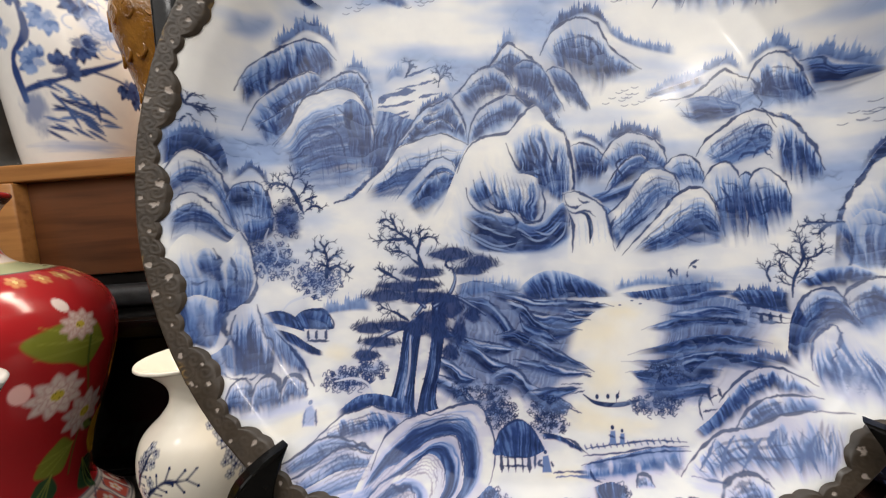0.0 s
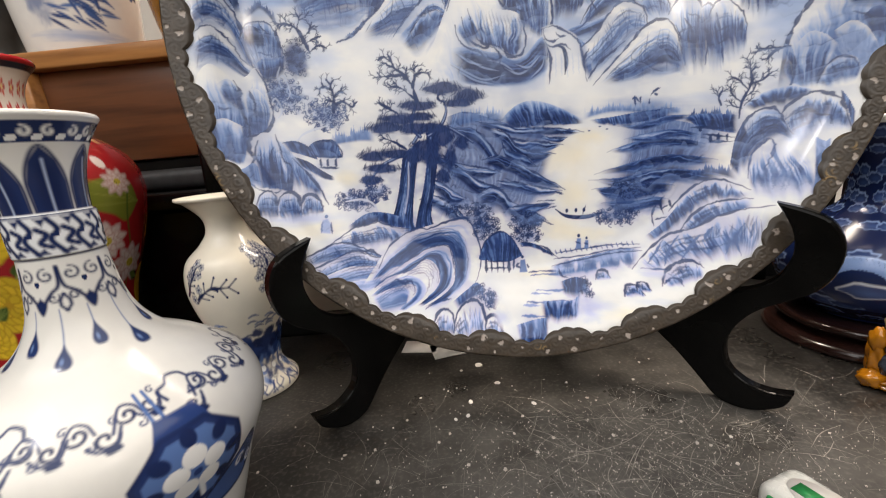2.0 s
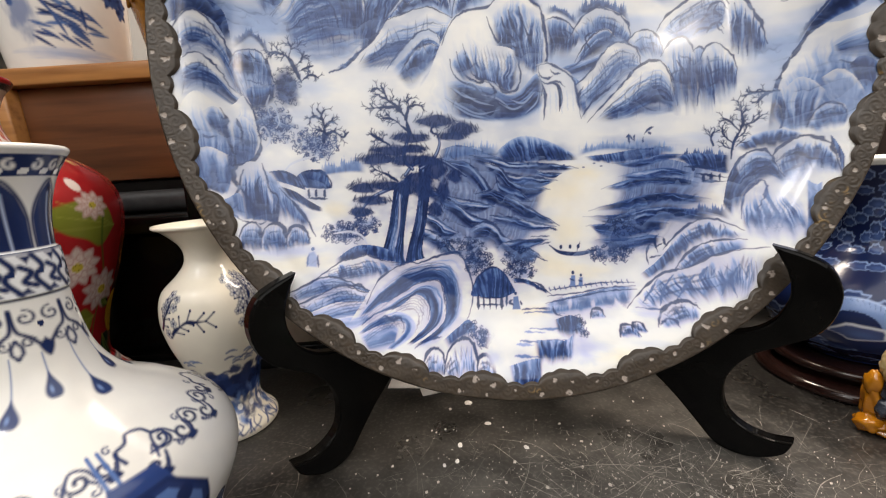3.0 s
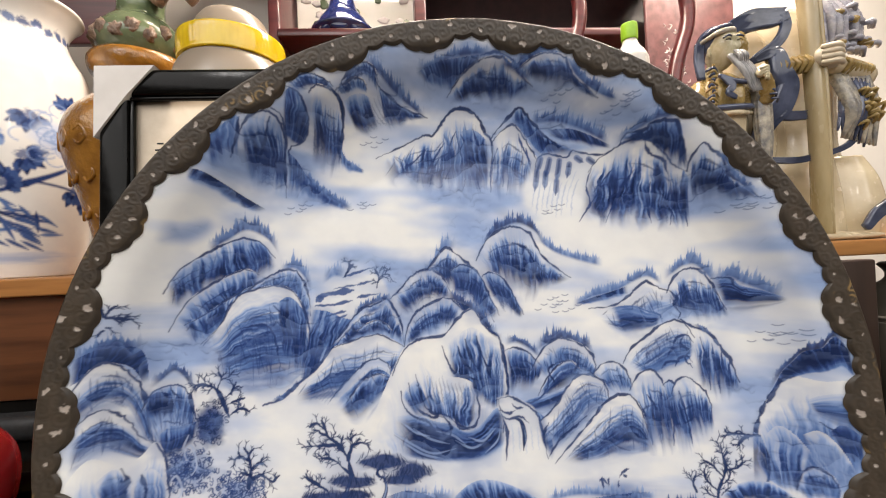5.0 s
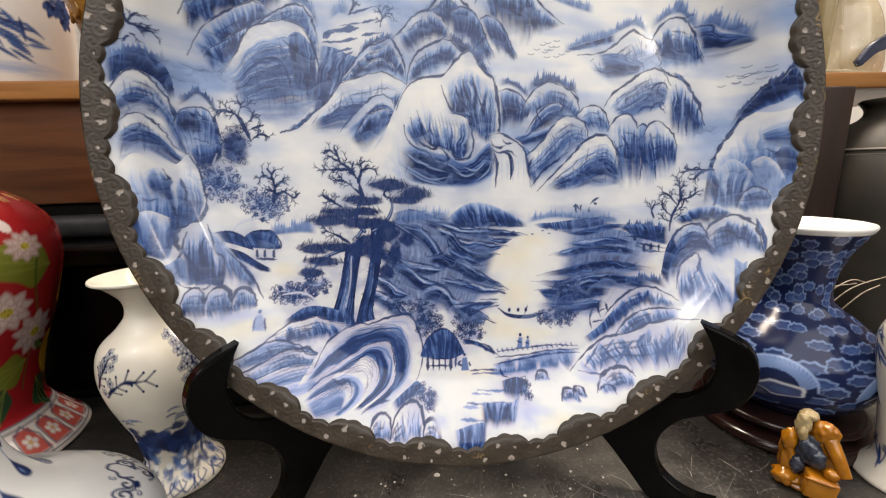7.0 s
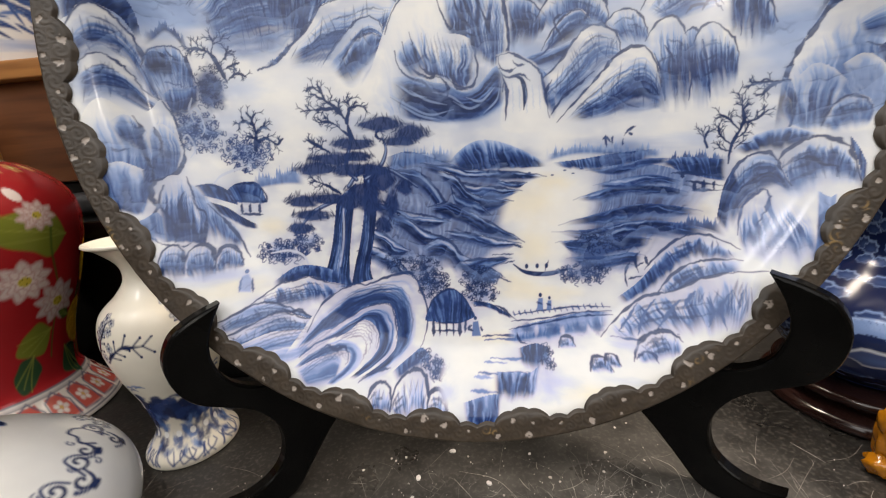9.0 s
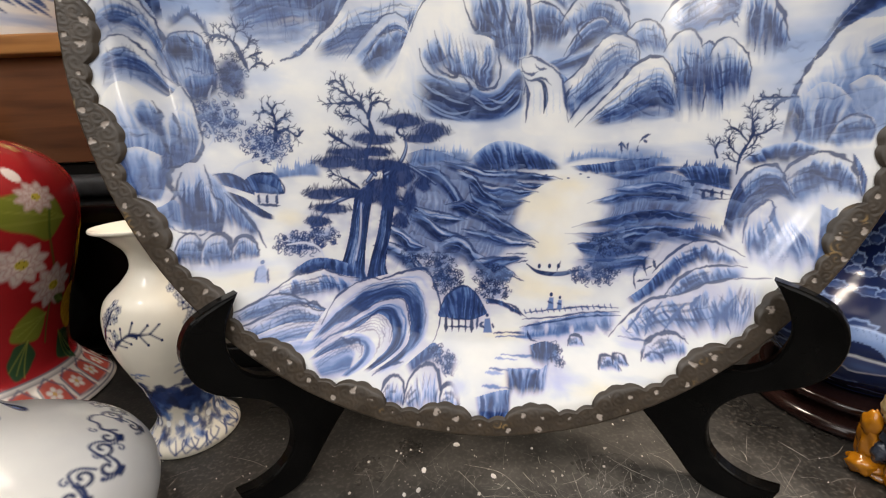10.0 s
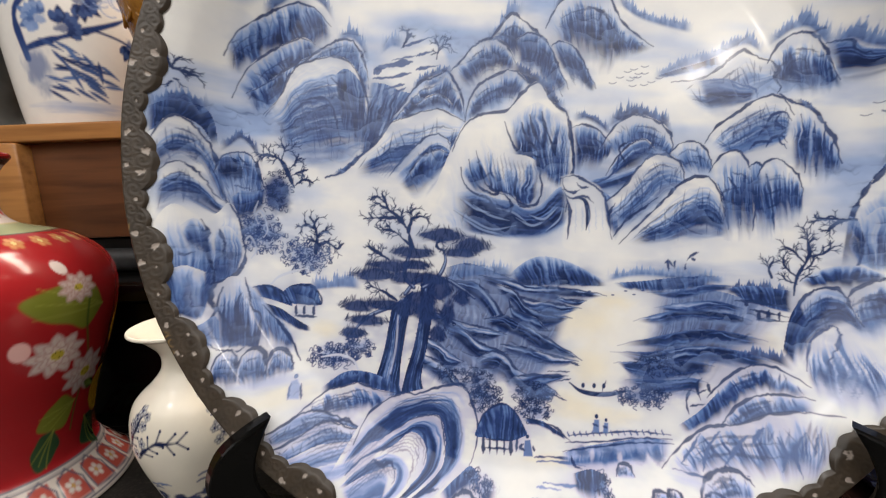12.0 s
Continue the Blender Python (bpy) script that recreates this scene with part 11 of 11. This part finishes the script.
for i in range(4):
    part("print_bar", box_bm((0.006, 0.0014, 0.0005), (-0.005, 0.000 + 0.003 * i, 0.0231), 0), LEAFGREEN, soap)

for at, size, turn in (((-0.012, 0.388), (0.05, 0.035), 14), ((-0.052, 0.400), (0.045, 0.03), -8)):
    cd = thing("price_card", (*at, 0.0), "small white card lying under the charger", "card", rz=turn)
    part("card", box_bm((*size, 0.0012), (0, 0, 0.0006), 0), CARD, cd)

# wires behind the round vase
for i in range(4):
    a = random.Random(i)
    w = thing("loose_wire", (0.60 + 0.02 * i, 0.47, 0.0), "thin pale wire curling behind the vase", "wire", "loose wires")
    part("strand", tube_bm([(0, 0, 0.002), (0.03 * a.uniform(-1, 1), 0.0, 0.06), (0.05 * a.uniform(-1, 1), -0.02, 0.11 + 0.03 * a.random()), (0.09, -0.01, 0.12 + 0.03 * a.random())], (0.0011, 0.0009), 6, 24), plain("pale_wire", (0.25, 0.2, 0.15), (0.4, 0.33, 0.25), 0.5, 90), w)


# scratches, flakes and dust on the tabletop
def ribbon_stuff(name, lines, width, z, material, label):
    v, f = [], []
    for ln in lines:
        p = smooth_curve(ln, 4 + 3 * len(ln))
        for i in range(len(p)):
            d = p[min(i + 1, len(p) - 1)] - p[max(i - 1, 0)]
            d = d / (np.hypot(*d) + 1e-9)
            w = width * (0.35 + 0.65 * math.sin(math.pi * (i + 0.5) / len(p)))
            k = len(v)
            v += [(p[i][0] - d[1] * w, p[i][1] + d[0] * w, z), (p[i][0] + d[1] * w, p[i][1] - d[0] * w, z)]
            if i:
                f.append((k - 2, k - 1, k + 1, k))
    me = bpy.data.meshes.new(name)
    me.from_pydata(v, [], f)
    me.materials.append(material)
    return tagged(link(name, me, smooth=False), label, name.split("_")[-1], kind="stuff")


rs = np.random.RandomState(12)
fine_l, mid_l = [], []
for i in range(1250):
    x, y = (0.115 + 0.15 * rs.randn(), 0.175 + 0.062 * rs.randn()) if i % 3 else (0.15 + 0.07 * rs.randn(), 0.20 + 0.035 * rs.randn())
    if y > 0.285 or y < -0.1:
        continue
    a, l = rs.rand() * 3.14, 0.004 + 0.030 * rs.rand() ** 3
    b = a + 0.5 * rs.randn()
    ln = [(x, y), (x + l * math.cos(a), y + l * math.sin(a)), (x + 2 * l * math.cos(0.5 * (a + b)), y + 2 * l * math.sin(0.5 * (a + b)))]
    (mid_l if i % 9 == 0 else fine_l).append(ln)
mid_l += [[(0.075, 0.208), (0.09, 0.200), (0.125, 0.205), (0.165, 0.225), (0.215, 0.240)], [(0.09, 0.236), (0.13, 0.238), (0.20, 0.226)], [(0.165, 0.222), (0.14, 0.20), (0.115, 0.168)], [(0.085, 0.255), (0.10, 0.232), (0.115, 0.215)], [(0.215, 0.285), (0.228, 0.27), (0.222, 0.24)]]
SCR = plain("pale_scratch", (0.12, 0.11, 0.097), (0.24, 0.22, 0.195), 0.55, 120, relief=0)
SCR2 = plain("bright_scratch", (0.22, 0.205, 0.18), (0.42, 0.39, 0.34), 0.5, 120, relief=0)
ribbon_stuff("fine_scratches", fine_l, 0.00019, 0.0003, SCR, "fine pale scratches and hairs over the black tabletop")
ribbon_stuff("long_scratches", mid_l, 0.00030, 0.0006, SCR2, "long pale scratches across the black tabletop")
fl = bmesh.new()
for i in range(1500):
    x, y = (0.06 + 0.20 * rs.randn(), 0.22 + 0.07 * rs.randn()) if i < 260 else (0.13 + 0.09 * rs.randn(), 0.185 + 0.045 * rs.randn())
    if not -0.05 < y < 0.34:
        continue
    r = (0.0004 + 0.0016 * rs.rand() ** 4) if i < 260 else 0.00022 + 0.00025 * rs.rand()
    a0 = rs.rand() * 6
    ring = [fl.verts.new((x + r * (0.6 + 0.6 * rs.rand()) * math.cos(a0 + k * 1.256), y + r * (0.6 + 0.6 * rs.rand()) * math.sin(a0 + k * 1.256), 0.0009)) for k in range(5)]
    low = [fl.verts.new((v.co.x, v.co.y, 0.0002)) for v in ring]
    fl.faces.new(ring)
    for k in range(5):
        fl.faces.new((ring[k - 1], low[k - 1], low[k], ring[k]))
tagged(part("paint_flakes", fl, plain("pale_flake", (0.45, 0.40, 0.35), (0.62, 0.57, 0.52), 0.7, 200), smooth=False), "tiny pale flakes scattered on the tabletop", "flakes", kind="stuff")
for i, (x, y, r) in enumerate(((0.006, 0.277, 0.0034), (0.068, 0.267, 0.0030), (0.037, 0.306, 0.0036), (0.109, 0.297, 0.0016), (0.002, 0.256, 0.0028), (-0.010, 0.252, 0.0022), (0.02, 0.345, 0.005))):
    b = bmesh.new()
    bmesh.ops.create_cone(b, cap_ends=True, segments=7, radius1=r, radius2=r * 0.8, depth=0.0009, matrix=pose(0, 0, 0.0005))
    for v in b.verts:
        v.co.x *= 0.7 + 0.6 * noise.noise(Vector((v.co.x * 900, i, 0))) ** 2
    ch = tagged(part("paint_chip", b, CARD, smooth=False), "pale paint chip lying on the black tabletop", "chip", "paint chips")
    ch.matrix_world = pose(x, y, 0, 0, 0, 40 * i)
